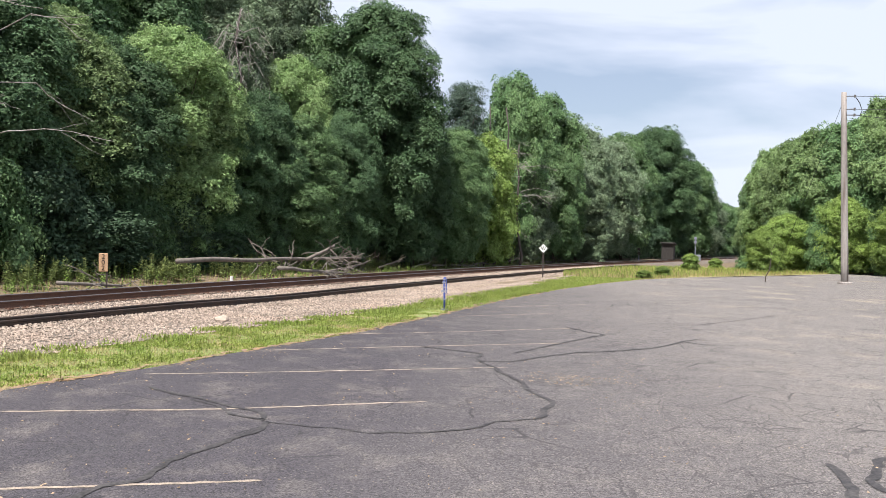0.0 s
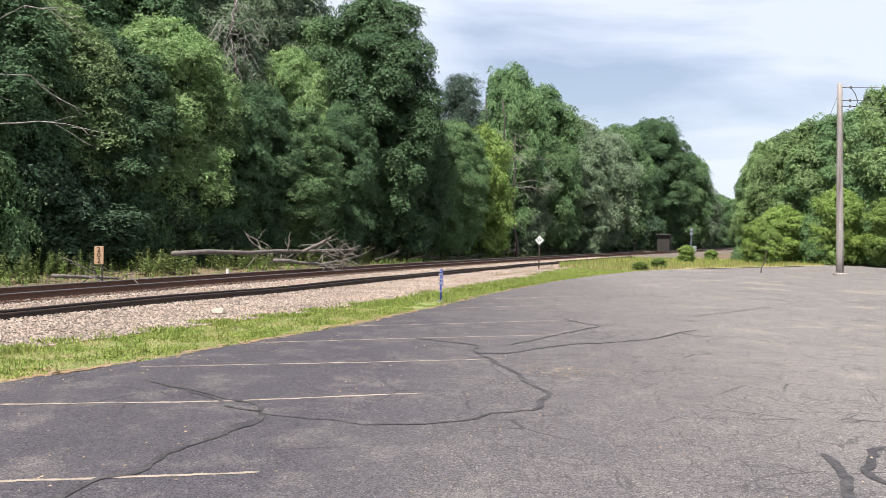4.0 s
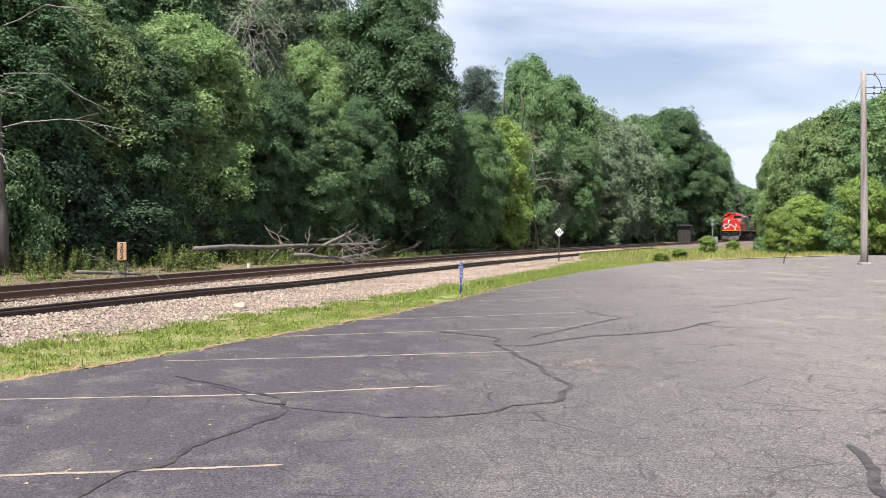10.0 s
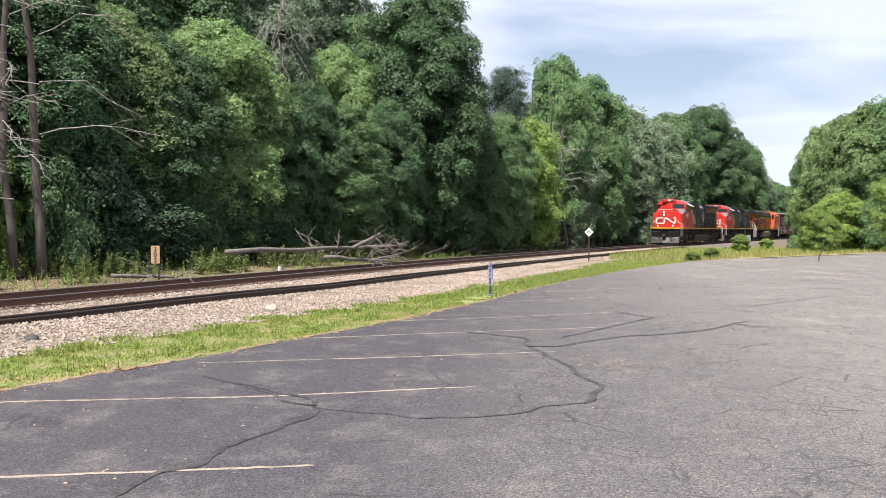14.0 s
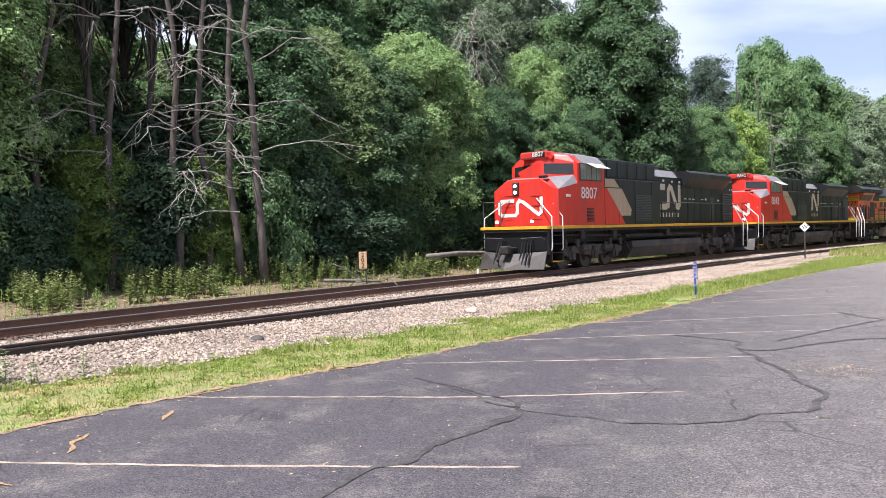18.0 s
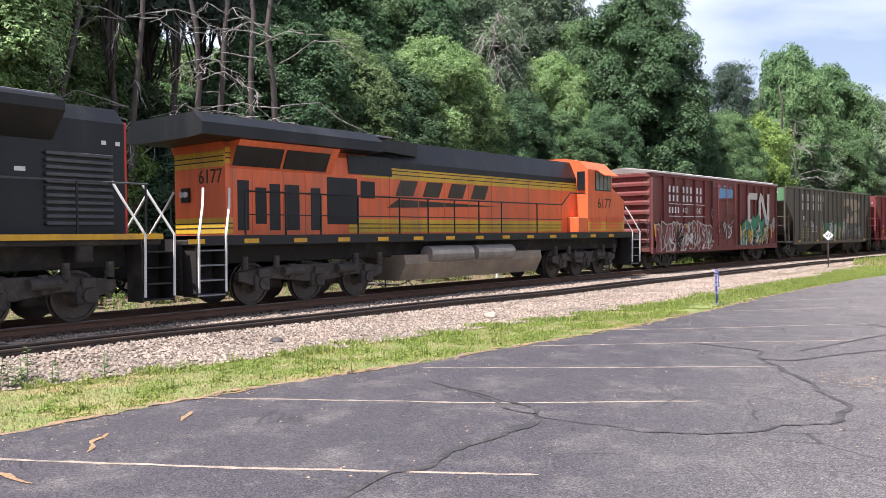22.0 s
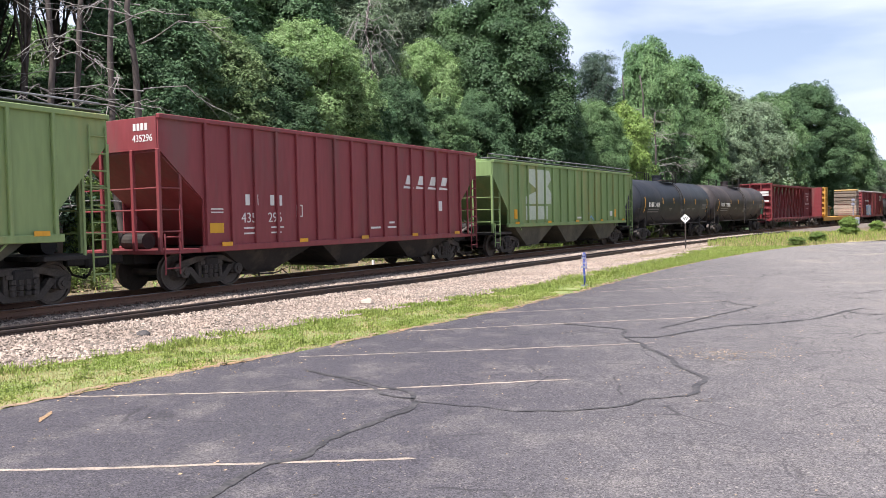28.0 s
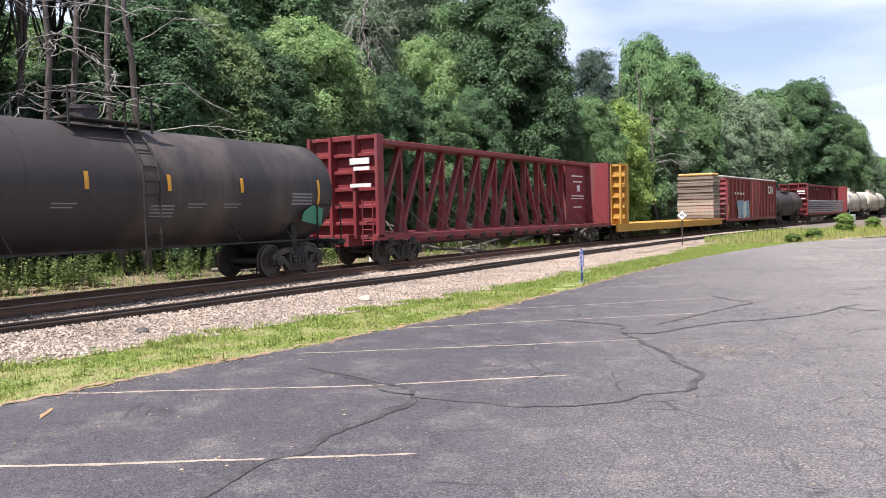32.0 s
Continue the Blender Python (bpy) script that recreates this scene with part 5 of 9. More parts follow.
def cn_locomotive(front, rear, figures, label):
    L = rear - front
    root = thing("locomotive", label, "locomotive", group="locomotives of the train")
    o = -L / 2
    X = lambda u: o + u  # noqa: E731
    Z = 1.66
    # frame and walkway
    boxes("frame", UNDER, root, [(X(0.6), X(20.0), -0.9, 0.9, 1.02, 1.5), (X(0.10), X(20.2), -1.45, 1.45, 1.46, 1.60)], 0.02)
    boxes("sill_stripe", YELLOW, root, [(X(0.10), X(20.2), -1.53, -1.47, 1.57, 1.68), (X(0.10), X(20.2), 1.47, 1.53, 1.57, 1.68), (X(0.06), X(0.12), -1.5, 1.5, 1.57, 1.68)], 0.006, "yellow sill stripe")
    # nose: tall front face, sides drawn in, sloping grey top
    secs = [[(X(0.80), -1.34, Z), (X(0.80), -1.34, 3.06), (X(0.86), -0.66, 3.46), (X(0.86), 0.66, 3.46), (X(0.80), 1.34, 3.06), (X(0.80), 1.34, Z)],
            [(X(0.94), -1.46, Z), (X(0.94), -1.46, 3.04), (X(1.1), -0.95, 3.48), (X(1.1), 0.95, 3.48), (X(0.94), 1.46, 3.04), (X(0.94), 1.46, Z)],
            [(X(2.3), -1.5, Z), (X(2.3), -1.5, 3.30), (X(2.3), -1.35, 3.62), (X(2.3), 1.35, 3.62), (X(2.3), 1.5, 3.30), (X(2.3), 1.5, Z)]]
    bm = bmesh.new()
    loft(bm, secs)
    bm.normal_update()
    for f in bm.faces:
        if f.normal.z > 0.3 and f.calc_center_median().x > X(1.05):
            f.material_index = 1
    nose = part("nose", bm, [CN_RED, ROOF_GREY], root, "red short nose with a grey top")
    boxes("sand_filler", CN_BLACK, nose, [(X(1.15), X(1.4), -0.75, -0.45, 3.48, 3.60)], 0.03)
    boxes("nose_notch", CN_BLACK, nose, [(X(0.90), X(1.2), -1.02, -0.66, 3.24, 3.44)], 0.03)
    for y0, z0, z1 in ((-1.30, 3.12, 3.2), (-1.485, 2.86, 2.94)):
        boxes("notice", WHITE, nose, [(X(1.45), X(1.75), y0 - 0.015, y0, z0 - 0.1, z1 - 0.1)], 0.003)
    for zz in (1.95, 2.45, 2.85):
        boxes("nose_seam", CN_RED, nose, [(X(0.785), X(0.805), -0.85, -0.35, zz, zz + 0.025), (X(0.785), X(0.805), 0.35, 0.85, zz, zz + 0.025)], 0.003)
    # the mark on the nose's front, in bands across
    bm = bmesh.new()
    for pts in ([(-0.42, 2.66), (-1.0, 2.66), (-1.1, 2.57), (-1.1, 2.2), (-1.0, 2.11), (-0.38, 2.11), (-0.28, 2.2), (-0.28, 2.54), (-0.18, 2.66), (0.0, 2.6), (0.56, 2.2), (0.68, 2.13), (0.80, 2.22), (0.80, 2.78)],):
        stroke_skin(bm, pts, 0.135, 0, -0.008)
    bmesh.ops.transform(bm, matrix=pose(X(0.797), 0, 0, 0, 0, -90), verts=bm.verts)
    part("emblem", bm, WHITE, nose)
    boxes("headlamp_box", UNDER, nose, [(X(0.76), X(0.83), 0.20, 0.48, 2.86, 3.36)], 0.02)
    for zz in (2.98, 3.22):
        bm = bmesh.new()
        rod(bm, (X(0.77), 0.34, zz), (X(0.735), 0.34, zz), 0.062, n=14)
        part("headlamp", bm, LAMP, nose, "lit headlamp")
    for sy in (-0.78, 0.78):
        bm = bmesh.new()
        rod(bm, (X(0.20), sy, 1.86), (X(0.12), sy, 1.86), 0.055, n=14)
        part("ditch_light", bm, LAMP, root, "lit ditch light")
    # cab
    C0, C1 = 2.25, 4.35
    bm = bmesh.new()
    loft(bm, [[(X(C0), -1.5, Z), (X(C0), -1.5, 4.05), (X(C0 + 0.02), -1.15, 4.36), (X(C0 + 0.02), -0.5, 4.52), (X(C0 + 0.02), 0.5, 4.52), (X(C0 + 0.02), 1.15, 4.36), (X(C0), 1.5, 4.05), (X(C0), 1.5, Z)],
              [(X(C1), -1.5, Z), (X(C1), -1.5, 4.05), (X(C1), -1.15, 4.36), (X(C1), -0.5, 4.52), (X(C1), 0.5, 4.52), (X(C1), 1.15, 4.36), (X(C1), 1.5, 4.05), (X(C1), 1.5, Z)]])
    cab = part("cab", bm, CN_RED, root, "red cab")
    bm = bmesh.new()
    loft(bm, [[(X(u), -1.53, 4.06), (X(u), -1.17, 4.39), (X(u), -0.5, 4.55), (X(u), 0.5, 4.55), (X(u), 1.17, 4.39), (X(u), 1.53, 4.06), (X(u), 1.5, 4.03), (X(u), 0.5, 4.50), (X(u), -0.5, 4.50), (X(u), -1.5, 4.03)] for u in (C0 + 0.35, C1 + 0.02)])
    part("cab_roof", bm, ROOF_GREY, cab, "grey cab roof")
    V = 0.44
    bm = bmesh.new()
    loft(bm, [[(X(C0 + 0.03), -w, z), (X(C0 - V + lean), -0.12, z + up), (X(C0 - V + lean), 0.12, z + up), (X(C0 + 0.03), w, z), (X(C0 + 0.4), w * 0.9, z), (X(C0 + 0.4), -w * 0.9, z)]
              for z, w, lean, up in ((3.25, 1.49, 0.0, 0.0), (4.06, 1.49, 0.06, 0.06), (4.36, 1.13, 0.10, 0.04), (4.50, 0.6, 0.16, 0.0))])
    part("cab_front", bm, CN_RED, cab, "red vee-shaped cab front")
    for sy in (-1, 1):
        bm = bmesh.new()
        pts = [(k, z) for k, z in ((0.10, 3.66), (0.92, 3.70), (0.92, 4.10), (0.12, 4.04))]
        for a0, a1 in ((0.0, 1.0),):
            ring = [[(X(C0 + 0.03 - V * k + 0.06 * (z - 3.25) * k - 0.012 * e), sy * (1.49 - 1.37 * k + 0.004 * e), z) for k, z in pts] for e in (-2.0, 1.5)]
            loft(bm, ring)
        part("windscreen", bm, GLASS, cab, "dark windscreen pane")
    boxes("number_housing", CN_RED, cab, [(X(C0 - V + 0.04), X(C0 + 0.25), -0.42, 0.85, 4.30, 4.58)], 0.05)
    nb = boxes("number_board", CN_BLACK, cab, [(X(C0 - V + 0.01), X(C0 - V + 0.06), -0.32, 0.28, 4.34, 4.55)], 0.01)
    letters(figures, 0.19, pose(X(C0 - V - 0.004), 0.24, 4.375, 90, 0, -90), WHITE, nb)
    bm = bmesh.new()
    rod(bm, (X(C0 - V + 0.12), -0.52, 4.36), (X(C0 - V + 0.25), -0.52, 4.36), 0.10, n=12)
    part("marker_lamp", bm, CN_RED, cab)
    for sy in (-1, 1):
        y = sy * 1.5
        boxes("window_frame", CN_BLACK, cab, [(X(2.42), X(4.1), min(y, y + sy * 0.02), max(y, y + sy * 0.02), 3.40, 4.06)], 0.006)
        for a, b in ((2.46, 2.86), (2.90, 3.28), (3.32, 3.66), (3.70, 4.06)):
            boxes("side_window", mat("side_glass", (0.14, 0.15, 0.14), (0.24, 0.25, 0.23), 3, 0.15, fine=0.1, spec=0.6), cab, [(X(a), X(b), min(y + sy * 0.02, y + sy * 0.028), max(y + sy * 0.02, y + sy * 0.028), 3.44, 4.02)], 0.002)
        bm = bmesh.new()
        loft(bm, [[(X(u), sy * 1.52, 4.06), (X(u), sy * 1.95, 3.86), (X(u), sy * 1.95, 3.88), (X(u), sy * 1.52, 4.08)] for u in (2.95, 4.05)])
        part("sunshade", bm, WHITE, cab, "white awning over the side window")
    side_text(figures, 0.46, X(2.5), 2.72, -1.505, WHITE, cab)
    bm = bmesh.new()
    for k in range(10):
        box(bm, X(2.95), X(3.45), -1.525, -1.5, 1.82 + k * 0.055, 1.85 + k * 0.055)
    part("vent_grille", bm, CN_BLACK, cab)
    # equipment behind the cab, full width, with the slanted colour break
    bm = bmesh.new()
    box(bm, X(4.36), X(9.5), -1.5, 1.5, Z, 3.55, 0.02)
    box(bm, X(4.36), X(9.5), -1.25, 1.25, 3.52, 4.36, 0.03)
    hood = part("hood", bm, CN_BLACK, root, "black hood")
    for sy in (-1, 1):
        panel("red_panel", CN_RED, hood, [(X(4.37), Z + 0.04), (X(6.05), Z + 0.04), (X(5.78), 2.05), (X(4.56), 3.16), (X(4.37), 3.16)], y=sy * 1.502, side=sy)
        panel("tan_stripe", CN_TAN, hood, [(X(5.74), 2.05), (X(6.56), 2.05), (X(6.64), 2.3), (X(5.78), 3.16), (X(4.5), 3.16)], y=sy * 1.512, side=sy)
        panel("tan_flash", CN_TAN, hood, [(X(4.40), 3.2), (X(5.62), 3.2), (X(5.15), 3.53), (X(4.40), 3.53)], y=sy * 1.502, side=sy)
        bm = bmesh.new()
        for k in range(16):
            box(bm, X(7.0), X(8.55), sy * 1.50, sy * 1.545, 1.84 + k * 0.07, 1.875 + k * 0.07)
        part("louvre", bm, GREY_LOUVRE, hood)
        for u in (5.55, 7.0, 8.6):
            boxes("door_seam", CN_BLACK, hood, [(X(u), X(u + 0.02), min(sy * 1.5, sy * 1.515), max(sy * 1.5, sy * 1.515), Z + 0.05, 3.5)], 0.003)
        for u in (5.0, 5.9, 6.8, 7.7, 8.6):
            boxes("roof_panel", CN_BLACK, hood, [(X(u), X(u + 0.7), min(sy * 1.25, sy * 1.28), max(sy * 1.25, sy * 1.28), 3.62, 4.25)], 0.01)
    # long hood, narrow, with the mark
    bm = bmesh.new()
    loft(bm, [[(X(u), -1.0, Z), (X(u), -1.0, 3.86), (X(u), -0.72, 4.18), (X(u), 0.72, 4.18), (X(u), 1.0, 3.86), (X(u), 1.0, Z)] for u in (9.5, 19.7)])
    long_hood = part("long_hood", bm, CN_BLACK, root)
    bm = bmesh.new()
    loft(bm, [[(X(u), -1.01, 3.86), (X(u), -0.72, 4.20), (X(u), -0.66, 4.20), (X(u), -0.98, 3.86)] for u in (9.6, 12.5)])
    part("roof_edge", bm, ROOF_GREY, long_hood)
    emblem(long_hood, X(9.75), X(12.8), 2.34, 3.54, -1.003, mat("aged_cream", (0.52, 0.44, 0.33), (0.44, 0.36, 0.26), 2, 0.6), 0.28)
    word_blocks(long_hood, X(9.8), 2.0, 0.22, 0.2, 9, -1.003, mat("aged_cream", (0.5, 0.4, 0.3)), gap=0.5)
    bars(long_hood, [(X(9.75), X(9.95), 3.64, 3.74), (X(10.8), X(11.0), 3.64, 3.74), (X(11.75), X(11.93), 3.62, 3.72), (X(12.6), X(12.8), 3.62, 3.72), (X(13.2), X(13.5), 2.86, 2.9), (X(13.75), X(14.05), 2.86, 2.9), (X(14.2), X(14.5), 2.86, 2.9), (X(15.3), X(15.6), 2.86, 2.9), (X(15.85), X(16.0), 2.84, 2.94), (X(17.5), X(17.7), 2.82, 2.9), (X(19.2), X(19.3), 3.42, 3.5), (X(19.5), X(19.6), 3.42, 3.5)], -1.003, name="notice")
    # radiator flare
    bm = bmesh.new()
    prof = [(-1.02, 3.42), (-1.48, 3.92), (-1.48, 4.10), (-1.2, 4.22), (1.2, 4.22), (1.48, 4.10), (1.48, 3.92), (1.02, 3.42)]
    loft(bm, [[(X(u), y, z) for y, z in prof] for u in (12.95, 18.2)])
    flare = part("radiator_flare", bm, CN_BLACK, root, "black flared radiator housing")
    boxes("flare_edge", ROOF_GREY, flare, [(X(13.0), X(18.1), -1.30, -1.22, 4.17, 4.225)], 0.01)
    for k in range(11):
        boxes("shutter_slat", GREY_LOUVRE, long_hood, [(X(18.05), X(19.4), -1.08, -1.0, 1.85 + k * 0.13, 1.92 + k * 0.13)], 0.01)
    bm = bmesh.new()
    for k in range(14):
        box(bm, X(16.4), X(17.0), -1.02, -1.0, 1.85 + k * 0.085, 1.90 + k * 0.085)
    part("grille", bm, GREY_LOUVRE, long_hood)
    for u in (9.6, 12.7, 13.6, 14.5, 15.4, 16.7, 17.2):
        boxes("hood_seam", CN_BLACK, long_hood, [(X(u), X(u + 0.02), -1.012, -1.0, Z, 3.4)], 0.003)
    boxes("hood_end", CN_RED, root, [(X(19.70), X(19.77), -0.98, 0.98, Z, 3.9)], 0.01, "red hood end")
    for u, wd, zt in ((6.3, 0.5, 4.5), (7.8, 0.45, 4.46), (10.8, 0.6, 4.3), (11.7, 0.35, 4.45)):
        boxes("roof_fan", CN_BLACK, root, [(X(u) - wd, X(u) + wd, -wd, wd, 4.1, zt)], 0.06)
    # walkway rail
    for sy in (-1, 1):
        for u in np.arange(9.7, 19.9, 1.45):
            bm = bmesh.new()
            rod(bm, (X(u), sy * 1.46, Z), (X(u), sy * 1.46, 2.66), 0.022, n=6)
            part("stanchion", bm, CN_BLACK, root)
        bm = bmesh.new()
        pipe(bm, [(X(9.55), sy * 1.46, 2.66), (X(19.9), sy * 1.46, 2.66)], 0.02)
        part("walkway_rail", bm, GREY_LOUVRE, root)
    for sy in (-1, 1):
        boxes("step_well", UNDER, root, [(X(u), X(u + 0.04), sy * 0.95, sy * 1.48, 0.34, Z - 0.1) for u in (0.42, 1.16)] + [(X(0.42), X(1.2), sy * 0.92, sy * 0.96, 0.34, Z - 0.1)], 0.004)
        for k in range(4):
            boxes("step", YELLOW if k == 0 else UNDER, root, [(X(0.44), X(1.16), sy * 0.96, sy * 1.5, 0.36 + k * 0.32, 0.39 + k * 0.32)], 0.006)
        for xa, y1, xb, zb in ((0.36, 0.62, 0.76, 2.72), (1.10, 1.30, 0.80, 2.52)):
            bm = bmesh.new()
            pipe(bm, [(X(xa + 0.05), sy * 1.44, 0.78), (X(xa), sy * 1.52, 0.86), (X(xa), sy * 1.52, 2.02), (X(xb), sy * y1, zb)], 0.024)
            part("handrail", bm, WHITE, root)
    end_steps(root, X(19.75), 1, Z, UNDER, WHITE)
    # pilot and plough
    boxes("pilot", CN_BLACK, root, [(X(0.2), X(0.4), -1.44, 1.44, 0.62, 1.5)], 0.03)
    bm = bmesh.new()
    for sy in (-1, 1):
        loft(bm, [[(X(-0.62), 0.0, 0.12), (X(-0.22), 0.0, 0.66), (X(-0.18), 0.0, 0.66), (X(-0.55), 0.0, 0.12)], [(X(-0.12), sy * 1.45, 0.12), (X(0.14), sy * 1.42, 0.76), (X(0.18), sy * 1.42, 0.76), (X(-0.05), sy * 1.45, 0.12)]])
    part("plough", bm, mat("plough_steel", (0.042, 0.038, 0.036), (0.08, 0.072, 0.067), 3, 0.6, metal=0.3), root, "grey steel snow plough")
    for y0 in (-0.80, -0.68, -0.56, -0.44, 0.46, 0.56):
        bm = bmesh.new()
        pipe(bm, [(X(0.2), y0, 1.2), (X(0.0), y0 * 1.05, 1.12), (X(-0.16), y0 * 1.1, 0.7), (X(-0.32), y0 * 1.12, 0.3)], 0.026)
        part("air_hose", bm, CN_BLACK, root)
    for sy in (-1, 1):
        bm = bmesh.new()
        pipe(bm, [(X(0.16), sy * 0.4, 1.16), (X(-0.05), sy * 0.42, 1.24), (X(-0.05), sy * 1.3, 1.28), (X(0.16), sy * 1.34, 1.2)], 0.014)
        part("uncoupling_lever", bm, GREY_LOUVRE, root)
    bm = bmesh.new()
    pipe(bm, [(X(0.16), 0.62, Z), (X(0.16), 0.62, 2.62), (X(0.16), 1.42, 2.62), (X(0.16), 1.42, Z)], 0.018)
    part("front_rail", bm, GREY_LOUVRE, root)
    coupler(root, X(-0.15), -1)
    coupler(root, X(20.3), 1)
    # fuel tank and gear below
    bm = bmesh.new()
    loft(bm, [[(X(u), -1.36, 0.98), (X(u), -1.42, 0.72), (X(u), -1.15, 0.26), (X(u), 1.15, 0.26), (X(u), 1.42, 0.72), (X(u), 1.36, 0.98)] for u in (6.9, 14.3)])
    part("fuel_tank", bm, TANK_GREY, root, "dusty grey fuel tank")
    bm = bmesh.new()
    rod(bm, (X(6.6), -1.15, 1.2), (X(14.4), -1.15, 1.2), 0.10, n=10)
    part("air_reservoir", bm, UNDER, root)
    bm = bmesh.new()
    pipe(bm, [(X(1.6), -1.3, 1.32), (X(6.0), -1.3, 1.25), (X(6.5), -1.3, 0.9), (X(6.8), -1.3, 0.6)], 0.035)
    for u in (2.6, 5.2, 10.3, 15.8, 18.4):
        boxes("equipment_box", UNDER, root, [(X(u), X(u + 0.35), -1.42, -1.15, 1.15, 1.5)], 0.03)
    part("brake_pipe", bm, UNDER, root)
    loco_truck(root, X(3.95))
    loco_truck(root, X(17.0))
    car_key(root, front, rear)
    return root


cn_locomotive(-2.4, 19.5, "8807", "red and black diesel locomotive leading the train, white numbers")
cn_locomotive(19.5, 41.4, "8842", "red and black diesel locomotive, second in the train, dusty")


def orange_locomotive(front, rear):
    """Long hood leading, cab at the trailing end."""
    L = rear - front
    root = thing("locomotive", "orange locomotive with black roof and yellow stripes, running long hood first", "locomotive", group="locomotives of the train")
    o = -L / 2
    X0 = lambda u: o + u  # noqa: E731
    X = lambda u: o + float(np.interp(u, [0.7, 1.45, 3.3, 3.4, 6.4, 7.4, 8.1, 13.0, 16.0, 30.0], [-0.75, 0.42, 0.6, 0.74, 3.49, 4.75, 5.7, 10.6, 16.0, 30.0]))  # noqa: E731
    Z = 1.64
    boxes("frame", UNDER, root, [(X(1.0), X(L - 1.0), -0.9, 0.9, 1.0, 1.48), (X(0.7), X(L - 0.7), -1.47, 1.47, 1.42, 1.54)], 0.02)
    boxes("walkway_edge", CN_BLACK, root, [(X(0.75), X(L - 0.75), -1.53, -1.46, 1.42, 1.64), (X(0.75), X(L - 0.75), 1.46, 1.53, 1.42, 1.64)], 0.008)
    bars(root, [(X0(-0.9 + 1.42 * k), X0(-0.5 + 1.42 * k), 1.46, 1.56) for k in range(14)], -1.532, YELLOW, "sill_marking")
    # hood
    bm = bmesh.new()
    loft(bm, [[(X(u), -1.0, Z), (X(u), -1.0, 3.62), (X(u), -0.72, 3.98), (X(u), 0.72, 3.98), (X(u), 1.0, 3.62), (X(u), 1.0, Z)] for u in (1.45, 16.9)])
    hood = part("long_hood", bm, ORANGE, root, "orange long hood")
    bm = bmesh.new()
    loft(bm, [[(X(u), -1.02, 3.46), (X(u), -1.02, 3.64), (X(u), -0.74, 4.26), (X(u), 0.74, 4.26), (X(u), 1.02, 3.64), (X(u), 1.02, 3.46), (X(u), 0.9, 3.46), (X(u), -0.9, 3.46)] for u in (7.6, 16.9)])
    part("roof", bm, CN_BLACK, root, "black roof")
    bm = bmesh.new()
    prof = [(-1.0, 3.76), (-1.52, 3.80), (-1.52, 4.06), (-1.2, 4.30), (1.2, 4.30), (1.52, 4.06), (1.52, 3.80), (1.0, 3.76)]
    loft(bm, [[(X(u), y, z) for y, z in prof] for u in (0.85, 7.6)])
    low = bmesh.new()
    loft(low, [[(X(u), y, z) for y, z in ((-1.0, 3.16), (-1.38, 3.78), (1.38, 3.78), (1.0, 3.16))] for u in (2.9, 6.5)])
    part("radiator_casing", low, ORANGE, root)
    wing = part("radiator_wing", bm, CN_BLACK, root, "black overhanging radiator roof")
    bm = bmesh.new()
    loft(bm, [[(X(6.6), -1.45, 3.90), (X(6.6), -1.45, 4.12), (X(6.6), 1.45, 4.12), (X(6.6), 1.45, 3.90)], [(X(9.4), -1.0, 3.84), (X(9.4), -1.0, 4.24), (X(9.4), 1.0, 4.24), (X(9.4), 1.0, 3.84)]])
    part("roof_taper", bm, CN_BLACK, wing)
    boxes("wing_edge", ROOF_GREY, wing, [(X(6.2), X(8.4), -0.95, -0.4, 4.28, 4.33)], 0.01)
    for a, b in ((3.0, 4.7), (4.8, 6.3), (7.0, 8.3)):
        bm = bmesh.new()
        prism(bm, rect(X(a), X(b), 0, 0.5, -0.06), 0, -0.012)
        bmesh.ops.transform(bm, matrix=Matrix.Translation((0, -1.05 if a < 6.9 else -1.02, 3.22)) @ Matrix.Rotation(radians(0 if a > 6.9 else 31.5), 4, "X"), verts=bm.verts)
        part("radiator_screen", bm, CN_BLACK, hood)
    for sy in (-1, 1):
        y = sy * 1.003
        for a, b, z in ((1.5, 2.9, 3.26), (7.4, 16.0, 3.16), (1.5, 3.3, 1.68), (7.0, 15.4, 1.68)):
            panel("yellow_band", STRIPE_Y, hood, rect(X(a), X(b), z, z + 0.36), y=y, side=sy)
            for k in range(2):
                panel("black_line", CN_BLACK, hood, rect(X(a), X(b), z + 0.11 + 0.11 * k, z + 0.135 + 0.11 * k), y=y + sy * 0.009, side=sy, thick=0.003)
        for a, b in ((2.9, 2.92), (7.4, 16.0)):
            panel("black_line", CN_BLACK, hood, rect(X(a), X(b), 3.52, 3.56), y=y + sy * 0.012, side=sy, thick=0.003)
    for a, b, z0, z1 in ((3.4, 3.75, 1.75, 2.9), (3.95, 4.3, 1.9, 2.75), (4.4, 4.75, 1.75, 2.85), (4.9, 5.4, 1.75, 2.85), (5.8, 6.15, 1.75, 2.8), (6.4, 7.25, 1.9, 3.1), (7.35, 7.75, 2.6, 3.05)):
        boxes("hood_door", CN_BLACK, hood, [(X(a), X(b), -1.015, -1.0, z0, z1)], 0.006)
    for u in (3.3, 3.85, 4.85, 5.6, 8.2, 9.4, 10.6, 11.8, 13.0, 14.2, 15.4):
        boxes("hood_seam", ORANGE, hood, [(X(u), X(u + 0.025), -1.014, -1.0, Z, 3.4)], 0.003)
    # the operator's name as dark slanted blocks with a long wedge under it
    for a in (8.45, 9.6, 10.75, 11.9):
        word_blocks(hood, X(a), 2.70, 0.82, 0.44, 1, -1.004, BRONZE, stroke=0.9, slant=0.5, name="emblem")
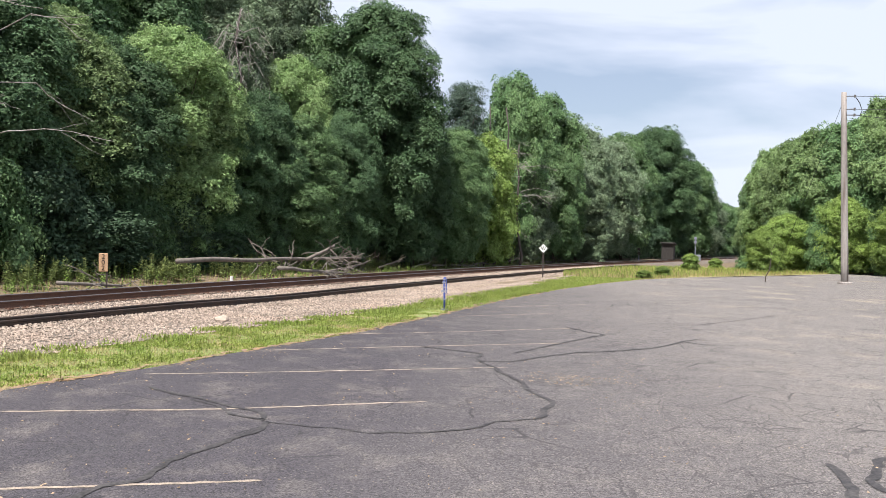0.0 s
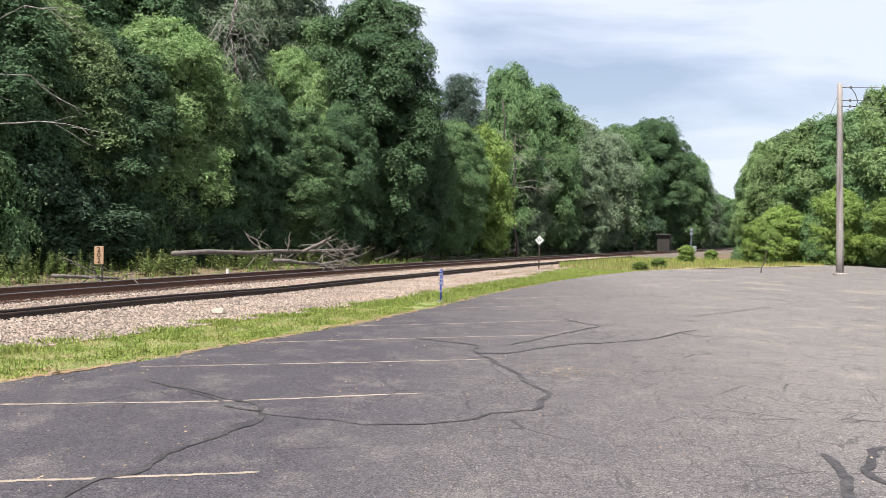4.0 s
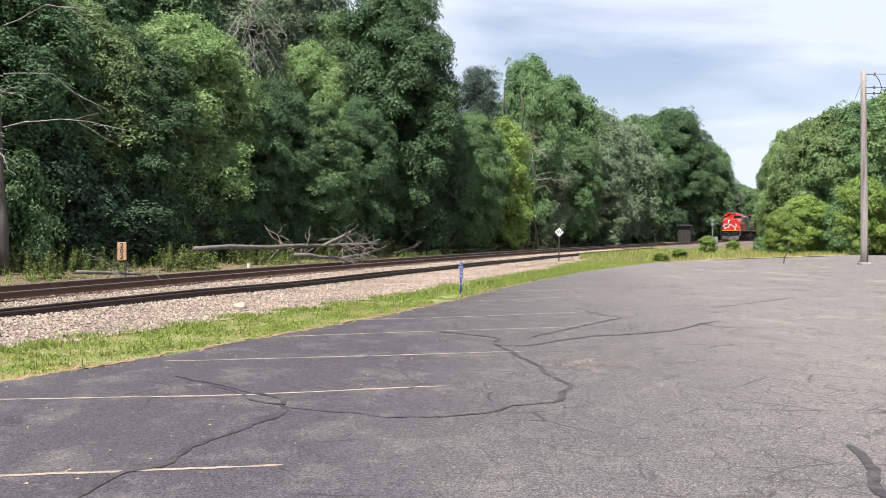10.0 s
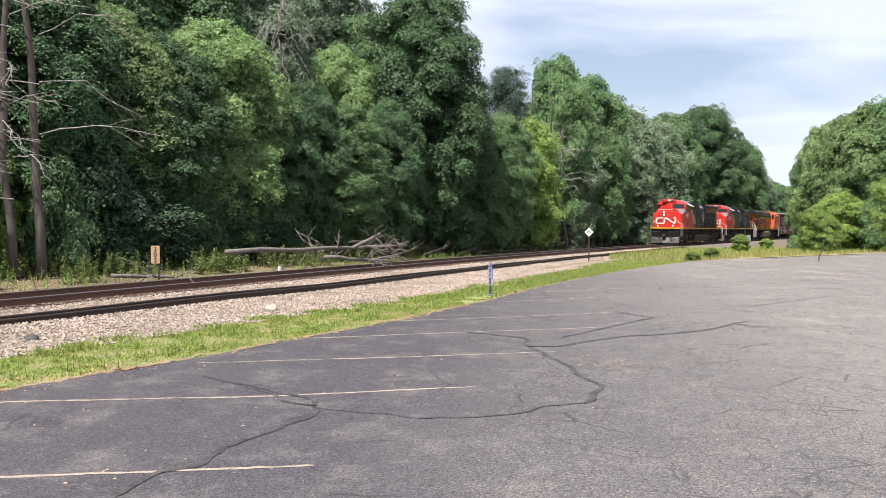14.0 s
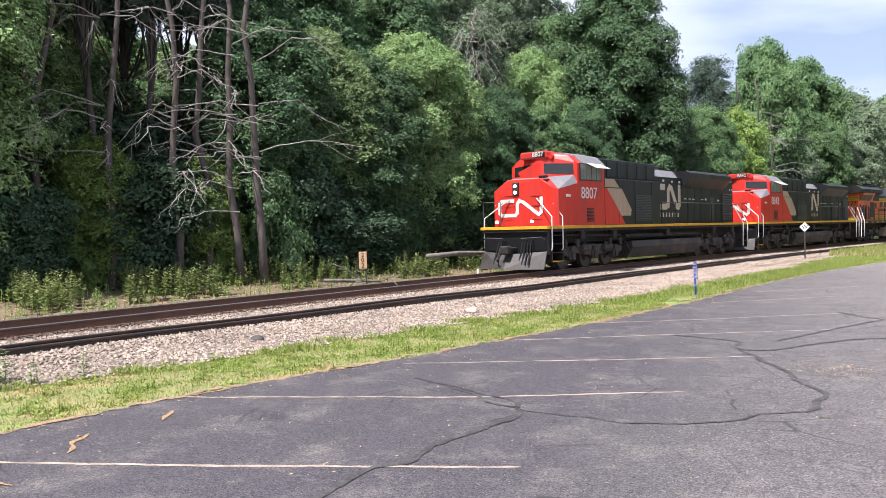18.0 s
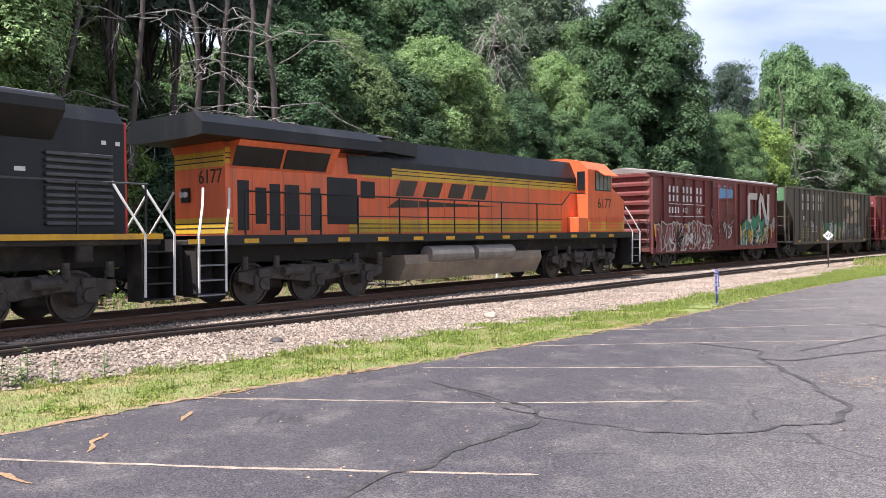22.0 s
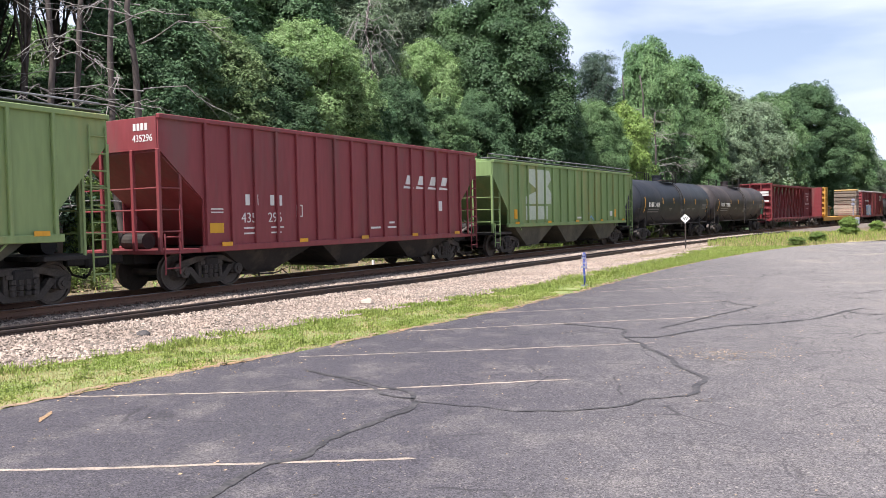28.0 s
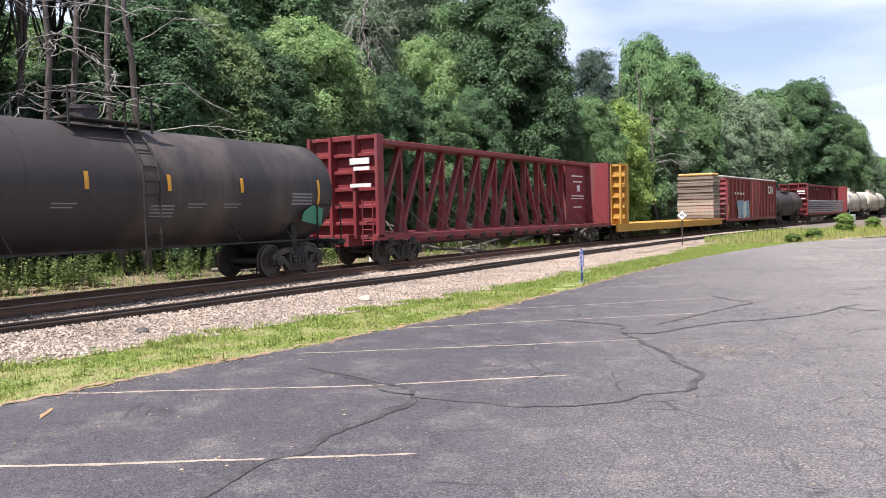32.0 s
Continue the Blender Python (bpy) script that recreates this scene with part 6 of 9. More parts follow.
    panel("emblem_bar", BRONZE, hood, [(X(8.1), 2.36), (X(13.2), 2.50), (X(8.55), 2.60)], y=-1.004)
    for z in (3.2, 1.68):
        boxes("yellow_band", STRIPE_Y, hood, [(X0(0.405), X0(0.425), -0.98, 0.98, z, z + 0.36)], 0.003)
        for k in range(2):
            boxes("black_line", CN_BLACK, hood, [(X0(0.398), X0(0.404), -0.98, 0.98, z + 0.11 + 0.11 * k, z + 0.135 + 0.11 * k)], 0.001)
    letters("6177", 0.34, pose(X0(0.41), 0.02, 2.84, 90, 0, -90), BRONZE, hood)
    boxes("headlamp_box", CN_BLACK, hood, [(X0(0.34), X0(0.42), 0.34, 0.66, 2.42, 2.76)], 0.02)
    for sy in (-0.08, 0.08):
        bm = bmesh.new()
        rod(bm, (X0(0.34), 0.5 + sy, 2.6), (X0(0.30), 0.5 + sy, 2.6), 0.07, n=12)
        part("headlamp", bm, mat("unlit_lens", (0.6, 0.6, 0.58), rough=0.15, fine=0), hood)
    # cab at the rear, wide nose beyond it
    c0, c1 = 16.0, 17.9
    bm = bmesh.new()
    loft(bm, [[(X(u), -1.5, Z), (X(u), -1.5, 3.98), (X(u), -1.2, 4.28), (X(u), -0.5, 4.42), (X(u), 0.5, 4.42), (X(u), 1.2, 4.28), (X(u), 1.5, 3.98), (X(u), 1.5, Z)] for u in (c0, c1)])
    cab = part("cab", bm, ORANGE, root, "orange cab")
    for sy in (-1, 1):
        y0, y1 = sorted((sy * 1.5, sy * 1.52))
        boxes("window_frame", CN_BLACK, cab, [(X(16.55), X(17.8), y0, y1, 3.20, 3.94)], 0.01)
        for a, b in ((16.6, 16.85), (16.9, 17.15), (17.2, 17.45), (17.5, 17.75)):
            y0, y1 = sorted((sy * 1.52, sy * 1.528))
            boxes("side_window", MATS["side_glass"], cab, [(X(a), X(b), y0, y1, 3.24, 3.9)], 0.002)
        bm = bmesh.new()
        loft(bm, [[(X(u), sy * 1.52, 3.98), (X(u), sy * 1.88, 3.74), (X(u), sy * 1.88, 3.77), (X(u), sy * 1.52, 4.01)] for u in (16.6, 17.75)])
        part("sunshade", bm, ORANGE, cab, "orange awning over the side window")
    boxes("rear_window", GLASS, cab, [(X(15.97), X(16.0), -1.4, -1.08, 3.2, 3.9), (X(15.97), X(16.0), 1.08, 1.4, 3.2, 3.9)], 0.01)
    side_text("6177", 0.40, X(16.75), 2.55, -1.505, BRONZE, cab)
    bm = bmesh.new()
    loft(bm, [[(X(17.9), -1.5, Z), (X(17.9), -1.5, 3.35), (X(17.9), -1.3, 3.6), (X(17.9), 1.3, 3.6), (X(17.9), 1.5, 3.35), (X(17.9), 1.5, Z)],
              [(X(19.05), -1.42, Z), (X(19.05), -1.42, 2.9), (X(19.05), -1.2, 3.05), (X(19.05), 1.2, 3.05), (X(19.05), 1.42, 2.9), (X(19.05), 1.42, Z)],
              [(X(19.3), -1.0, Z), (X(19.3), -1.0, 2.8), (X(19.3), -0.8, 2.95), (X(19.3), 0.8, 2.95), (X(19.3), 1.0, 2.8), (X(19.3), 1.0, Z)]])
    nose = part("nose", bm, ORANGE, root)
    boxes("cab_base", ORANGE, root, [(X0(15.35), X0(16.0), -1.48, 1.48, Z, 2.2)], 0.02)
    for k in range(3):
        boxes("yellow_stripe", STRIPE_Y, nose, [(X0(16.02), X0(18.9), -1.515, -1.5, 1.70 + 0.12 * k, 1.79 + 0.12 * k)], 0.002)
    bm = bmesh.new()
    for k in range(8):
        box(bm, X(16.2), X(17.0), -1.53, -1.5, 1.75 + k * 0.06, 1.785 + k * 0.06)
        box(bm, X(17.4), X(18.6), -1.53, -1.5, 1.75 + k * 0.06, 1.785 + k * 0.06)
    part("vent_grille", bm, ORANGE, nose)
    # walkway rails
    for sy in (-1, 1):
        for u in np.arange(3.3, 15.2, 1.2):
            bm = bmesh.new()
            rod(bm, (X(u), sy * 1.47, 1.6), (X(u), sy * 1.47, 2.62), 0.024, n=6)
            part("stanchion", bm, CN_BLACK, root)
        bm = bmesh.new()
        pipe(bm, [(X(3.2), sy * 1.47, 2.62), (X(15.0), sy * 1.47, 2.62)], 0.022)
        pipe(bm, [(X(3.2), sy * 1.47, 2.1), (X(15.0), sy * 1.47, 2.1)], 0.014)
        pipe(bm, [(X(15.0), sy * 1.47, 2.62), (X(15.3), sy * 1.5, 3.05), (X(15.9), sy * 1.52, 3.05)], 0.022)
        part("walkway_rail", bm, CN_BLACK, root)
    end_steps(root, X0(0.05), -1, Z, ROOF_GREY, WHITE)
    end_steps(root, X(L - 1.0), 1, Z, ROOF_GREY, WHITE)
    boxes("pilot", UNDER, root, [(X0(-0.75), X0(-0.55), -1.0, 1.45, 0.35, 1.45), (X(L - 0.95), X(L - 0.7), -1.45, 1.45, 0.35, 1.45)], 0.03)
    coupler(root, X0(-1.1), -1)
    coupler(root, X(L - 0.3), 1)
    bm = bmesh.new()
    loft(bm, [[(X0(u), -1.40, 1.05), (X0(u), -1.44, 0.8), (X0(u), -1.2, 0.34), (X0(u), 1.2, 0.34), (X0(u), 1.44, 0.8), (X0(u), 1.40, 1.05)] for u in (5.95, 12.9)])
    part("fuel_tank", bm, TANK_TAN, root, "dusty tan fuel tank")
    for a, b in ((6.95, 8.9), (9.15, 11.1)):
        bm = bmesh.new()
        rod(bm, (X0(a), -1.36, 1.05), (X0(b), -1.36, 1.05), 0.24, n=16)
        part("air_reservoir", bm, mat("reservoir_grey", (0.26, 0.23, 0.20), (0.19, 0.17, 0.15)), root, smooth=False)
    loco_truck(root, X0(2.95))
    loco_truck(root, X0(16.35))
    car_key(root, front, rear)
    return root


orange_locomotive(41.35, 61.9)


# ---- freight cars ----


def underframe(root, X, L, inset=2.1, sill=0.95):
    boxes("centre_sill", UNDER, root, [(X(0.3), X(L - 0.3), -0.25, 0.25, sill - 0.28, sill + 0.05)], 0.02)
    truck(root, X(inset))
    truck(root, X(L - inset))
    coupler(root, X(-0.25), -1)
    coupler(root, X(L + 0.25), 1)


def ladder(parent, x, y, z0, z1, w=0.42, step=0.36, along=True, material=None, r=0.016, name="ladder"):
    bm = bmesh.new()
    d = (w, 0) if along else (0, w)
    for k in (0, 1):
        rod(bm, (x + d[0] * k, y + d[1] * k, z0), (x + d[0] * k, y + d[1] * k, z1), r * 1.3, n=6)
    for z in np.arange(z0 + 0.15, z1, step):
        rod(bm, (x, y, z), (x + d[0], y + d[1], z), r, n=6)
    return part(name, bm, material or UNDER, parent)


def spray(parent, u0, u1, z0, z1, y, fills, line, seed, count):
    """Sprayed bubble shapes side by side: a filled blob, its outline and a curl inside each."""
    rng = random.Random(seed)
    w = (u1 - u0) / count
    for k in range(count):
        cx, cz = u0 + (k + 0.5) * w, (z0 + z1) / 2 + rng.uniform(-0.06, 0.06)
        rx, rz = w * rng.uniform(0.50, 0.66), (z1 - z0) * rng.uniform(0.42, 0.52)
        lean, ph, n = rng.uniform(-0.25, 0.35), rng.uniform(0, 6.28), 18
        ring = []
        for i in range(n):
            a = 2 * math.pi * i / n
            q = 1 + 0.17 * math.sin(3 * a + ph) + 0.12 * math.sin(5 * a + 2 * ph)
            c, s = math.cos(a), math.sin(a)
            px = rx * q * math.copysign(abs(c) ** 0.5, c)
            pz = rz * min(q, 1.15) * math.copysign(abs(s) ** 0.5, s)
            ring.append((cx + px + lean * pz, max(z0 - 0.03, cz + pz)))
        panel("sprayed_shape", fills[k % len(fills)], parent, ring, y=y - 0.0012 * k)
        curls = [ring + ring[:2]]
        for j in range(2):
            b0 = rng.uniform(0.2, 0.8)
            curls.append([(cx + rx * (b0 - 0.5) + 0.35 * rx * math.sin(t * 3.4 + ph + j), cz + rz * (t - 0.5) * 1.3) for t in (0, 0.2, 0.4, 0.6, 0.8, 1.0)])
        for pts in curls:
            bm = bmesh.new()
            stroke_skin(bm, pts, 0.055 if len(pts) > 10 else 0.045, y - 0.0012 * k - 0.004, y - 0.0012 * k - 0.010)
            part("sprayed_stroke", bm, line, parent)


def boxcar(front, rear, label, top=4.2, right_mark=True, colour=None):
    colour = colour or BOX_RED
    L = rear - front
    root = thing("boxcar", label, "boxcar", group="freight cars of the train")
    o = -L / 2
    X = lambda u: o + u  # noqa: E731
    Z = 0.78
    bm = bmesh.new()
    box(bm, X(0.1), X(L - 0.1), -1.40, 1.40, Z, top, 0.02)
    body = part("body", bm, colour, root, "oxide red steel body")
    bm = bmesh.new()
    loft(bm, [[(X(u), -1.52, top - 0.02), (X(u), -1.5, top + 0.05), (X(u), 0, top + 0.24), (X(u), 1.5, top + 0.05), (X(u), 1.52, top - 0.02)] for u in (0.02, L - 0.02)])
    roof = part("roof", bm, mat("galvanised_roof", (0.34, 0.32, 0.30), (0.25, 0.22, 0.2), 1, 0.6, metal=0.3), root, "pale metal roof")
    for u in np.arange(0.5, L, 1.15):
        bm = bmesh.new()
        pipe(bm, [(X(u), -1.51, top + 0.06), (X(u), 0, top + 0.26), (X(u), 1.51, top + 0.06)], 0.03, n=5)
        part("roof_rib", bm, roof.data.materials[0], roof)
    for sgn, xe in ((-1, X(0.1)), (1, X(L - 0.1))):
        for k in range(8):
            z = Z + 0.35 + k * 0.40
            bm = bmesh.new()
            loft(bm, [[(xe, y, z), (xe + sgn * w, y, z + 0.06), (xe + sgn * w, y, z + 0.17), (xe, y, z + 0.25)] for y, w in ((-1.38, 0.02), (-1.2, 0.11), (1.2, 0.11), (1.38, 0.02))])
            part("end_corrugation", bm, colour, body)
        ladder(body, xe + sgn * 0.16, -1.36, 0.85, 2.3, along=False, name="end_ladder")
    side = []
    d0, d1 = 0.415 * L, 0.61 * L
    posts = [u for u in np.linspace(0.12, L - 0.2, 15) if not d0 - 0.1 < u < d1 + 0.05]
    for u in posts:
        for sy in (-1, 1):
            boxes("side_post", colour, body, [(X(u), X(u + 0.09), min(sy * 1.4, sy * 1.5), max(sy * 1.4, sy * 1.5), Z, top - 0.03)], 0.012)
    boxes("side_sill", colour, body, [(X(0.1), X(L - 0.1), -1.5, -1.40, Z - 0.08, Z + 0.16), (X(0.1), X(L - 0.1), 1.40, 1.5, Z - 0.08, Z + 0.16), (X(0.1), X(L - 0.1), -1.5, -1.40, top - 0.14, top)], 0.012)
    for sy in (-1, 1):
        y0, y1 = sorted((sy * 1.42, sy * 1.53))
        door = boxes("door", colour, body, [(X(d0), X(d1), y0, y1, Z + 0.1, top - 0.12)], 0.015)
        for z in (Z + 0.55, Z + 1.05, Z + 1.65, Z + 2.35, Z + 2.95):
            yy0, yy1 = sorted((sy * 1.53, sy * 1.57))
            boxes("door_rib", colour, door, [(X(d0 + 0.05), X(d1 - 0.05), yy0, yy1, z, z + 0.06)], 0.01)
        bm = bmesh.new()
        for u in (d0 + 0.45, (d0 + d1) / 2, d1 - 0.45):
            rod(bm, (X(u), sy * 1.6, Z + 0.15), (X(u), sy * 1.6, top - 0.2), 0.025, n=6)
        part("locking_bar", bm, colour, door)
    Y = -1.502
    if right_mark:
        for z, words in ((3.36, ((1.6, 3), (2.98, 3), (4.4, 2))), (2.97, ((1.6, 3), (2.98, 3), (4.4, 2)))):
            for u, n in words:
                word_blocks(body, X(u), z, 0.26, 0.28, n, Y, WHITE, gap=0.45)
        word_blocks(body, X(1.6), 2.46, 0.22, 0.26, 4, Y, WHITE, gap=0.3)
        bars(body, [(X(1.6), X(2.75), 2.84, 2.87), (X(2.95), X(4.15), 2.84, 2.87), (X(4.3), X(5.3), 2.84, 2.87), (X(1.6), X(2.75), 2.3, 2.33), (X(2.95), X(4.15), 2.3, 2.33), (X(4.3), X(5.3), 2.3, 2.33)], Y)
        side_text("412", 0.26, X(2.95), 2.46, Y, WHITE, body)
        side_text("043", 0.26, X(4.42), 2.46, Y, WHITE, body)
        bars(body, [(X(6.1), X(6.5), 2.66, 2.69), (X(6.1), X(6.5), 2.30, 2.33), (X(6.1), X(6.13), 2.3, 2.69), (X(6.47), X(6.5), 2.3, 2.69)] + [(X(7.1), X(7.75), 2.28 + 0.11 * k, 2.33 + 0.11 * k) for k in range(5)], Y, name="notice")
        emblem(body, X(10.6), X(13.7), 1.9, 3.62, Y, mat("aged_white", (0.60, 0.54, 0.48), (0.5, 0.44, 0.38), 2, 0.6), 0.34)
        # sprayed lettering along the lower side, in blocks of colour
        spray(body, X(0.35), X(6.0), 0.82, 2.08, Y, [GRAF_MAROON, BOX_RED, GRAF_MAROON], GRAF_CREAM, 4, 11)
        tangle(body, X(0.3), X(6.2), 0.74, 2.05, Y - 0.03, [GRAF_CREAM, GRAF_MAROON, UNDER, GRAF_CREAM, BOX_RED, GRAF_WHITE], 17, 54, 0.07)
        tangle(body, X(d0 + 0.2), X(d1 - 0.2), 1.2, 2.9, -1.575, [GRAF_CREAM, UNDER, GRAF_WHITE, BOX_RED], 18, 16, 0.04, 0.5)
        tangle(body, X(9.9), X(13.3), 0.85, 2.2, Y - 0.04, [GRAF_GREEN, GRAF_WHITE, GRAF_GREEN, REFLECT, UNDER, GRAF_CREAM], 19, 34, 0.06)
        tangle(body, X(13.2), X(14.5), 1.5, 3.4, Y - 0.01, [GRAF_CREAM, GRAF_BLUE, GRAF_WHITE], 20, 12, 0.03, 0.4)
        rng = random.Random(8)
        for k in range(16):
            u = 9.7 + 0.22 * k
            z0, z1 = 0.86 + 0.25 * rng.random(), 1.35 + 0.35 * rng.random()
            panel("sprayed_stroke", (GRAF_CREAM, GRAF_WHITE, REFLECT)[0 if k % 5 else 2] if k % 3 else GRAF_WHITE, body, band([(X(u), z0), (X(u + rng.uniform(-0.1, 0.2)), (z0 + z1) / 2), (X(u + rng.uniform(-0.08, 0.16)), z1)], rng.uniform(0.06, 0.16)), y=Y - 0.018 - 0.0006 * k)
        for k in range(5):
            panel("painted_patch", GRAF_MAROON, body, rect(X(6.5 + 0.35 * k), X(6.75 + 0.35 * k), 1.2 + 0.3 * (k % 3), 1.5 + 0.3 * (k % 3)), y=-1.532)
        panel("sprayed_shape", GRAF_GREEN, body, [(X(9.5), 0.95), (X(10.2), 0.9), (X(11.0), 1.3), (X(12.8), 1.45), (X(13.0), 2.4), (X(12.5), 2.1), (X(12.1), 2.6), (X(11.6), 2.3), (X(11.3), 2.5), (X(11.0), 2.0), (X(10.4), 2.25), (X(9.9), 2.0), (X(9.55), 1.6)], y=Y - 0.008)
        panel("sprayed_shape", GRAF_BLUE, body, [(X(6.9), 3.22), (X(8.5), 3.28), (X(8.6), 3.6), (X(8.3), 3.85), (X(8.0), 3.68), (X(7.6), 3.9), (X(7.3), 3.72), (X(6.95), 3.88)], y=-1.532)
    else:
        spray(body, X(3.0), X(6.3), 0.9, 2.4, Y, [GRAF_BLUE, GRAF_BLUE, GRAF_WHITE], GRAF_WHITE, 6, 4)
        bars(body, [(X(2.0 + 0.8 * k), X(2.5 + 0.8 * k), 2.85, 3.0) for k in range(4)], Y)
        emblem(body, X(12.9), X(14.6), 3.0, 3.7, Y, WHITE, 0.2)
    for u in (0.25, 3.25, 6.35, 9.55, 13.9):
        if u < L - 0.3:
            panel("reflector", REFLECT, body, rect(X(u), X(u + 0.12), 1.25, 1.95), y=-1.52)
    underframe(root, X, L, 2.0, 0.8)
    car_key(root, front, rear)
    return root


def hopper(front, rear, label, colour, top=4.12, side=1.04, ribs=17, cover=False, chute=None, bays=3, marks=None):
    L = rear - front
    root = thing("hopper_car", label, "hopper car", group="freight cars of the train")
    o = -L / 2
    X = lambda u: o + u  # noqa: E731
    a, b = 1.35, 3.32  # how far the ends slope in, and where the slope begins
    zb = 2.2 if not cover else 1.9
    outline = [(X(a), side), (X(L - a), side), (X(L - a), zb), (X(L - 0.08), b), (X(L - 0.08), top), (X(0.08), top), (X(0.08), b), (X(a), zb)]
    walls = []
    for sy in (-1, 1):
        bm = bmesh.new()
        prism(bm, outline, sy * 1.42, sy * 1.46)
        w = part("side_wall", bm, colour, root)
        walls.append(w)
        for u in np.linspace(a + 0.05, L - a - 0.1, ribs):
            y0, y1 = sorted((sy * 1.46, sy * 1.54))
            boxes("side_rib", colour, w, [(X(u), X(u + 0.08), y0, y1, side + 0.02, top - 0.04)], 0.012)
        y0, y1 = sorted((sy * 1.42, sy * 1.54))
        boxes("top_chord", colour, w, [(X(0.05), X(L - 0.05), y0, y1, top - 0.06, top + 0.05)], 0.015)
        boxes("side_sill", colour, w, [(X(a - 0.1), X(L - a + 0.1), y0, y1, side - 0.1, side + 0.06)], 0.015)
    # end sheets and slopes
    for sgn, xe in ((-1, 0.08), (1, L - 0.08)):
        boxes("end_sheet", colour, root, [(X(xe) - 0.03, X(xe) + 0.03, -1.42, 1.42, b, top)], 0.01)
        bm = bmesh.new()
        loft(bm, [[(X(xe), -1.41, b), (X(xe), 1.41, b), (X(xe), 1.41, b - 0.05), (X(xe), -1.41, b - 0.05)], [(X(xe - sgn * 2.6), -1.41, 1.1), (X(xe - sgn * 2.6), 1.41, 1.1), (X(xe - sgn * 2.6), 1.41, 1.05), (X(xe - sgn * 2.6), -1.41, 1.05)]])
        part("slope_sheet", bm, colour, root)
        boxes("end_platform", colour if not cover else UNDER, root, [(min(X(xe), X(xe - sgn * 1.6)), max(X(xe), X(xe - sgn * 1.6)), -1.45, 1.45, 0.92, 1.02)], 0.015)
        for y0 in (-1.42, -0.55, 0.55, 1.42):
            boxes("end_post", colour, root, [(X(xe) - 0.045, X(xe) + 0.045, y0 - 0.045, y0 + 0.045, 1.0, b + 0.02)], 0.01)
        for u in (0.62,):
            boxes("brace_post", colour, root, [(X(xe - sgn * u) - 0.03, X(xe - sgn * u) + 0.03, -1.45, -1.39, 1.0, 2.9)], 0.008)
        bm = bmesh.new()
        for z in (1.45, 1.95, 2.45):
            rod(bm, (X(xe), -1.42, z), (X(xe), 1.42, z), 0.018, n=6)
            rod(bm, (X(xe), -1.43, z), (X(xe - sgn * 0.65), -1.43, z), 0.018, n=6)
        part("end_rail", bm, colour, root)
        bm = bmesh.new()
        rod(bm, (X(xe - sgn * 0.6), -0.3, 1.22), (X(xe - sgn * 0.6), 0.5, 1.22), 0.2, n=14)
        part("brake_cylinder", bm, UNDER, root)
        ladder(root, X(xe) + (0.06 if sgn < 0 else -0.48), -1.5, 0.45, top - 0.2 if sgn > 0 else 1.4, name="corner_ladder", material=colour)
    # roof or inner floor
    bm = bmesh.new()
    loft(bm, [[(X(u), -1.42, top - 0.02), (X(u), -0.5, top + (0.16 if cover else -0.25)), (X(u), 0.5, top + (0.16 if cover else -0.25)), (X(u), 1.42, top - 0.02), (X(u), 1.42, top - 0.08), (X(u), -1.42, top - 0.08)] for u in (0.1, L - 0.1)])
    roof = part("roof", bm, colour, root)
    if cover:
        for sy in (-1, 1):
            for u in np.arange(0.3, L, 1.3):
                bm = bmesh.new()
                rod(bm, (X(u), sy * 1.12, top), (X(u), sy * 1.12, top + 0.28), 0.02, n=5)
                part("rail_post", bm, colour, roof)
            boxes("running_board", ROOF_GREY, roof, [(X(0.1), X(L - 0.1), sy * 1.12 - 0.22, sy * 1.12 + 0.22, top + 0.13, top + 0.16)], 0.004)
            bm = bmesh.new()
            pipe(bm, [(X(0.1), sy * 1.3, top + 0.3), (X(L - 0.1), sy * 1.3, top + 0.3)], 0.02)
            part("roof_rail", bm, ROOF_GREY, roof)
    # hoppers below
    ch = chute or UNDER
    span = (L - 2 * a - 1.0) / bays
    for k in range(bays):
        x0 = a + 0.5 + k * span
        bm = bmesh.new()
        lo = 0.34 if not cover else 0.40
        loft(bm, [[(X(x0 + 0.05), -1.40, side), (X(x0 + span - 0.05), -1.40, side), (X(x0 + span - 0.05), 1.40, side), (X(x0 + 0.05), 1.40, side)],
                  [(X(x0 + span * 0.36), -1.0 if not cover else -1.25, lo), (X(x0 + span * 0.64), -1.0 if not cover else -1.25, lo), (X(x0 + span * 0.64), 1.0 if not cover else 1.25, lo), (X(x0 + span * 0.36), 1.0 if not cover else 1.25, lo)]])
        c = part("chute", bm, ch, root)
        boxes("outlet_gate", UNDER, c, [(X(x0 + span * 0.34), X(x0 + span * 0.66), -0.9, 0.9, lo - 0.08, lo + 0.02)], 0.01)
    underframe(root, X, L, 1.9, 0.95)
    for u in np.linspace(a + 0.5, L - a - 0.6, 5):
        panel("reflector", REFLECT, walls[0], rect(X(u), X(u + 0.35), side + 0.03, side + 0.13), y=-1.55)
    if marks:
        marks(walls[0], X, L)
    car_key(root, front, rear)
    return root


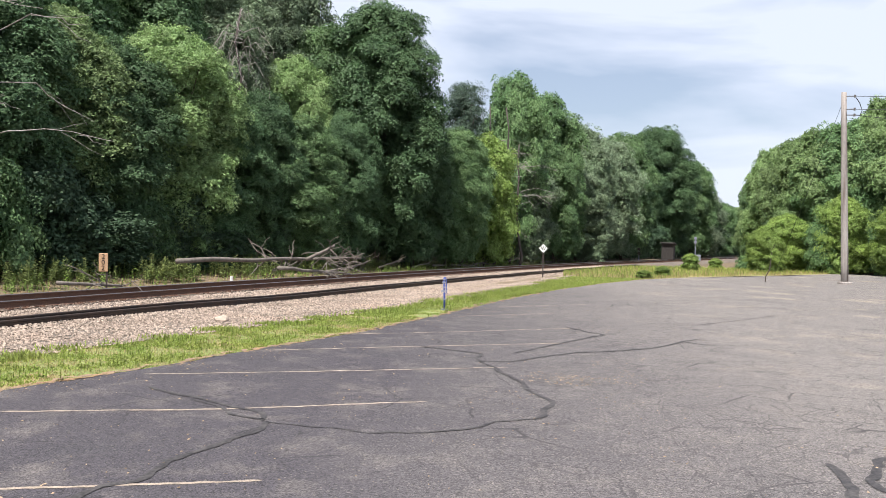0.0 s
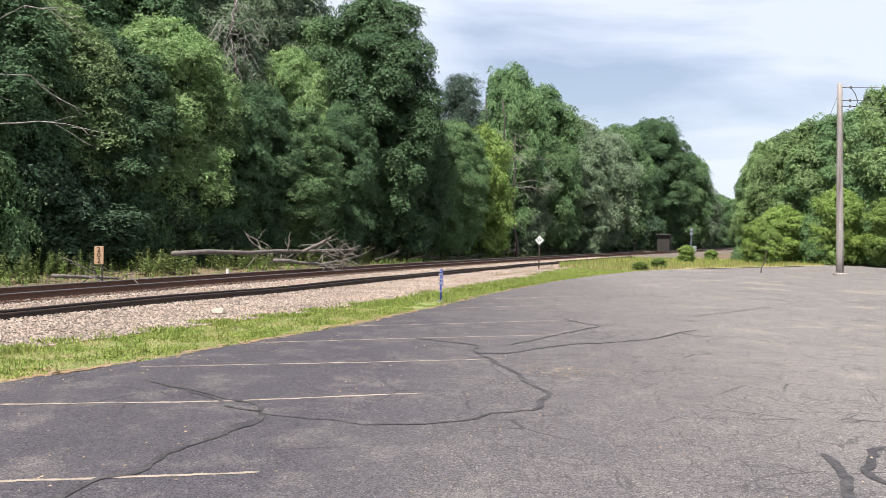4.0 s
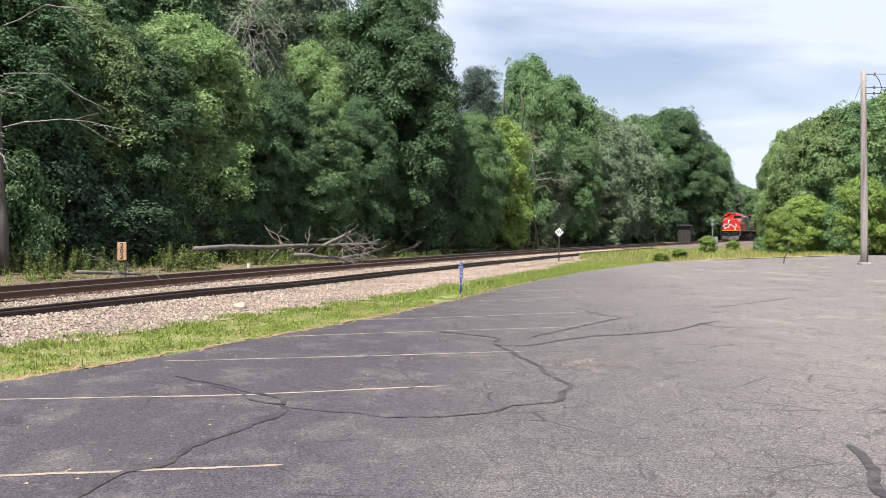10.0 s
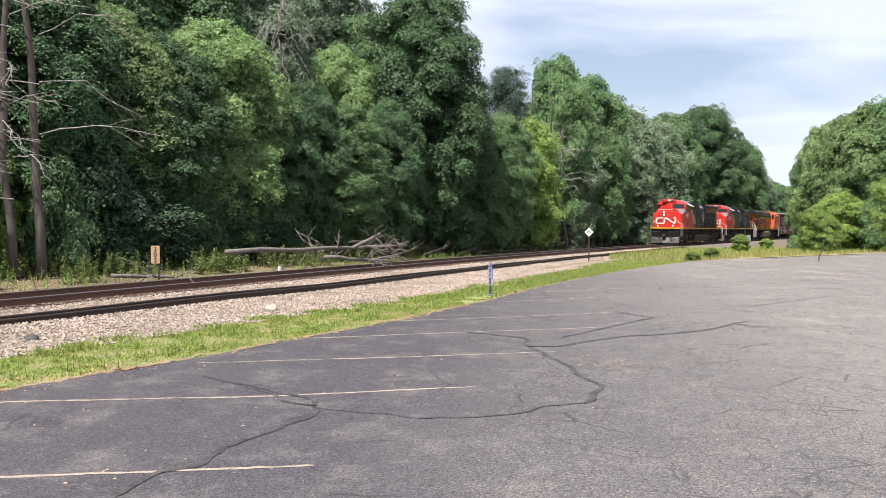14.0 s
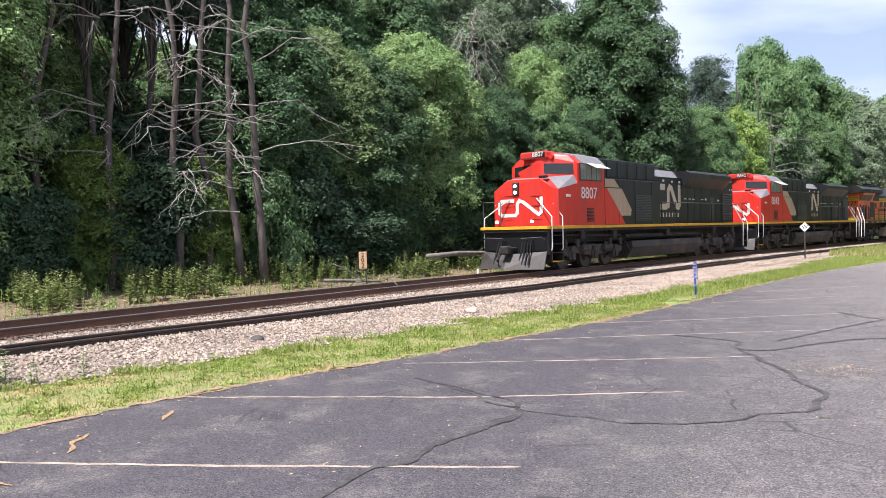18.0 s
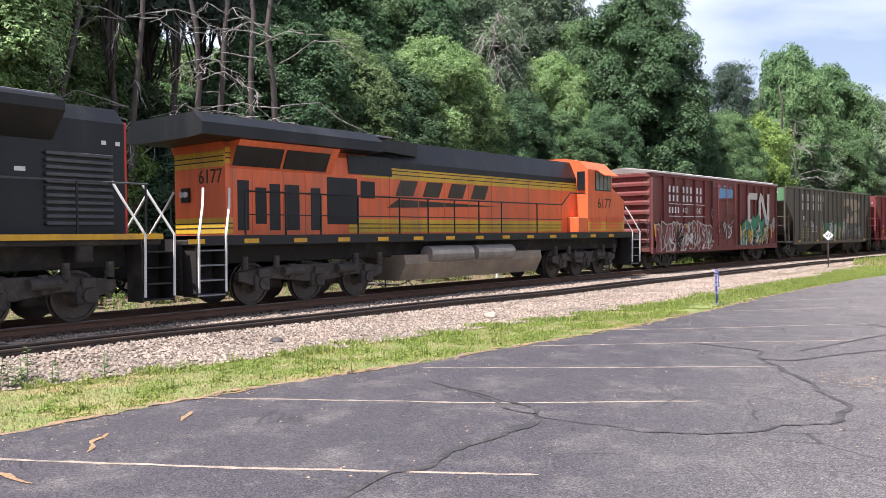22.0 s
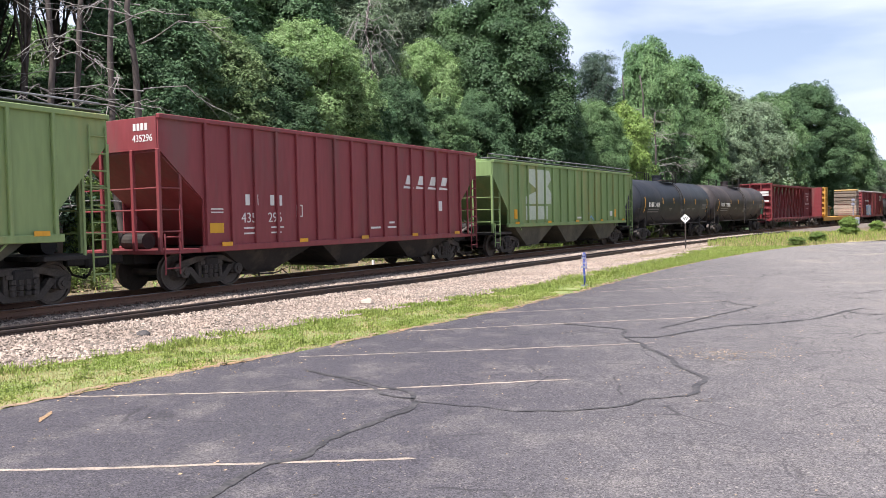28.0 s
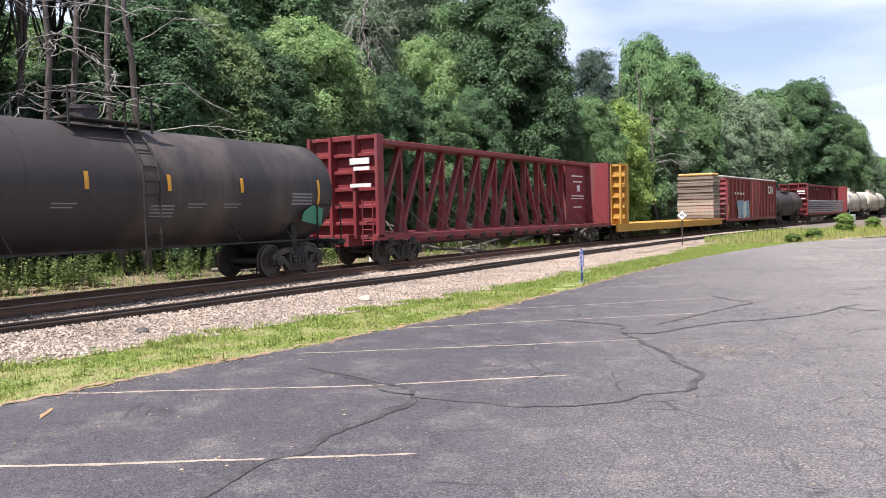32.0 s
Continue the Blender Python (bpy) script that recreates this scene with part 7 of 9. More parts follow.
def red_marks(figures):
    def put(w, X, L):
        Y = -1.463
        side_text(figures[:3], 0.27, X(2.62), 1.62, Y, WHITE, w)
        side_text(figures[3:], 0.27, X(3.6), 1.62, Y, WHITE, w)
        word_blocks(w, X(2.78), 2.06, 0.24, 0.28, 2, Y, WHITE)
        word_blocks(w, X(3.7), 2.06, 0.24, 0.28, 2, Y, WHITE)
        bars(w, [(X(2.7), X(3.2), 1.46, 1.5), (X(3.7), X(4.2), 1.46, 1.5), (X(2.7), X(3.1), 1.32, 1.36), (X(3.7), X(4.1), 1.32, 1.36), (X(1.6), X(2.0), 1.95, 1.98), (X(1.6), X(2.0), 1.87, 1.9)], Y)
        bars(w, [(X(4.75), X(5.0), 1.75, 1.78), (X(4.75), X(5.0), 2.05, 2.08), (X(4.75), X(4.78), 1.75, 2.08), (X(4.97), X(5.0), 1.75, 2.08)], Y, name="notice")
        for k in range(4):
            u = 10.3 + k * 0.78
            word_blocks(w, X(u), 2.80, 0.42, 0.30, 1, Y, WHITE, stroke=0.85, slant=0.45, name="emblem")
            panel("emblem_bar", WHITE, w, [(X(u - 0.12), 2.66), (X(u + 0.5), 2.66), (X(u + 0.5), 2.71), (X(u - 0.08), 2.75)], y=Y)
        panel("notice", WHITE, w, rect(X(12.35), X(12.7), 1.9, 2.25), y=Y)
        panel("yellow_plate", YELLOW, w, rect(X(1.55), X(2.0), 1.38, 1.62), y=Y)
        bars(w, [(X(8.2), X(8.8), 1.35, 1.41), (X(9.2), X(9.7), 1.35, 1.41), (X(9.3), X(9.6), 1.5, 1.56)], Y, name="notice")
    return put


def end_figures(root, figures, x):
    letters(figures, 0.17, pose(x - 0.004, -0.62, 3.52, 90, 0, -90), WHITE, root)
    bm = bmesh.new()
    for k in range(4):
        box(bm, x - 0.008, x, -0.75 - 0.13 * k, -0.66 - 0.13 * k, 3.78, 3.94)
    part("lettering", bm, WHITE, root)


def brown_marks(w, X, L):
    Y = -1.463
    aged = mat("aged_white", (0.6, 0.54, 0.48))
    for z, words in ((3.42, ((2.72, 2), (3.62, 2), (4.55, 2), (5.48, 2), (6.4, 1))), (2.88, ((2.72, 2), (3.62, 2), (4.55, 2), (5.48, 2)))):
        for u, n in words:
            word_blocks(w, X(u), z, 0.30, 0.40, n, Y, aged, gap=0.25)
    side_text("726", 0.30, X(4.08), 1.9, Y, WHITE, w)
    bars(w, [(X(2.9), X(3.3), 2.28, 2.5)] + [(X(3.9 + 0.5 * j), X(4.2 + 0.5 * j), 1.55 + 0.14 * k, 1.60 + 0.14 * k) for j in range(3) for k in range(3)], Y, name="notice")
    tan = mat("faded_tan_mark", (0.42, 0.33, 0.26), (0.34, 0.26, 0.2), 2, 0.7)
    panel("emblem", tan, w, [(X(10.6), 3.72), (X(13.4), 3.72), (X(13.8), 3.5), (X(13.8), 3.2), (X(13.4), 3.0), (X(12.2), 2.9), (X(11.9), 3.25), (X(10.4), 3.25)], y=Y)
    panel("emblem", tan, w, [(X(11.2), 2.85), (X(11.9), 2.45), (X(12.9), 2.9), (X(13.6), 2.75), (X(13.6), 2.1), (X(10.5), 2.1), (X(10.5), 2.4), (X(11.1), 2.4)], y=Y)
    for a, b in ((6.35, 7.35), (8.6, 9.2), (9.25, 9.75)):
        panel("sprayed_shape", GRAF_GREEN, w, [(X(a + 0.05), 1.15), (X(b - 0.1), 1.12), (X(b), 1.4), (X(b - 0.02), 2.05), (X(b - 0.2), 2.15), (X(a + 0.1), 2.08), (X(a), 1.7)], y=Y)
    spray(w, X(7.4), X(8.7), 1.05, 2.15, Y - 0.004, [HOP_BROWN, GRAF_GREEN], GRAF_WHITE, 12, 3)
    tangle(w, X(7.3), X(9.0), 1.1, 2.3, Y - 0.02, [GRAF_WHITE, GRAF_GREEN, GRAF_WHITE, GRAF_CREAM], 31, 9, 0.07)
    tangle(w, X(9.8), X(10.9), 1.05, 2.5, Y - 0.02, [GRAF_CREAM, GRAF_WHITE], 32, 14, 0.045)
    tangle(w, X(11.3), X(14.2), 1.1, 2.1, Y - 0.02, [GRAF_CREAM, GRAF_BLUE, GRAF_CREAM], 33, 16, 0.035)
    for k, pts in enumerate(([(9.9, 1.2), (10.0, 2.2), (10.15, 1.3), (10.25, 2.3), (10.4, 1.3), (10.6, 1.9), (10.7, 1.15)], [(11.4, 2.0), (11.6, 1.4), (11.8, 2.0), (11.6, 1.7), (11.6, 1.2)], [(12.3, 1.2), (12.4, 2.0), (12.6, 1.5), (12.8, 2.0), (12.9, 1.2)],
                             [(6.3, 1.3), (6.4, 1.9), (6.25, 2.2)], [(13.2, 1.2), (13.3, 1.9), (13.5, 1.6), (13.4, 1.2)], [(10.05, 1.1), (10.3, 1.7), (10.5, 1.1)])):
        panel("sprayed_stroke", GRAF_BLUE if k in (1, 2) else GRAF_WHITE, w, band([(X(p), q) for p, q in pts], 0.05), y=Y - 0.012)
    side_text("461", 0.30, X(3.0), 1.9, Y, WHITE, w)
    for u in (1.45, 3.95, 6.1, 9.5):
        panel("reflector", REFLECT, w, rect(X(u), X(u + 0.13), 1.08, 1.85), y=Y - 0.002)
    bars(w, [(X(2.75 + 0.1 * (k % 2)), X(3.3), 1.2 + 0.16 * k, 1.27 + 0.16 * k) for k in range(4)] + [(X(3.65), X(4.2), 1.2 + 0.16 * k, 1.27 + 0.16 * k) for k in range(4)], Y, mat("faded_yellow_notice", (0.42, 0.34, 0.12)), "notice")


def lime_marks(w, X, L):
    rng = random.Random(2)
    n = 11
    for k in range(n):
        u = 3.2 + k * 0.95
        panel("painted_patch", BLUISH, w, [(X(u), 1.42), (X(u + 0.86), 1.42), (X(u + 0.86), 2.82 + rng.uniform(-0.04, 0.1)), (X(u + 0.45), 2.9 + rng.uniform(-0.04, 0.06)), (X(u), 2.82 + rng.uniform(-0.06, 0.08))], y=-1.464)
    panel("emblem", WHITE, w, [(X(1.9), 2.4), (X(3.0), 2.4), (X(3.0), 3.6), (X(2.2), 3.6), (X(2.2), 3.2), (X(2.6), 3.0), (X(1.9), 2.8)], y=-1.472)
    for u in (4.4, 8.2, 12.0):
        panel("reflector", REFLECT, w, rect(X(u), X(u + 0.14), 1.45, 1.95), y=-1.475)
        panel("green_patch", GRAF_GREEN, w, rect(X(u + 0.4), X(u + 1.1), 1.42, 1.52), y=-1.474)
    panel("notice", WHITE, w, rect(X(13.0), X(13.4), 1.6, 1.95), y=-1.476)


def green_marks(w, X, L):
    tan = mat("faded_white_mark", (0.50, 0.55, 0.44), (0.42, 0.48, 0.36), 2, 0.7)
    panel("emblem", tan, w, [(X(3.2), 3.72), (X(5.4), 3.72), (X(5.6), 3.3), (X(5.2), 3.0), (X(5.6), 2.7), (X(5.6), 2.2), (X(3.0), 2.2), (X(3.0), 2.5), (X(4.2), 2.8), (X(3.2), 3.2)], y=-1.464)
    panel("emblem", tan, w, rect(X(3.0), X(5.2), 1.5, 2.1), y=-1.464)
    for u in (1.9, 13.6):
        panel("yellow_plate", REFLECT, w, rect(X(u), X(u + 0.28), 1.55, 1.95), y=-1.466)
    panel("notice", WHITE, w, rect(X(13.0), X(13.35), 1.6, 1.85), y=-1.466)
    panel("sprayed_stroke", GRAF_BLUE, w, band([(X(10.0), 1.8), (X(10.1), 1.45), (X(10.4), 1.6), (X(10.7), 1.4)], 0.07), y=-1.466)
    bars(w, [(X(8.6), X(9.1), 1.5, 1.58)], -1.464)


boxcar(62.72, 77.75, "oxide red boxcar with pale lettering and sprayed shapes", 4.16)
h = hopper(79.0, 95.35, "dirty brown-black hopper car with sprayed green shapes", HOP_BROWN, 4.14, 0.92, 17, marks=brown_marks)
xe = -8.125
boxes("end_panel", GRAF_LEAF, h, [(xe - 0.02, xe - 0.002, -1.38, 0.2, 3.36, 4.06)], 0.004, "bright green end panel")
letters("461726", 0.2, pose(xe - 0.024, -0.25, 3.80, 90, 0, -90), WHITE, h)
h = hopper(96.55, 111.8, "mineral red hopper car with white lettering", HOP_RED, 4.08, 0.98, 16, marks=red_marks("430601"))
end_figures(h, "430601", -7.575)
spray(h, 0.2, 3.2, 1.12, 2.2, -1.548, [GRAF_WHITE, GRAF_WHITE, GRAF_BLUE], SPRAY_DARK, 21, 4)
spray(h, 3.4, 4.4, 1.3, 2.2, -1.548, [HOP_RED], GRAF_WHITE, 23, 2)
hopper(113.1, 129.6, "faded green covered hopper car with whitewashed lower panels", HOP_LIME, 3.9, 1.40, 15, cover=True, chute=HOP_TAN, marks=lime_marks)
h = hopper(130.9, 146.3, "mineral red hopper car with white numbers", HOP_RED, 4.08, 1.02, 16, marks=red_marks("435296"))
end_figures(h, "435296", -7.65)
hopper(147.6, 164.2, "pale green covered hopper car with rusty roof edge", HOP_GREEN, 3.92, 1.30, 17, cover=True, chute=HOP_TAN, marks=green_marks)


def tank_car(front, rear, label, colour, r=1.44, figures="", strips=True, zc=2.36):
    L = rear - front
    root = thing("tank_car", label, "tank car", group="freight cars of the train")
    o = -L / 2
    X = lambda u: o + u  # noqa: E731
    n = 40
    prof = [(0.0, 0.02), (0.03, 0.35), (0.12, 0.66), (0.28, 0.86), (0.46, 0.96), (0.62, 1.0)]
    rings = [(u, k) for u, k in prof] + [(L / 2 - 0.6, 1.0), (L / 2 + 0.6, 1.0)] + [(L - u, k) for u, k in reversed(prof)]
    bm = bmesh.new()
    loft(bm, [[(X(u), r * k * math.cos(2 * math.pi * j / n), zc + r * k * math.sin(2 * math.pi * j / n)) for j in range(n)] for u, k in rings])
    tank = part("tank", bm, colour, root, smooth=True)
    for u in (0.62, L * 0.33, L * 0.67, L - 0.62):
        bm = bmesh.new()
        loft(bm, [[(X(u + d), (r + 0.006) * math.cos(2 * math.pi * j / n), zc + (r + 0.006) * math.sin(2 * math.pi * j / n)) for j in range(n)] for d in (-0.02, 0.02)], caps=False)
        part("weld_seam", bm, colour, tank)
    # manway, platform and ladder
    m0 = L / 2 - 0.2
    boxes("platform", UNDER, root, [(X(m0 - 1.1), X(m0 + 1.1), -0.95, -0.45, zc + r - 0.02, zc + r + 0.03), (X(m0 - 1.1), X(m0 + 1.1), 0.45, 0.95, zc + r - 0.02, zc + r + 0.03)], 0.01)
    bm = bmesh.new()
    rod(bm, (X(m0), 0, zc + r - 0.1), (X(m0), 0, zc + r + 0.32), 0.3, n=16)
    rod(bm, (X(m0), 0, zc + r + 0.32), (X(m0), 0, zc + r + 0.4), 0.34, n=16)
    part("manway", bm, colour, root)
    for sy in (-1, 1):
        bm = bmesh.new()
        yb = sy * 0.95
        pipe(bm, [(X(m0 - 1.1), yb, zc + r - 0.2), (X(m0 - 1.1), yb, zc + r + 0.62), (X(m0 + 0.35), yb, zc + r + 0.62), (X(m0 + 0.35), yb, zc + r - 0.2)], 0.028)
        pipe(bm, [(X(m0 + 0.72), yb, zc + r - 0.2), (X(m0 + 0.72), yb, zc + r + 0.6), (X(m0 + 1.1), yb, zc + r + 0.6), (X(m0 + 1.1), yb, zc + r - 0.2)], 0.028)
        part("platform_rail", bm, UNDER, root)
        lad = bmesh.new()
        for dx in (0.3, 0.74):
            pts = [(X(m0 + dx), sy * (r + 0.10) * math.sin(th), zc + (r + 0.10) * math.cos(th)) for th in np.linspace(0.55, 1.75, 9)] + [(X(m0 + dx), sy * (r + 0.1), 0.75)]
            pipe(lad, pts, 0.024)
        for th in np.linspace(0.65, 1.7, 6):
            rod(lad, (X(m0 + 0.3), sy * (r + 0.10) * math.sin(th), zc + (r + 0.10) * math.cos(th)), (X(m0 + 0.74), sy * (r + 0.10) * math.sin(th), zc + (r + 0.10) * math.cos(th)), 0.016, n=6)
        for z in (1.0, 1.35, 1.7):
            rod(lad, (X(m0 + 0.3), sy * (r + 0.1), z), (X(m0 + 0.74), sy * (r + 0.1), z), 0.016, n=6)
        part("ladder", lad, UNDER, root)
        bm = bmesh.new()
        pipe(bm, [(X(1.6), sy * (r + 0.06), 1.02), (X(L - 1.6), sy * (r + 0.06), 1.02)], 0.026)
        part("side_rail", bm, UNDER, root)
        for u in (2.6, 4.6, L - 4.6, L - 2.6):
            bm = bmesh.new()
            rod(bm, (X(u), sy * r * 0.85, 1.5), (X(u + 0.1), sy * (r + 0.05), 1.02), 0.02, n=5)
            part("rail_bracket", bm, UNDER, root)
        # end rails
        for sgn, xe in ((-1, 0.0), (1, L)):
            bm = bmesh.new()
            pipe(bm, [(X(xe - sgn * 0.1), sy * 1.4, 0.9), (X(xe - sgn * 0.1), sy * 1.4, 2.0), (X(xe - sgn * 1.3), sy * 1.45, 2.0), (X(xe - sgn * 1.3), sy * 1.45, 0.95)], 0.025)
            part("end_rail", bm, UNDER, root)
    for sgn, xe in ((-1, 0.0), (1, L)):
        bm = bmesh.new()
        box(bm, min(X(xe), X(xe - sgn * 2.6)), max(X(xe), X(xe - sgn * 2.6)), -0.3, 0.3, 0.72, 1.05, 0.02)
        box(bm, X(xe - sgn * 0.05) - 0.2, X(xe - sgn * 0.05) + 0.2, -1.4, 1.4, 0.86, 0.98, 0.02)
        box(bm, X(xe - sgn * 2.0) - 0.12, X(xe - sgn * 2.0) + 0.12, -1.15, 1.15, 0.8, 1.5, 0.03)
        part("stub_sill", bm, UNDER, root)
    if strips:
        for u in (1.15, 4.3, 6.4, 8.6, 11.0, L - 1.2):
            bm = bmesh.new()
            th0, th1 = (-0.42, 0.22) if u in (1.15, L - 1.2) else (-0.06, 0.2)
            loft(bm, [[(X(u + d), -(r + 0.008) * math.cos(th), zc + (r + 0.008) * math.sin(th)) for th in np.linspace(th0, th1, 6)] for d in (-0.055, 0.055)], close=False, caps=False)
            part("reflective_strip", bm, REFLECT, tank, "yellow reflective strip")

    def plate(x0, x1, z0, z1, material, name):
        bm = bmesh.new()
        loft(bm, [[(X(x), -(r + 0.007) * math.cos(math.asin((z - zc) / r)), z) for z in np.linspace(z0, z1, 3)] for x in (x0, x1)], close=False, caps=False)
        part(name, bm, material, tank)

    if figures:
        side_text(figures, 0.30, X(2.85), zc - 0.29, -(r + 0.012), WHITE, tank)
        word_blocks(tank, X(1.75), zc - 0.27, 0.2, 0.27, 4, -(r + 0.012), WHITE, gap=0.25)
        for k in range(2):
            plate(1.75, 3.7, zc - 0.44 - 0.16 * k, zc - 0.39 - 0.16 * k, ROOF_GREY, "notice")
        for u in (5.6, 9.2, 10.4):
            plate(u, u + 0.6, zc - 0.40, zc - 0.37, ROOF_GREY, "notice")
            plate(u, u + 0.5, zc - 0.48, zc - 0.45, ROOF_GREY, "notice")
        for k in range(4):
            plate(L - 2.4, L - 1.5, zc - 0.12 - 0.09 * k, zc - 0.07 - 0.09 * k, ROOF_GREY, "notice")
            plate(8.1, 8.8, zc - 0.45 - 0.08 * k, zc - 0.41 - 0.08 * k, ROOF_GREY, "notice")
        side_end = pose(X(0.0), 0.35, zc + 0.35, 90, 0, -90)
        letters(figures, 0.15, side_end, WHITE, tank)
    underframe(root, X, L, 1.75, 0.9)
    for c in [c for c in root.children if c.name.startswith("centre_sill")]:
        bpy.data.objects.remove(c)
    car_key(root, front, rear)
    return root


tank_car(165.2, 180.2, "black tank car with white figures and yellow strips", TANK_BLACK, r=1.47, figures="3469")
t2 = tank_car(181.0, 196.4, "dusty brown-black tank car with white figures", TANK_BROWN, figures="710845", zc=2.40)
panel("sprayed_shape", GRAF_GREEN, t2, [(5.7, 1.55), (6.6, 1.4), (6.7, 1.9), (6.2, 2.0), (5.8, 1.8)], y=-1.42)


def bulkhead(root, X, x, sgn, top, colour, deck):
    boxes("bulkhead_sheet", colour, root, [(X(x) - 0.03, X(x) + 0.03, -1.42, 1.42, deck, top)], 0.01)
    for y0 in (-1.42, -0.5, 0.5, 1.42):
        boxes("bulkhead_post", colour, root, [(min(X(x), X(x) + sgn * 0.36), max(X(x), X(x) + sgn * 0.36), y0 - 0.06, y0 + 0.06, deck - 0.1, top)], 0.015)
    for z in np.linspace(deck + 0.3, top - 0.12, 6):
        boxes("bulkhead_rib", colour, root, [(min(X(x), X(x) + sgn * 0.2), max(X(x), X(x) + sgn * 0.2), -1.4, 1.4, z, z + 0.12)], 0.015)


def centre_beam(front, rear, label, colour, top=4.3, load=False):
    L = rear - front
    root = thing("flat_car", label, "flat car", group="freight cars of the train")
    o = -L / 2
    X = lambda u: o + u  # noqa: E731
    D = 1.05
    boxes("deck", colour, root, [(X(0.1), X(L - 0.1), -1.48, -1.25, D - 0.2, D), (X(0.1), X(L - 0.1), 1.25, 1.48, D - 0.2, D), (X(0.1), X(L - 0.1), -0.3, 0.3, D - 0.4, D)] + [(X(u), X(u + 0.25), -1.45, 1.45, D - 0.16, D - 0.02) for u in np.arange(0.4, L - 0.4, 1.1)], 0.012)
    bulkhead(root, X, 0.55, -1, top, colour, D)
    bulkhead(root, X, L - 0.55, 1, top, colour, D)
    boxes("top_chord", colour, root, [(X(0.3), X(L - 0.3), -0.45, 0.45, top - 0.16, top + 0.02)], 0.02)
    N = 15
    us = np.linspace(0.6, L - 0.6, N)
    for i, u in enumerate(us):
        boxes("post", colour, root, [(X(u) - 0.06, X(u) + 0.06, -0.12, 0.12, D - 0.05, top - 0.1)], 0.01)
        if 0 < i < N - 1:
            bm = bmesh.new()
            prism(bm, [(X(u) - 0.3, D - 0.02), (X(u) + 0.3, D - 0.02), (X(u) + 0.08, D + 1.0), (X(u) - 0.08, D + 1.0)], -0.12, 0.12)
            part("gusset", bm, colour, root)
    for i in range(N - 1):
        a, b = us[i], us[i + 1]
        up = i < N / 2
        bm = bmesh.new()
        p, q = ((X(a), 0, D), (X(b), 0, top - 0.15)) if up else ((X(a), 0, top - 0.15), (X(b), 0, D))
        d = Vector(q) - Vector(p)
        m = Matrix.Translation((Vector(p) + Vector(q)) / 2) @ d.to_track_quat("X", "Z").to_matrix().to_4x4()
        box(bm, -d.length / 2, d.length / 2, -0.10, 0.10, -0.08, 0.08, 0.01, m)
        part("diagonal", bm, colour, root)
        for sy in (-1, 1):
            bm = bmesh.new()
            rod(bm, (X(a) - 0.1, sy * 0.25, D + 1.9), (X(b) - 0.2, sy * 1.4, D), 0.012, n=4)
            part("tie_cable", bm, GREY_LOUVRE, root)
    for u in np.linspace(0.7, L - 0.7, 17):
        boxes("winch", UNDER, root, [(X(u), X(u + 0.3), -1.5, -1.38, D - 0.3, D - 0.12)], 0.02)
    panel("end_panel", colour, root, rect(X(L - 3.4), X(L - 0.6), D, top - 0.1), y=-0.2)
    bars(root, [(X(L - 2.6), X(L - 1.0), 3.55, 3.62), (X(L - 2.4), X(L - 1.2), 3.25, 3.32), (X(L - 1.9), X(L - 1.5), 2.75, 3.1), (X(L - 2.7), X(L - 0.9), 2.5, 2.56), (X(L - 2.7), X(L - 0.9), 2.36, 2.4), (X(L - 2.4), X(L - 1.2), 1.9, 1.96)], -0.212)
    bm = bmesh.new()
    for y0, y1, z0, z1 in ((-1.2, -0.4, 3.35, 3.55), (-1.2, -0.55, 3.15, 3.27), (-1.25, -0.4, 2.6, 2.72)):
        box(bm, X(0.13), X(0.15), y0, y1, z0, z1)
    part("notice", bm, WHITE, root)
    ladder(root, X(0.12), -1.3, 0.7, 2.2, along=False, material=colour, name="end_ladder")
    if load:
        for k in range(6):
            boxes("steel_bundle", mat("pale_steel", (0.45, 0.44, 0.47), (0.34, 0.33, 0.36), 2, 0.4, metal=0.5), root, [(X(1.0), X(L - 2.0), -1.35, -0.4, D + 0.02 + k * 0.24, D + 0.2 + k * 0.24)], 0.03)
    underframe(root, X, L, 2.2, 0.85)
    car_key(root, front, rear)
    return root


centre_beam(198.1, 219.9, "empty dark red centre-beam flat car", BEAM_RED)


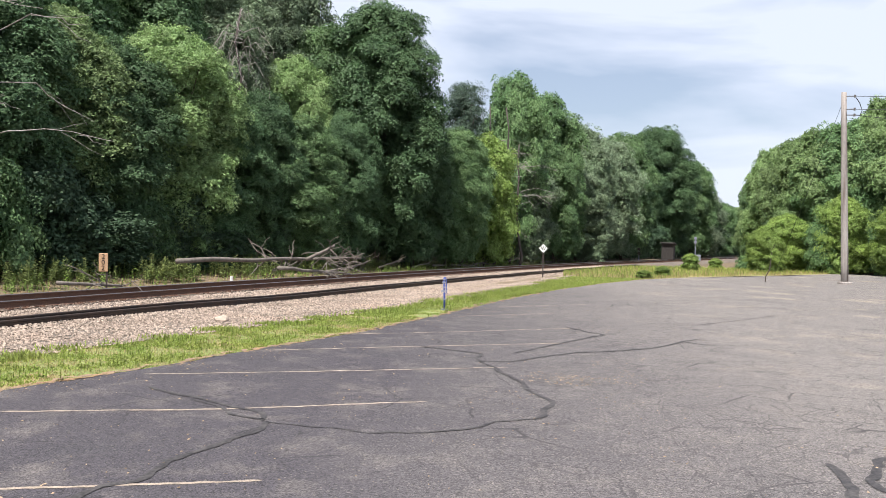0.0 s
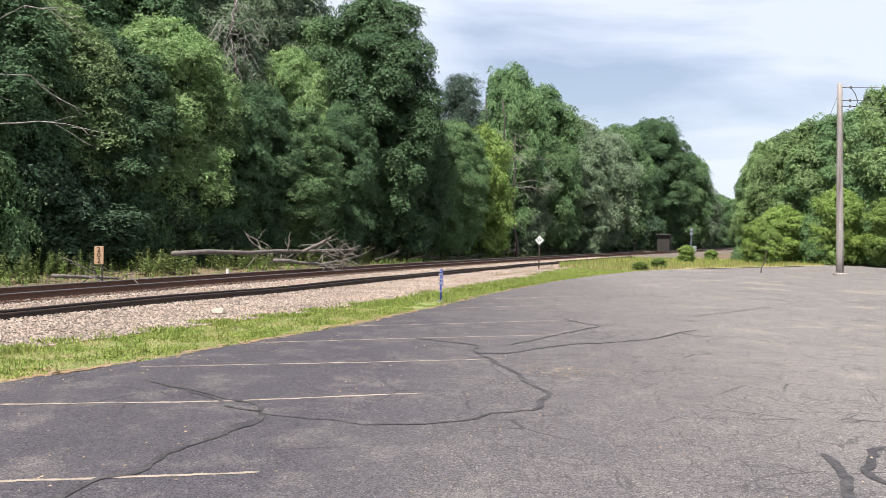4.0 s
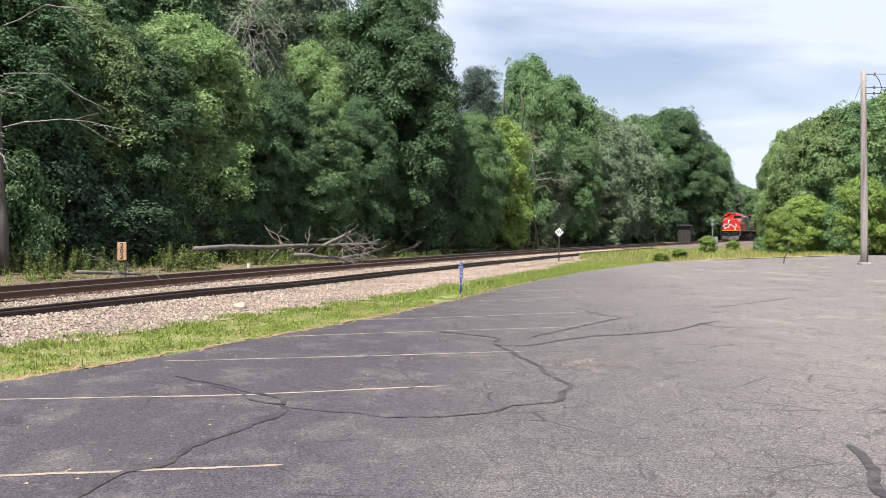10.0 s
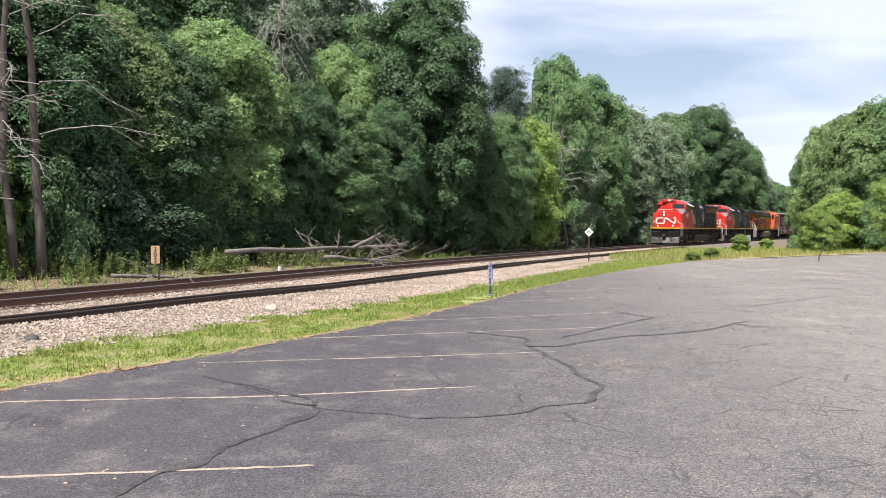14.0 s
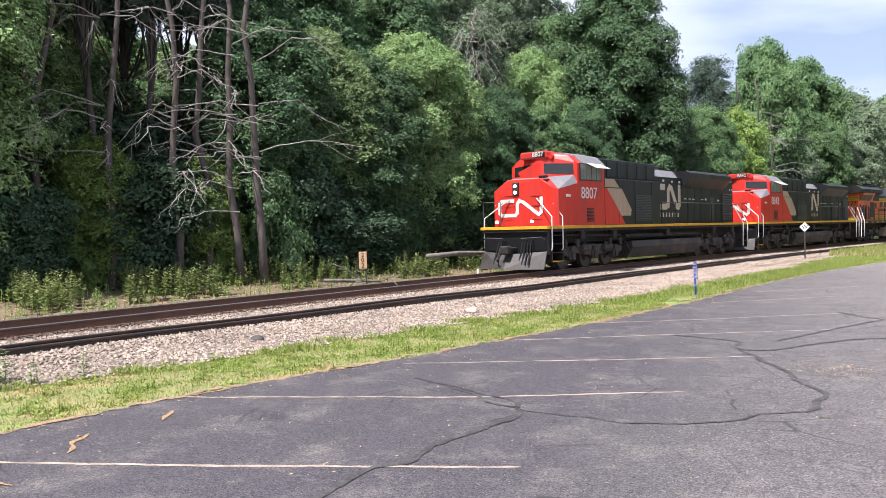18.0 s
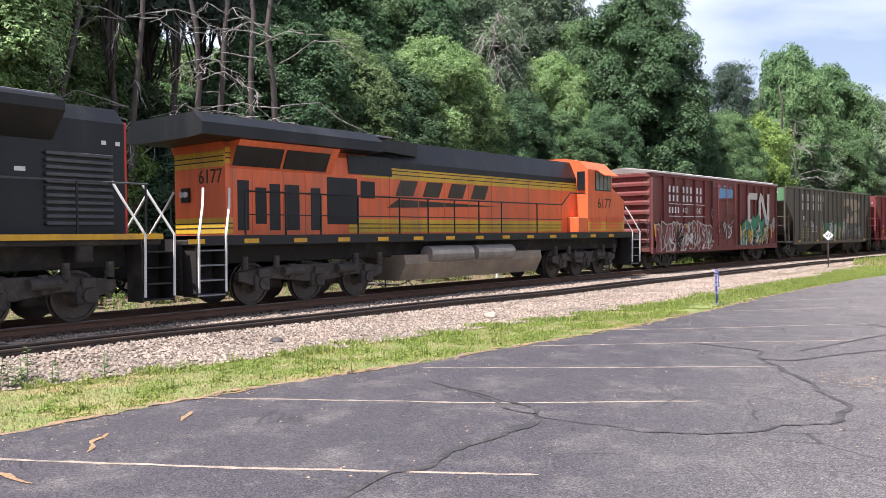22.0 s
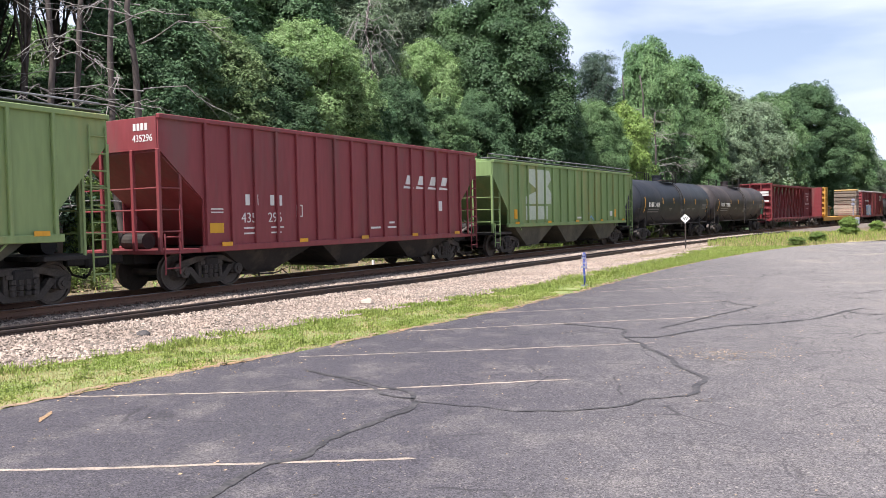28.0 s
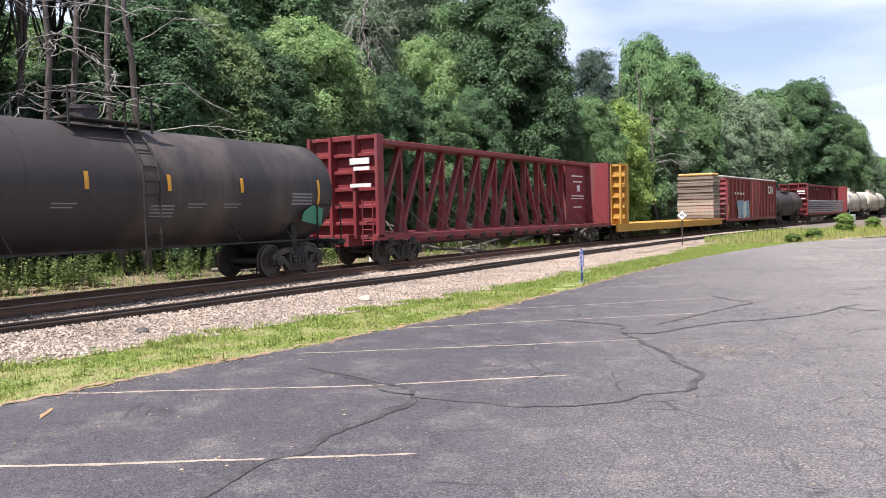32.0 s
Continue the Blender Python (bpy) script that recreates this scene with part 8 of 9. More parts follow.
def bulkhead_flat(front, rear):
    L = rear - front
    root = thing("flat_car", "yellow bulkhead flat car with a stack of lumber at one end", "flat car", group="freight cars of the train")
    o = -L / 2
    X = lambda u: o + u  # noqa: E731
    D = 0.92
    boxes("deck", FLAT_YELLOW, root, [(X(0.1), X(L - 0.1), -1.48, 1.48, D - 0.06, D), (X(0.1), X(L - 0.1), -1.5, -1.38, D - 0.42, D + 0.02), (X(0.1), X(L - 0.1), 1.38, 1.5, D - 0.42, D + 0.02)], 0.015)
    bulkhead(root, X, 1.9, -1, 4.36, FLAT_YELLOW, D)
    bm = bmesh.new()
    for y0 in (-1.42, 1.42):
        for x0, x1, z0, z1 in ((0.70, 0.84, D, 4.36), (0.70, 1.9, 4.22, 4.36), (0.84, 1.9, 3.1, 3.2), (0.84, 1.9, 2.0, 2.1)):
            box(bm, X(x0), X(x1), y0 - 0.05, y0 + 0.05, z0, z1, 0.01)
    part("bulkhead_brace", bm, FLAT_YELLOW, root)
    ladder(root, X(0.9), -1.46, D, 3.2, material=FLAT_YELLOW, name="bulkhead_ladder")
    rows, ends = 13, (L - 2.0, L - 0.2)
    me = None
    for k in range(rows):
        z = D + 0.08 + k * 0.248
        for j in range(1):
            x0 = ends[0] + j + 0.04 * math.sin(k * 3 + j)
            if me is None:
                bm = bmesh.new()
                box(bm, 0, ends[1] - ends[0] - 0.05, -1.38, 1.38, 0, 0.215, 0.008)
                me = bpy.data.meshes.new("lumber_pack")
                bm.to_mesh(me)
                bm.free()
                me.materials.append(LUMBER)
            shared("lumber_pack", me, root, pose(X(x0), 0.02 * math.sin(k * 5 + j), z))
    boxes("top_packing", STRAP, root, [(X(ends[0]), X(ends[1] - 0.2), -1.36, 1.36, D + 0.08 + rows * 0.248, D + 0.3 + rows * 0.248)], 0.08, "yellow packing boards on the stack")
    underframe(root, X, L, 2.2, 0.8)
    car_key(root, front, rear)
    return root


bulkhead_flat(220.6, 242.2)
boxcar(243.5, 259.6, "red boxcar with blue and white sprayed shapes", 4.2, right_mark=False, colour=HOP_RED)
tank_car(260.5, 271.6, "dark tank car with a low shell", TANK_BROWN, r=1.3, strips=False, zc=2.1)
centre_beam(272.7, 294.9, "dark red centre-beam flat car with pale bundles", BEAM_RED, load=True)
tank_car(296.1, 309.5, "dusty cream tank car on dark trucks", TANK_WHITE, strips=False)
tank_car(310.7, 324.5, "cream tank car at the back of the train", TANK_WHITE, strips=False)

# ---- things beside the line ----


def gz(x, y):
    return float(ground_z(np.array([float(x)]), np.array([float(y)]))[0])


# blue marker post
POST_BLUE = mat("blue_post_paint", (0.045, 0.075, 0.30), (0.07, 0.10, 0.34), 4, 0.5, bump_scale=20)
PALE = mat("pale_clamp", (0.30, 0.31, 0.38), (0.22, 0.23, 0.30), 6, 0.5)
post = thing("marker_post", "blue metal marker post with pale clamps in the grass", "post", pose(0.07, 22.05, 0.0, 0, -1.5, 0))
bm = bmesh.new()
rod(bm, (0, 0, -0.2), (0, 0, 0.86), 0.028, n=10)
part("tube", bm, POST_BLUE, post, smooth=True)
for z, h, half in ((0.28, 0.016, 0.05), (0.50, 0.03, 0.085), (0.60, 0.016, 0.06), (0.74, 0.02, 0.06), (0.82, 0.016, 0.045)):
    bm = bmesh.new()
    rod(bm, (0, 0, z - h), (0, 0, z + h), 0.042, n=10)
    box(bm, -half, half, -0.02, 0.02, z - h, z + h, 0.005)
    part("clamp", bm, PALE, post)
bm = bmesh.new()
pipe(bm, [(0.055, 0, 0.44), (0.06, 0, 0.80), (0.03, 0, 0.88), (-0.02, 0, 0.87)], 0.014)
part("side_rod", bm, POST_BLUE, post)
bm = bmesh.new()
rod(bm, (0, 0, -0.02), (0, 0, 0.02), 0.09, n=12)
part("base_ring", bm, PALE, post)

# whistle board: white diamond on a post
SIGN_WHITE = mat("sign_white", (0.75, 0.75, 0.72), (0.62, 0.62, 0.6), 5, 0.5)
DARK_STEEL = mat("dark_steel_post", (0.05, 0.042, 0.04), (0.08, 0.06, 0.05), 4, 0.7, metal=0.4)
sign = thing("whistle_sign", "white diamond sign with a dark letter on a steel post", "sign", pose(5.53, 44.7, 0.0, 0, 0, -8))
bm = bmesh.new()
box(bm, -0.035, 0.035, -0.02, 0.02, -0.3, 1.35, 0.004)
part("post", bm, DARK_STEEL, sign)
bm = bmesh.new()
prism(bm, [(-0.25, 1.46), (0, 1.21), (0.25, 1.46), (0, 1.71)], -0.03, -0.02)
plate = part("plate", bm, SIGN_WHITE, sign)
letters("W", 0.2, pose(-0.135, -0.033, 1.37, 90, 0, 0), CN_BLACK, plate, "letter")

# milepost on the far side
mile = thing("milepost", "faded cream milepost board with dark figures on a steel post", "sign", pose(*spot(-22.75, 25.5), 0.26, 0, 0, 18))
MILE = mat("cream_board", (0.56, 0.35, 0.20), (0.44, 0.28, 0.16), 3, 0.7)
bm = bmesh.new()
box(bm, 0.06, 0.11, -0.02, 0.02, -0.4, 0.95, 0.004)
part("post", bm, DARK_STEEL, mile)
board = boxes("board", MILE, mile, [(-0.13, 0.12, -0.045, -0.02, 0.47, 1.0)], 0.01)
for k, ch in enumerate("202"):
    letters(ch, 0.145, pose(-0.06, -0.048, 0.84 - 0.165 * k, 90, 0, 0), CN_BLACK, board, "figure")

# wooden utility pole with wires
px_, py_ = 20.9, 42.0
pole = thing("utility_pole", "weathered wooden utility pole at the car park's edge", "utility pole", pose(px_, py_, 0, 0, 0, 0))
bm = bmesh.new()
limb(bm, (0, 0, -0.5), (-0.32, 0.1, 9.95), 0.19, 0.13, np.random.default_rng(1), n=14, steps=6, bend=0.0)
part("shaft", bm, POLE_WOOD, pole, smooth=True)
boxes("base_collar", POLE_WOOD, pole, [(-0.28, 0.28, -0.28, 0.28, -0.1, 0.14)], 0.05)
for z in (9.72, 9.05, 8.75):
    bm = bmesh.new()
    rod(bm, (-0.28, -0.1, z), (0.12, -0.18, z), 0.025, n=6)
    rod(bm, (0.12, -0.18, z - 0.07), (0.12, -0.18, z + 0.07), 0.05, n=10)
    part("insulator", bm, mat("dark_porcelain", (0.10, 0.09, 0.085), (0.15, 0.14, 0.13), 3, 0.3), pole)
WIRE = mat("wire_black", (0.03, 0.03, 0.032), rough=0.6, fine=0)


def wire(name, a, b, sag, r=0.014, parent=None):
    a, b = Vector(a), Vector(b)
    pts = [a.lerp(b, k / 12) + Vector((0, 0, -4 * sag * (k / 12) * (1 - k / 12))) for k in range(13)]
    bm = bmesh.new()
    pipe(bm, pts, r, n=5)
    return part(name, bm, WIRE, parent)


for z, sag, dz in ((9.72, 0.25, 0.2), (9.05, 0.2, 0.2), (8.75, 0.4, -2.6)):
    wire("wire", (0.12, -0.18, z), (34, -6, z + dz), sag, parent=pole)
wire("guy_wire", (-0.3, 0.1, 9.6), (0.0, 9.0, 0.0), 0.02, r=0.009, parent=pole)
bm = bmesh.new()
pipe(bm, [(0.12, -0.18, 9.72), (0.35, -0.2, 9.4), (0.5, -0.2, 9.0), (0.4, -0.2, 8.75), (0.12, -0.18, 8.75)], 0.02, n=5)
part("wire_loop", bm, WIRE, pole)

# leaning stick with a vine, in the asphalt's edge
stick = thing("leaning_stick", "thin leaning stick wound with a few leaves", "stick", pose(17.0, 42.6, 0))
bm = bmesh.new()
limb(bm, (0, 0, -0.1), (0.55, 0.2, 2.1), 0.03, 0.012, np.random.default_rng(3), n=6, steps=6, bend=0.08)
part("stem", bm, BARK, stick)
rng = np.random.default_rng(5)
V, Fq = leaf_cloud(np.array([(0.35, 0.15, 1.3), (0.45, 0.15, 1.65), (0.55, 0.2, 2.05)]), np.array([0.16, 0.2, 0.1]), 26, 0.07, rng=rng)
mesh_part("leaf_cluster", V.tolist(), Fq.tolist(), LEAF_YELLOW, stick)

# lineside shed and signal, far down the line
# Dark boards, their colour lowered further to imitate the trees' shade.
SHED = mat("shaded_shed_boards", (0.055, 0.048, 0.044), (0.038, 0.034, 0.032), 2, 0.85, bump_scale=20, stretch=(8, 8, 0.5))
sx, sy_ = spot(15.55, 116)
shed = thing("lineside_shed", "small dark wooden lineside shed with a lean-to roof, tree shade in its colour", "shed", pose(sx, sy_, gz(sx, sy_) + 0.1, 0, 0, -24) @ Matrix.Diagonal((0.62, 0.8, 1.0, 1.0)))
for k in range(9):
    boxes("board", SHED, shed, [(-1.3 + k * 0.29, -1.03 + k * 0.29, -1.0, -0.95, 0, 2.45)], 0.01)
boxes("side_wall", SHED, shed, [(-1.3, -1.22, -0.95, 1.0, 0, 2.3), (1.22, 1.3, -0.95, 1.0, 0, 2.3), (-1.22, 1.22, 0.92, 1.0, 0, 2.3)], 0.02)
bm = bmesh.new()
loft(bm, [[(x, -1.35, 2.5), (x, 1.25, 2.25), (x, 1.25, 2.35), (x, -1.35, 2.62)] for x in (-1.6, 1.6)])
part("roof", bm, mat("shed_roof", (0.10, 0.095, 0.09), (0.07, 0.065, 0.062)), shed)
for dx, dd, b, h in ((0, 0, 17.3, 3.4), (0, 0, 13.6, 1.7)):
    qx, qy = spot(b, 120 if b > 15 else 105)
    sg = thing("signal_mast", "grey lineside signal mast with lamp heads", "signal", pose(qx, qy, gz(qx, qy), 0, 0, -20))
    bm = bmesh.new()
    rod(bm, (0, 0, -0.2), (0, 0, h), 0.06, n=8)
    part("mast", bm, PALE, sg)
    for z in (h, h - 0.55):
        bm = bmesh.new()
        rod(bm, (0, -0.1, z), (0, -0.16, z), 0.22, n=14)
        rod(bm, (0, -0.3, z), (0, -0.1, z), 0.1, n=10)
        part("lamp_head", bm, PALE if b > 15 else DARK_STEEL, sg)
    if b > 15:
        boxes("relay_box", PALE, sg, [(0.2, 0.75, -0.3, 0.3, 0.2, 1.1)], 0.03)

# fallen trunks and brushwood between the line and the wood
def fallen(a, b, r0, r1, seed, branches, label):
    rng = np.random.default_rng(seed)
    a, b = Vector(a), Vector(b)
    root = thing("fallen_tree", label, "fallen tree", pose(*a))
    d = b - a
    bm = bmesh.new()
    limb(bm, (0, 0, 0), d, r0, r1, rng, n=9, steps=6, bend=0.03)
    part("trunk", bm, DEAD_WOOD, root, smooth=True)
    for k in range(branches):
        q = d * rng.uniform(0.35, 1.0)
        e = q + Vector((rng.uniform(-1.2, 1.4), rng.uniform(-1.2, 0.6), rng.uniform(-0.9, 0.9)))
        bm = bmesh.new()
        limb(bm, q, e, r1 * 0.55, 0.012, rng, n=5, steps=4, bend=0.2)
        e2 = q.lerp(e, 0.5)
        limb(bm, e2, e2 + Vector((rng.uniform(-0.6, 0.6), rng.uniform(-0.5, 0.3), rng.uniform(-0.5, 0.6))), 0.018, 0.008, rng, n=4, steps=3, bend=0.2)
        part("branch", bm, DEAD_WOOD, root)
    return root


lx0, ly0 = spot(-18.2, 30.3)
lx1, ly1 = spot(-5.8, 39.5)
fallen((lx0, ly0, 0.88), (lx1, ly1, 0.82), 0.095, 0.055, 3, 30, "long bleached fallen trunk with bare branches in the weeds")
lx0, ly0 = spot(-11.5, 32)
lx1, ly1 = spot(-6.5, 36)
fallen((lx0, ly0, 0.6), (lx1, ly1, 0.2), 0.08, 0.04, 4, 16, "smaller fallen trunk propped under the long one")
lx0, ly0 = spot(-9.6, 33.5)
fallen((lx0, ly0, 0.9), (lx0 + 1.1, ly0 + 0.5, 1.5), 0.08, 0.05, 5, 4, "broken upright limb on the fallen trunk")
lx0, ly0 = spot(-25.5, 25.2)
lx1, ly1 = spot(-21.6, 26.4)
fallen((lx0, ly0, 0.42), (lx1, ly1, 0.25), 0.06, 0.035, 6, 5, "short fallen log in the weeds by the milepost")
for k in range(16):
    s = 24 + k * 3.6
    x, y = beside(s, -4.6 - 0.8 * abs(math.sin(k * 2.2)))
    z = gz(x, y)
    x2, y2 = beside(s + 2.4, -4.3 - 1.0 * abs(math.sin(k * 1.2)))
    fallen((x, y, z + 0.25), (x2, y2, z + 0.45 + 0.3 * math.sin(k)), 0.07, 0.03, 20 + k, 7, "heap of cut bare branches beside the track")

# standing dead trees with bleached branches
BLEACHED = mat("bleached_branch", (0.37, 0.345, 0.315), (0.22, 0.20, 0.18), 4, 0.9, bump=0.006, bump_scale=20, stretch=(1, 1, 0.3))


def dead_tree(bearing, far, tall, seed, r=0.17, branches=16, reach=1.0, low=0.16, high=0.85, droop=1.0, label="tall bare tree trunk with bleached drooping branches"):
    rng = np.random.default_rng(seed)
    x, y = spot(bearing, far)
    root = thing("dead_tree", label, "tree", pose(x, y, gz(x, y)))
    bm = bmesh.new()
    limb(bm, (0, 0, -0.2), (rng.uniform(-0.5, 0.5), 0, tall), r, 0.05, rng, n=9, steps=8, bend=0.04)
    part("trunk", bm, PINE_BARK, root, smooth=True)
    for k in range(branches):
        z = rng.uniform(tall * low, tall * high)
        a = rng.uniform(3.4, 6.0) if rng.random() < 0.6 else rng.uniform(0, 6.28)
        ln = rng.uniform(1.0, 2.8) * reach
        p0 = Vector((0, 0, z))
        p1 = p0 + Vector((math.cos(a) * ln * 0.55, math.sin(a) * ln * 0.55, rng.uniform(-0.1, 0.4)))
        p2 = p1 + Vector((math.cos(a) * ln * 0.6, math.sin(a) * ln * 0.6, rng.uniform(-1.3, -0.2) * droop))
        bm = bmesh.new()
        limb(bm, p0, p1, 0.024, 0.016, rng, n=5, steps=3, bend=0.15)
        limb(bm, p1, p2, 0.016, 0.007, rng, n=5, steps=4, bend=0.2)
        for j in range(3):
            s0 = p1.lerp(p2, 0.25 * j)
            limb(bm, s0, s0 + (p2 - p1) * 0.45 + Vector((rng.uniform(-0.7, 0.7), rng.uniform(-0.5, 0.5), rng.uniform(-0.6, 0.4))), 0.009, 0.005, rng, n=4, steps=3, bend=0.25)
        part("branch", bm, BLEACHED, root)
    return root


for b, d, tall, seed in ((-35.2, 30.5, 15, 1), (-33.1, 31, 15, 2), (-31.1, 30.5, 16, 3), (-39.5, 30, 15, 4), (-43.2, 30, 15, 5), (4.1, 69, 13.4, 7), (3.2, 70, 13.6, 8)):
    dead_tree(b, d, tall, seed, r=0.15 if seed != 7 else 0.12, branches=15, reach=1.2)
dead_tree(-29.6, 30.5, 15, 11, branches=12, reach=1.7, low=0.3)
dead_tree(5.4, 67, 10.2, 12, r=0.12, branches=9, reach=1.1, low=0.4, label="half-dead tree with pale bare limbs among the leaves")
for b, d, z in ((-14.2, 43.5, 13.6),):
    dead_tree(b, d, z, 13 + int(d + z), r=0.09, branches=16, reach=0.7, low=0.78, high=0.98, droop=2.6, label="slender dead tree with a tuft of hanging twigs")

# small bushes at the car park's far edge
for k, (b, d, kind, h) in enumerate([(17.0, 58, "young", 1.2), (18.6, 70, "young", 1.0), (20.6, 66, "shrub", 1.2), (15.2, 47.5, "young", 0.6), (21.5, 60, "young", 3.0), (14.0, 44.5, "young", 0.45), (22.1, 62, "young", 2.6), (20.4, 75, "shrub", 1.3)]):
    plant(kind, *spot(b, d), 0.42 if kind == "shrub" else 0.13 + 0.11 * h, k * 40, h, label="small bright green bush in the dry grass")



# ---- grass and weeds ----
def blades(name, spots, lo, hi, width, material, label, category, lean=0.35, seed=0):
    """Blades as thin bent triangles at the given spots; one object for all."""
    rng = np.random.default_rng(seed)
    P = np.array(spots, float)
    n = len(P)
    h = rng.uniform(lo, hi, n)
    a = rng.uniform(0, 6.28, n)
    b = rng.uniform(0, 6.28, n)
    w = width * rng.uniform(0.6, 1.4, n)
    side = np.stack([np.cos(a) * w, np.sin(a) * w, np.zeros(n)], -1)
    bend = np.stack([np.cos(b) * h * lean, np.sin(b) * h * lean, np.zeros(n)], -1) * rng.random((n, 1))
    mid = P + bend * 0.35 + np.stack([np.zeros(n), np.zeros(n), h * 0.6], -1)
    tip = P + bend + np.stack([np.zeros(n), np.zeros(n), h], -1)
    V = np.stack([P - side, P + side, mid + side * 0.7, mid - side * 0.7, tip], 1).reshape(-1, 3)
    i = np.arange(n)[:, None] * 5
    F4 = (i + np.array([[0, 1, 2, 3]])).tolist()
    F3 = (i + np.array([[3, 2, 4]])).tolist()
    ob = mesh_part(name, V.tolist(), F4 + F3, material)
    return tagged(ob, label, category, kind="stuff")


def verge_spots(count, y0, y1, seed, patch=None):
    """Spots between the ballast's edge and the asphalt's, in patches."""
    rng = np.random.default_rng(seed)
    n = int(count * 2.2)
    y = rng.uniform(y0, y1, n)
    b = np.interp(y, _y, _b)
    off = ball_off(y)
    xa, ya = np.interp(y, _y, _x) + off * np.cos(b), y - off * np.sin(b)
    xb = np.interp(ya, ASPH_Y, ASPH_X)
    k = rng.uniform(-0.06, 1.0, n)
    x = xa + (xb - xa) * k
    keep = np.ones(n, bool)
    if patch is not None:
        wave = np.array([noise.noise((p * 1.4, q * 1.4, 4.0)) + 0.6 * noise.noise((p * 4.5, q * 4.5, 8.0)) for p, q in zip(x, ya)]) + 0.16 * rng.normal(size=n)
        wave = wave + np.interp(ya, [6, 9, 13], [-0.42, -0.1, 0.16]) - 0.35 * np.clip((k - 0.75) * 4, 0, 1)
        keep = wave > 0 if patch > 0 else wave < 0
    P = np.stack([x, ya, np.maximum(ground_z(x, ya), -0.03)], -1)[keep]
    return P[:count]


# turf between the ballast and the asphalt
ty = np.concatenate([np.arange(-40, 4, 2.0), np.arange(4, 66, 0.4)])
tl, tr = [], []
for y in ty:
    p, _ = on_line(s_at(float(y)), float(ball_off(y)) - 0.5)
    tl.append((p[0], p[1]))
    tr.append((max(float(np.interp(p[1], ASPH_Y, ASPH_X)) + 0.35, p[0] + 1.6 + 0.12 * max(0.0, p[1] - 44)), p[1]))
turf = strip("grass_verge", tl, tr, ground_z, TURF, cols=5, lift=0.012)
tagged(turf, "strip of green and dry grass beside the ballast", "grass verge", kind="structure")
blades("grass", verge_spots(62000, 4.5, 24, 1, 1), 0.015, 0.045, 0.010, BLADE, "short green grass of the verge", "grass", seed=1, lean=1.3)
blades("grass", verge_spots(22000, 24, 46, 2), 0.03, 0.08, 0.012, BLADE, "short green grass of the verge", "grass", seed=2, lean=0.7)
blades("grass", verge_spots(30000, 4.5, 22, 3, -1), 0.02, 0.06, 0.005, DRY_BLADE, "dry yellow grass of the verge", "grass", seed=3, lean=0.9)
# thicker tufts
rng = np.random.default_rng(9)
tufts = []
for _ in range(90):
    y = rng.uniform(7, 44)
    p, _ = on_line(s_at(y), float(ball_off(y)) + rng.uniform(-0.15, 0.5))
    r = rng.uniform(0.10, 0.32)
    for _ in range(int(900 * r)):
        q = rng.normal(size=2) * r * 0.6
        tufts.append((p[0] + q[0] * 1.3, p[1] + q[1], max(gz(p[0], p[1]), -0.03)))
blades("grass_tufts", tufts, 0.04, 0.13, 0.013, BLADE, "fresh green tufts at the ballast's foot", "grass", seed=4, lean=0.7)
# dry meadow beyond the car park
bb, dd = rng.uniform(8.5, 42, 150000), rng.uniform(44, 78, 150000)
dx_, dy_ = dd * np.sin(np.radians(bb)), dd * np.cos(np.radians(bb))
ok = ((dx_ - x_at(dy_)) * 0.9 > 3.9) & ~((dx_ > 14) & (dy_ < lot_far(dx_) + 0.2)) & ~((dx_ <= 14.7) & (dy_ < 46.5) & (dx_ > np.interp(dy_, ASPH_Y, ASPH_X)))
dry = np.stack([dx_, dy_, ground_z(dx_, dy_)], -1)[ok][:42000]
blades("dry_grass", dry, 0.06, 0.22, 0.018, DRY_BLADE, "dry straw-coloured grass beyond the asphalt", "grass", seed=5)
blades("grass", dry[::5], 0.12, 0.4, 0.022, BLADE, "green grass among the dry grass", "grass", seed=6)


# weeds on the far side of the line: upright stems with leaves
def weed_field(name, spots, lo, hi, material, label, seed):
    rng = np.random.default_rng(seed)
    V, Fq, k = [], [], 0
    for x, y, z in spots:
        h = rng.uniform(lo, hi)
        lean = rng.uniform(-0.12, 0.12, 2) * h
        n = int(14 + h * 26)
        t = np.linspace(0.15, 1.0, n)
        pos = np.stack([x + lean[0] * t, y + lean[1] * t, z + h * t], -1)
        a = rng.uniform(0, 6.28, n)
        ln = (0.20 * (1.15 - 0.7 * t) * rng.uniform(0.7, 1.3, n) * min(1.0, 0.12 + 1.2 * h))[:, None]
        d = np.stack([np.cos(a), np.sin(a), rng.uniform(-0.2, 0.5, n)], -1) * ln
        w = np.stack([-np.sin(a), np.cos(a), np.zeros(n)], -1) * ln * 0.26
        quad = np.stack([pos, pos + d * 0.5 + w, pos + d, pos + d * 0.5 - w], 1)
        V.append(quad.reshape(-1, 3))
        stem = np.array([[x - 0.008, y, z], [x + 0.008, y, z], [x + lean[0] + 0.004, y + lean[1], z + h], [x + lean[0] - 0.004, y + lean[1], z + h]])
        V.append(stem)
        m = n + 1
        Fq.append(np.arange(4 * m).reshape(m, 4) + k)
        k += 4 * m
    ob = mesh_part(name, np.concatenate(V).tolist(), np.concatenate(Fq).tolist(), material)
    return tagged(ob, label, "weeds", kind="stuff")


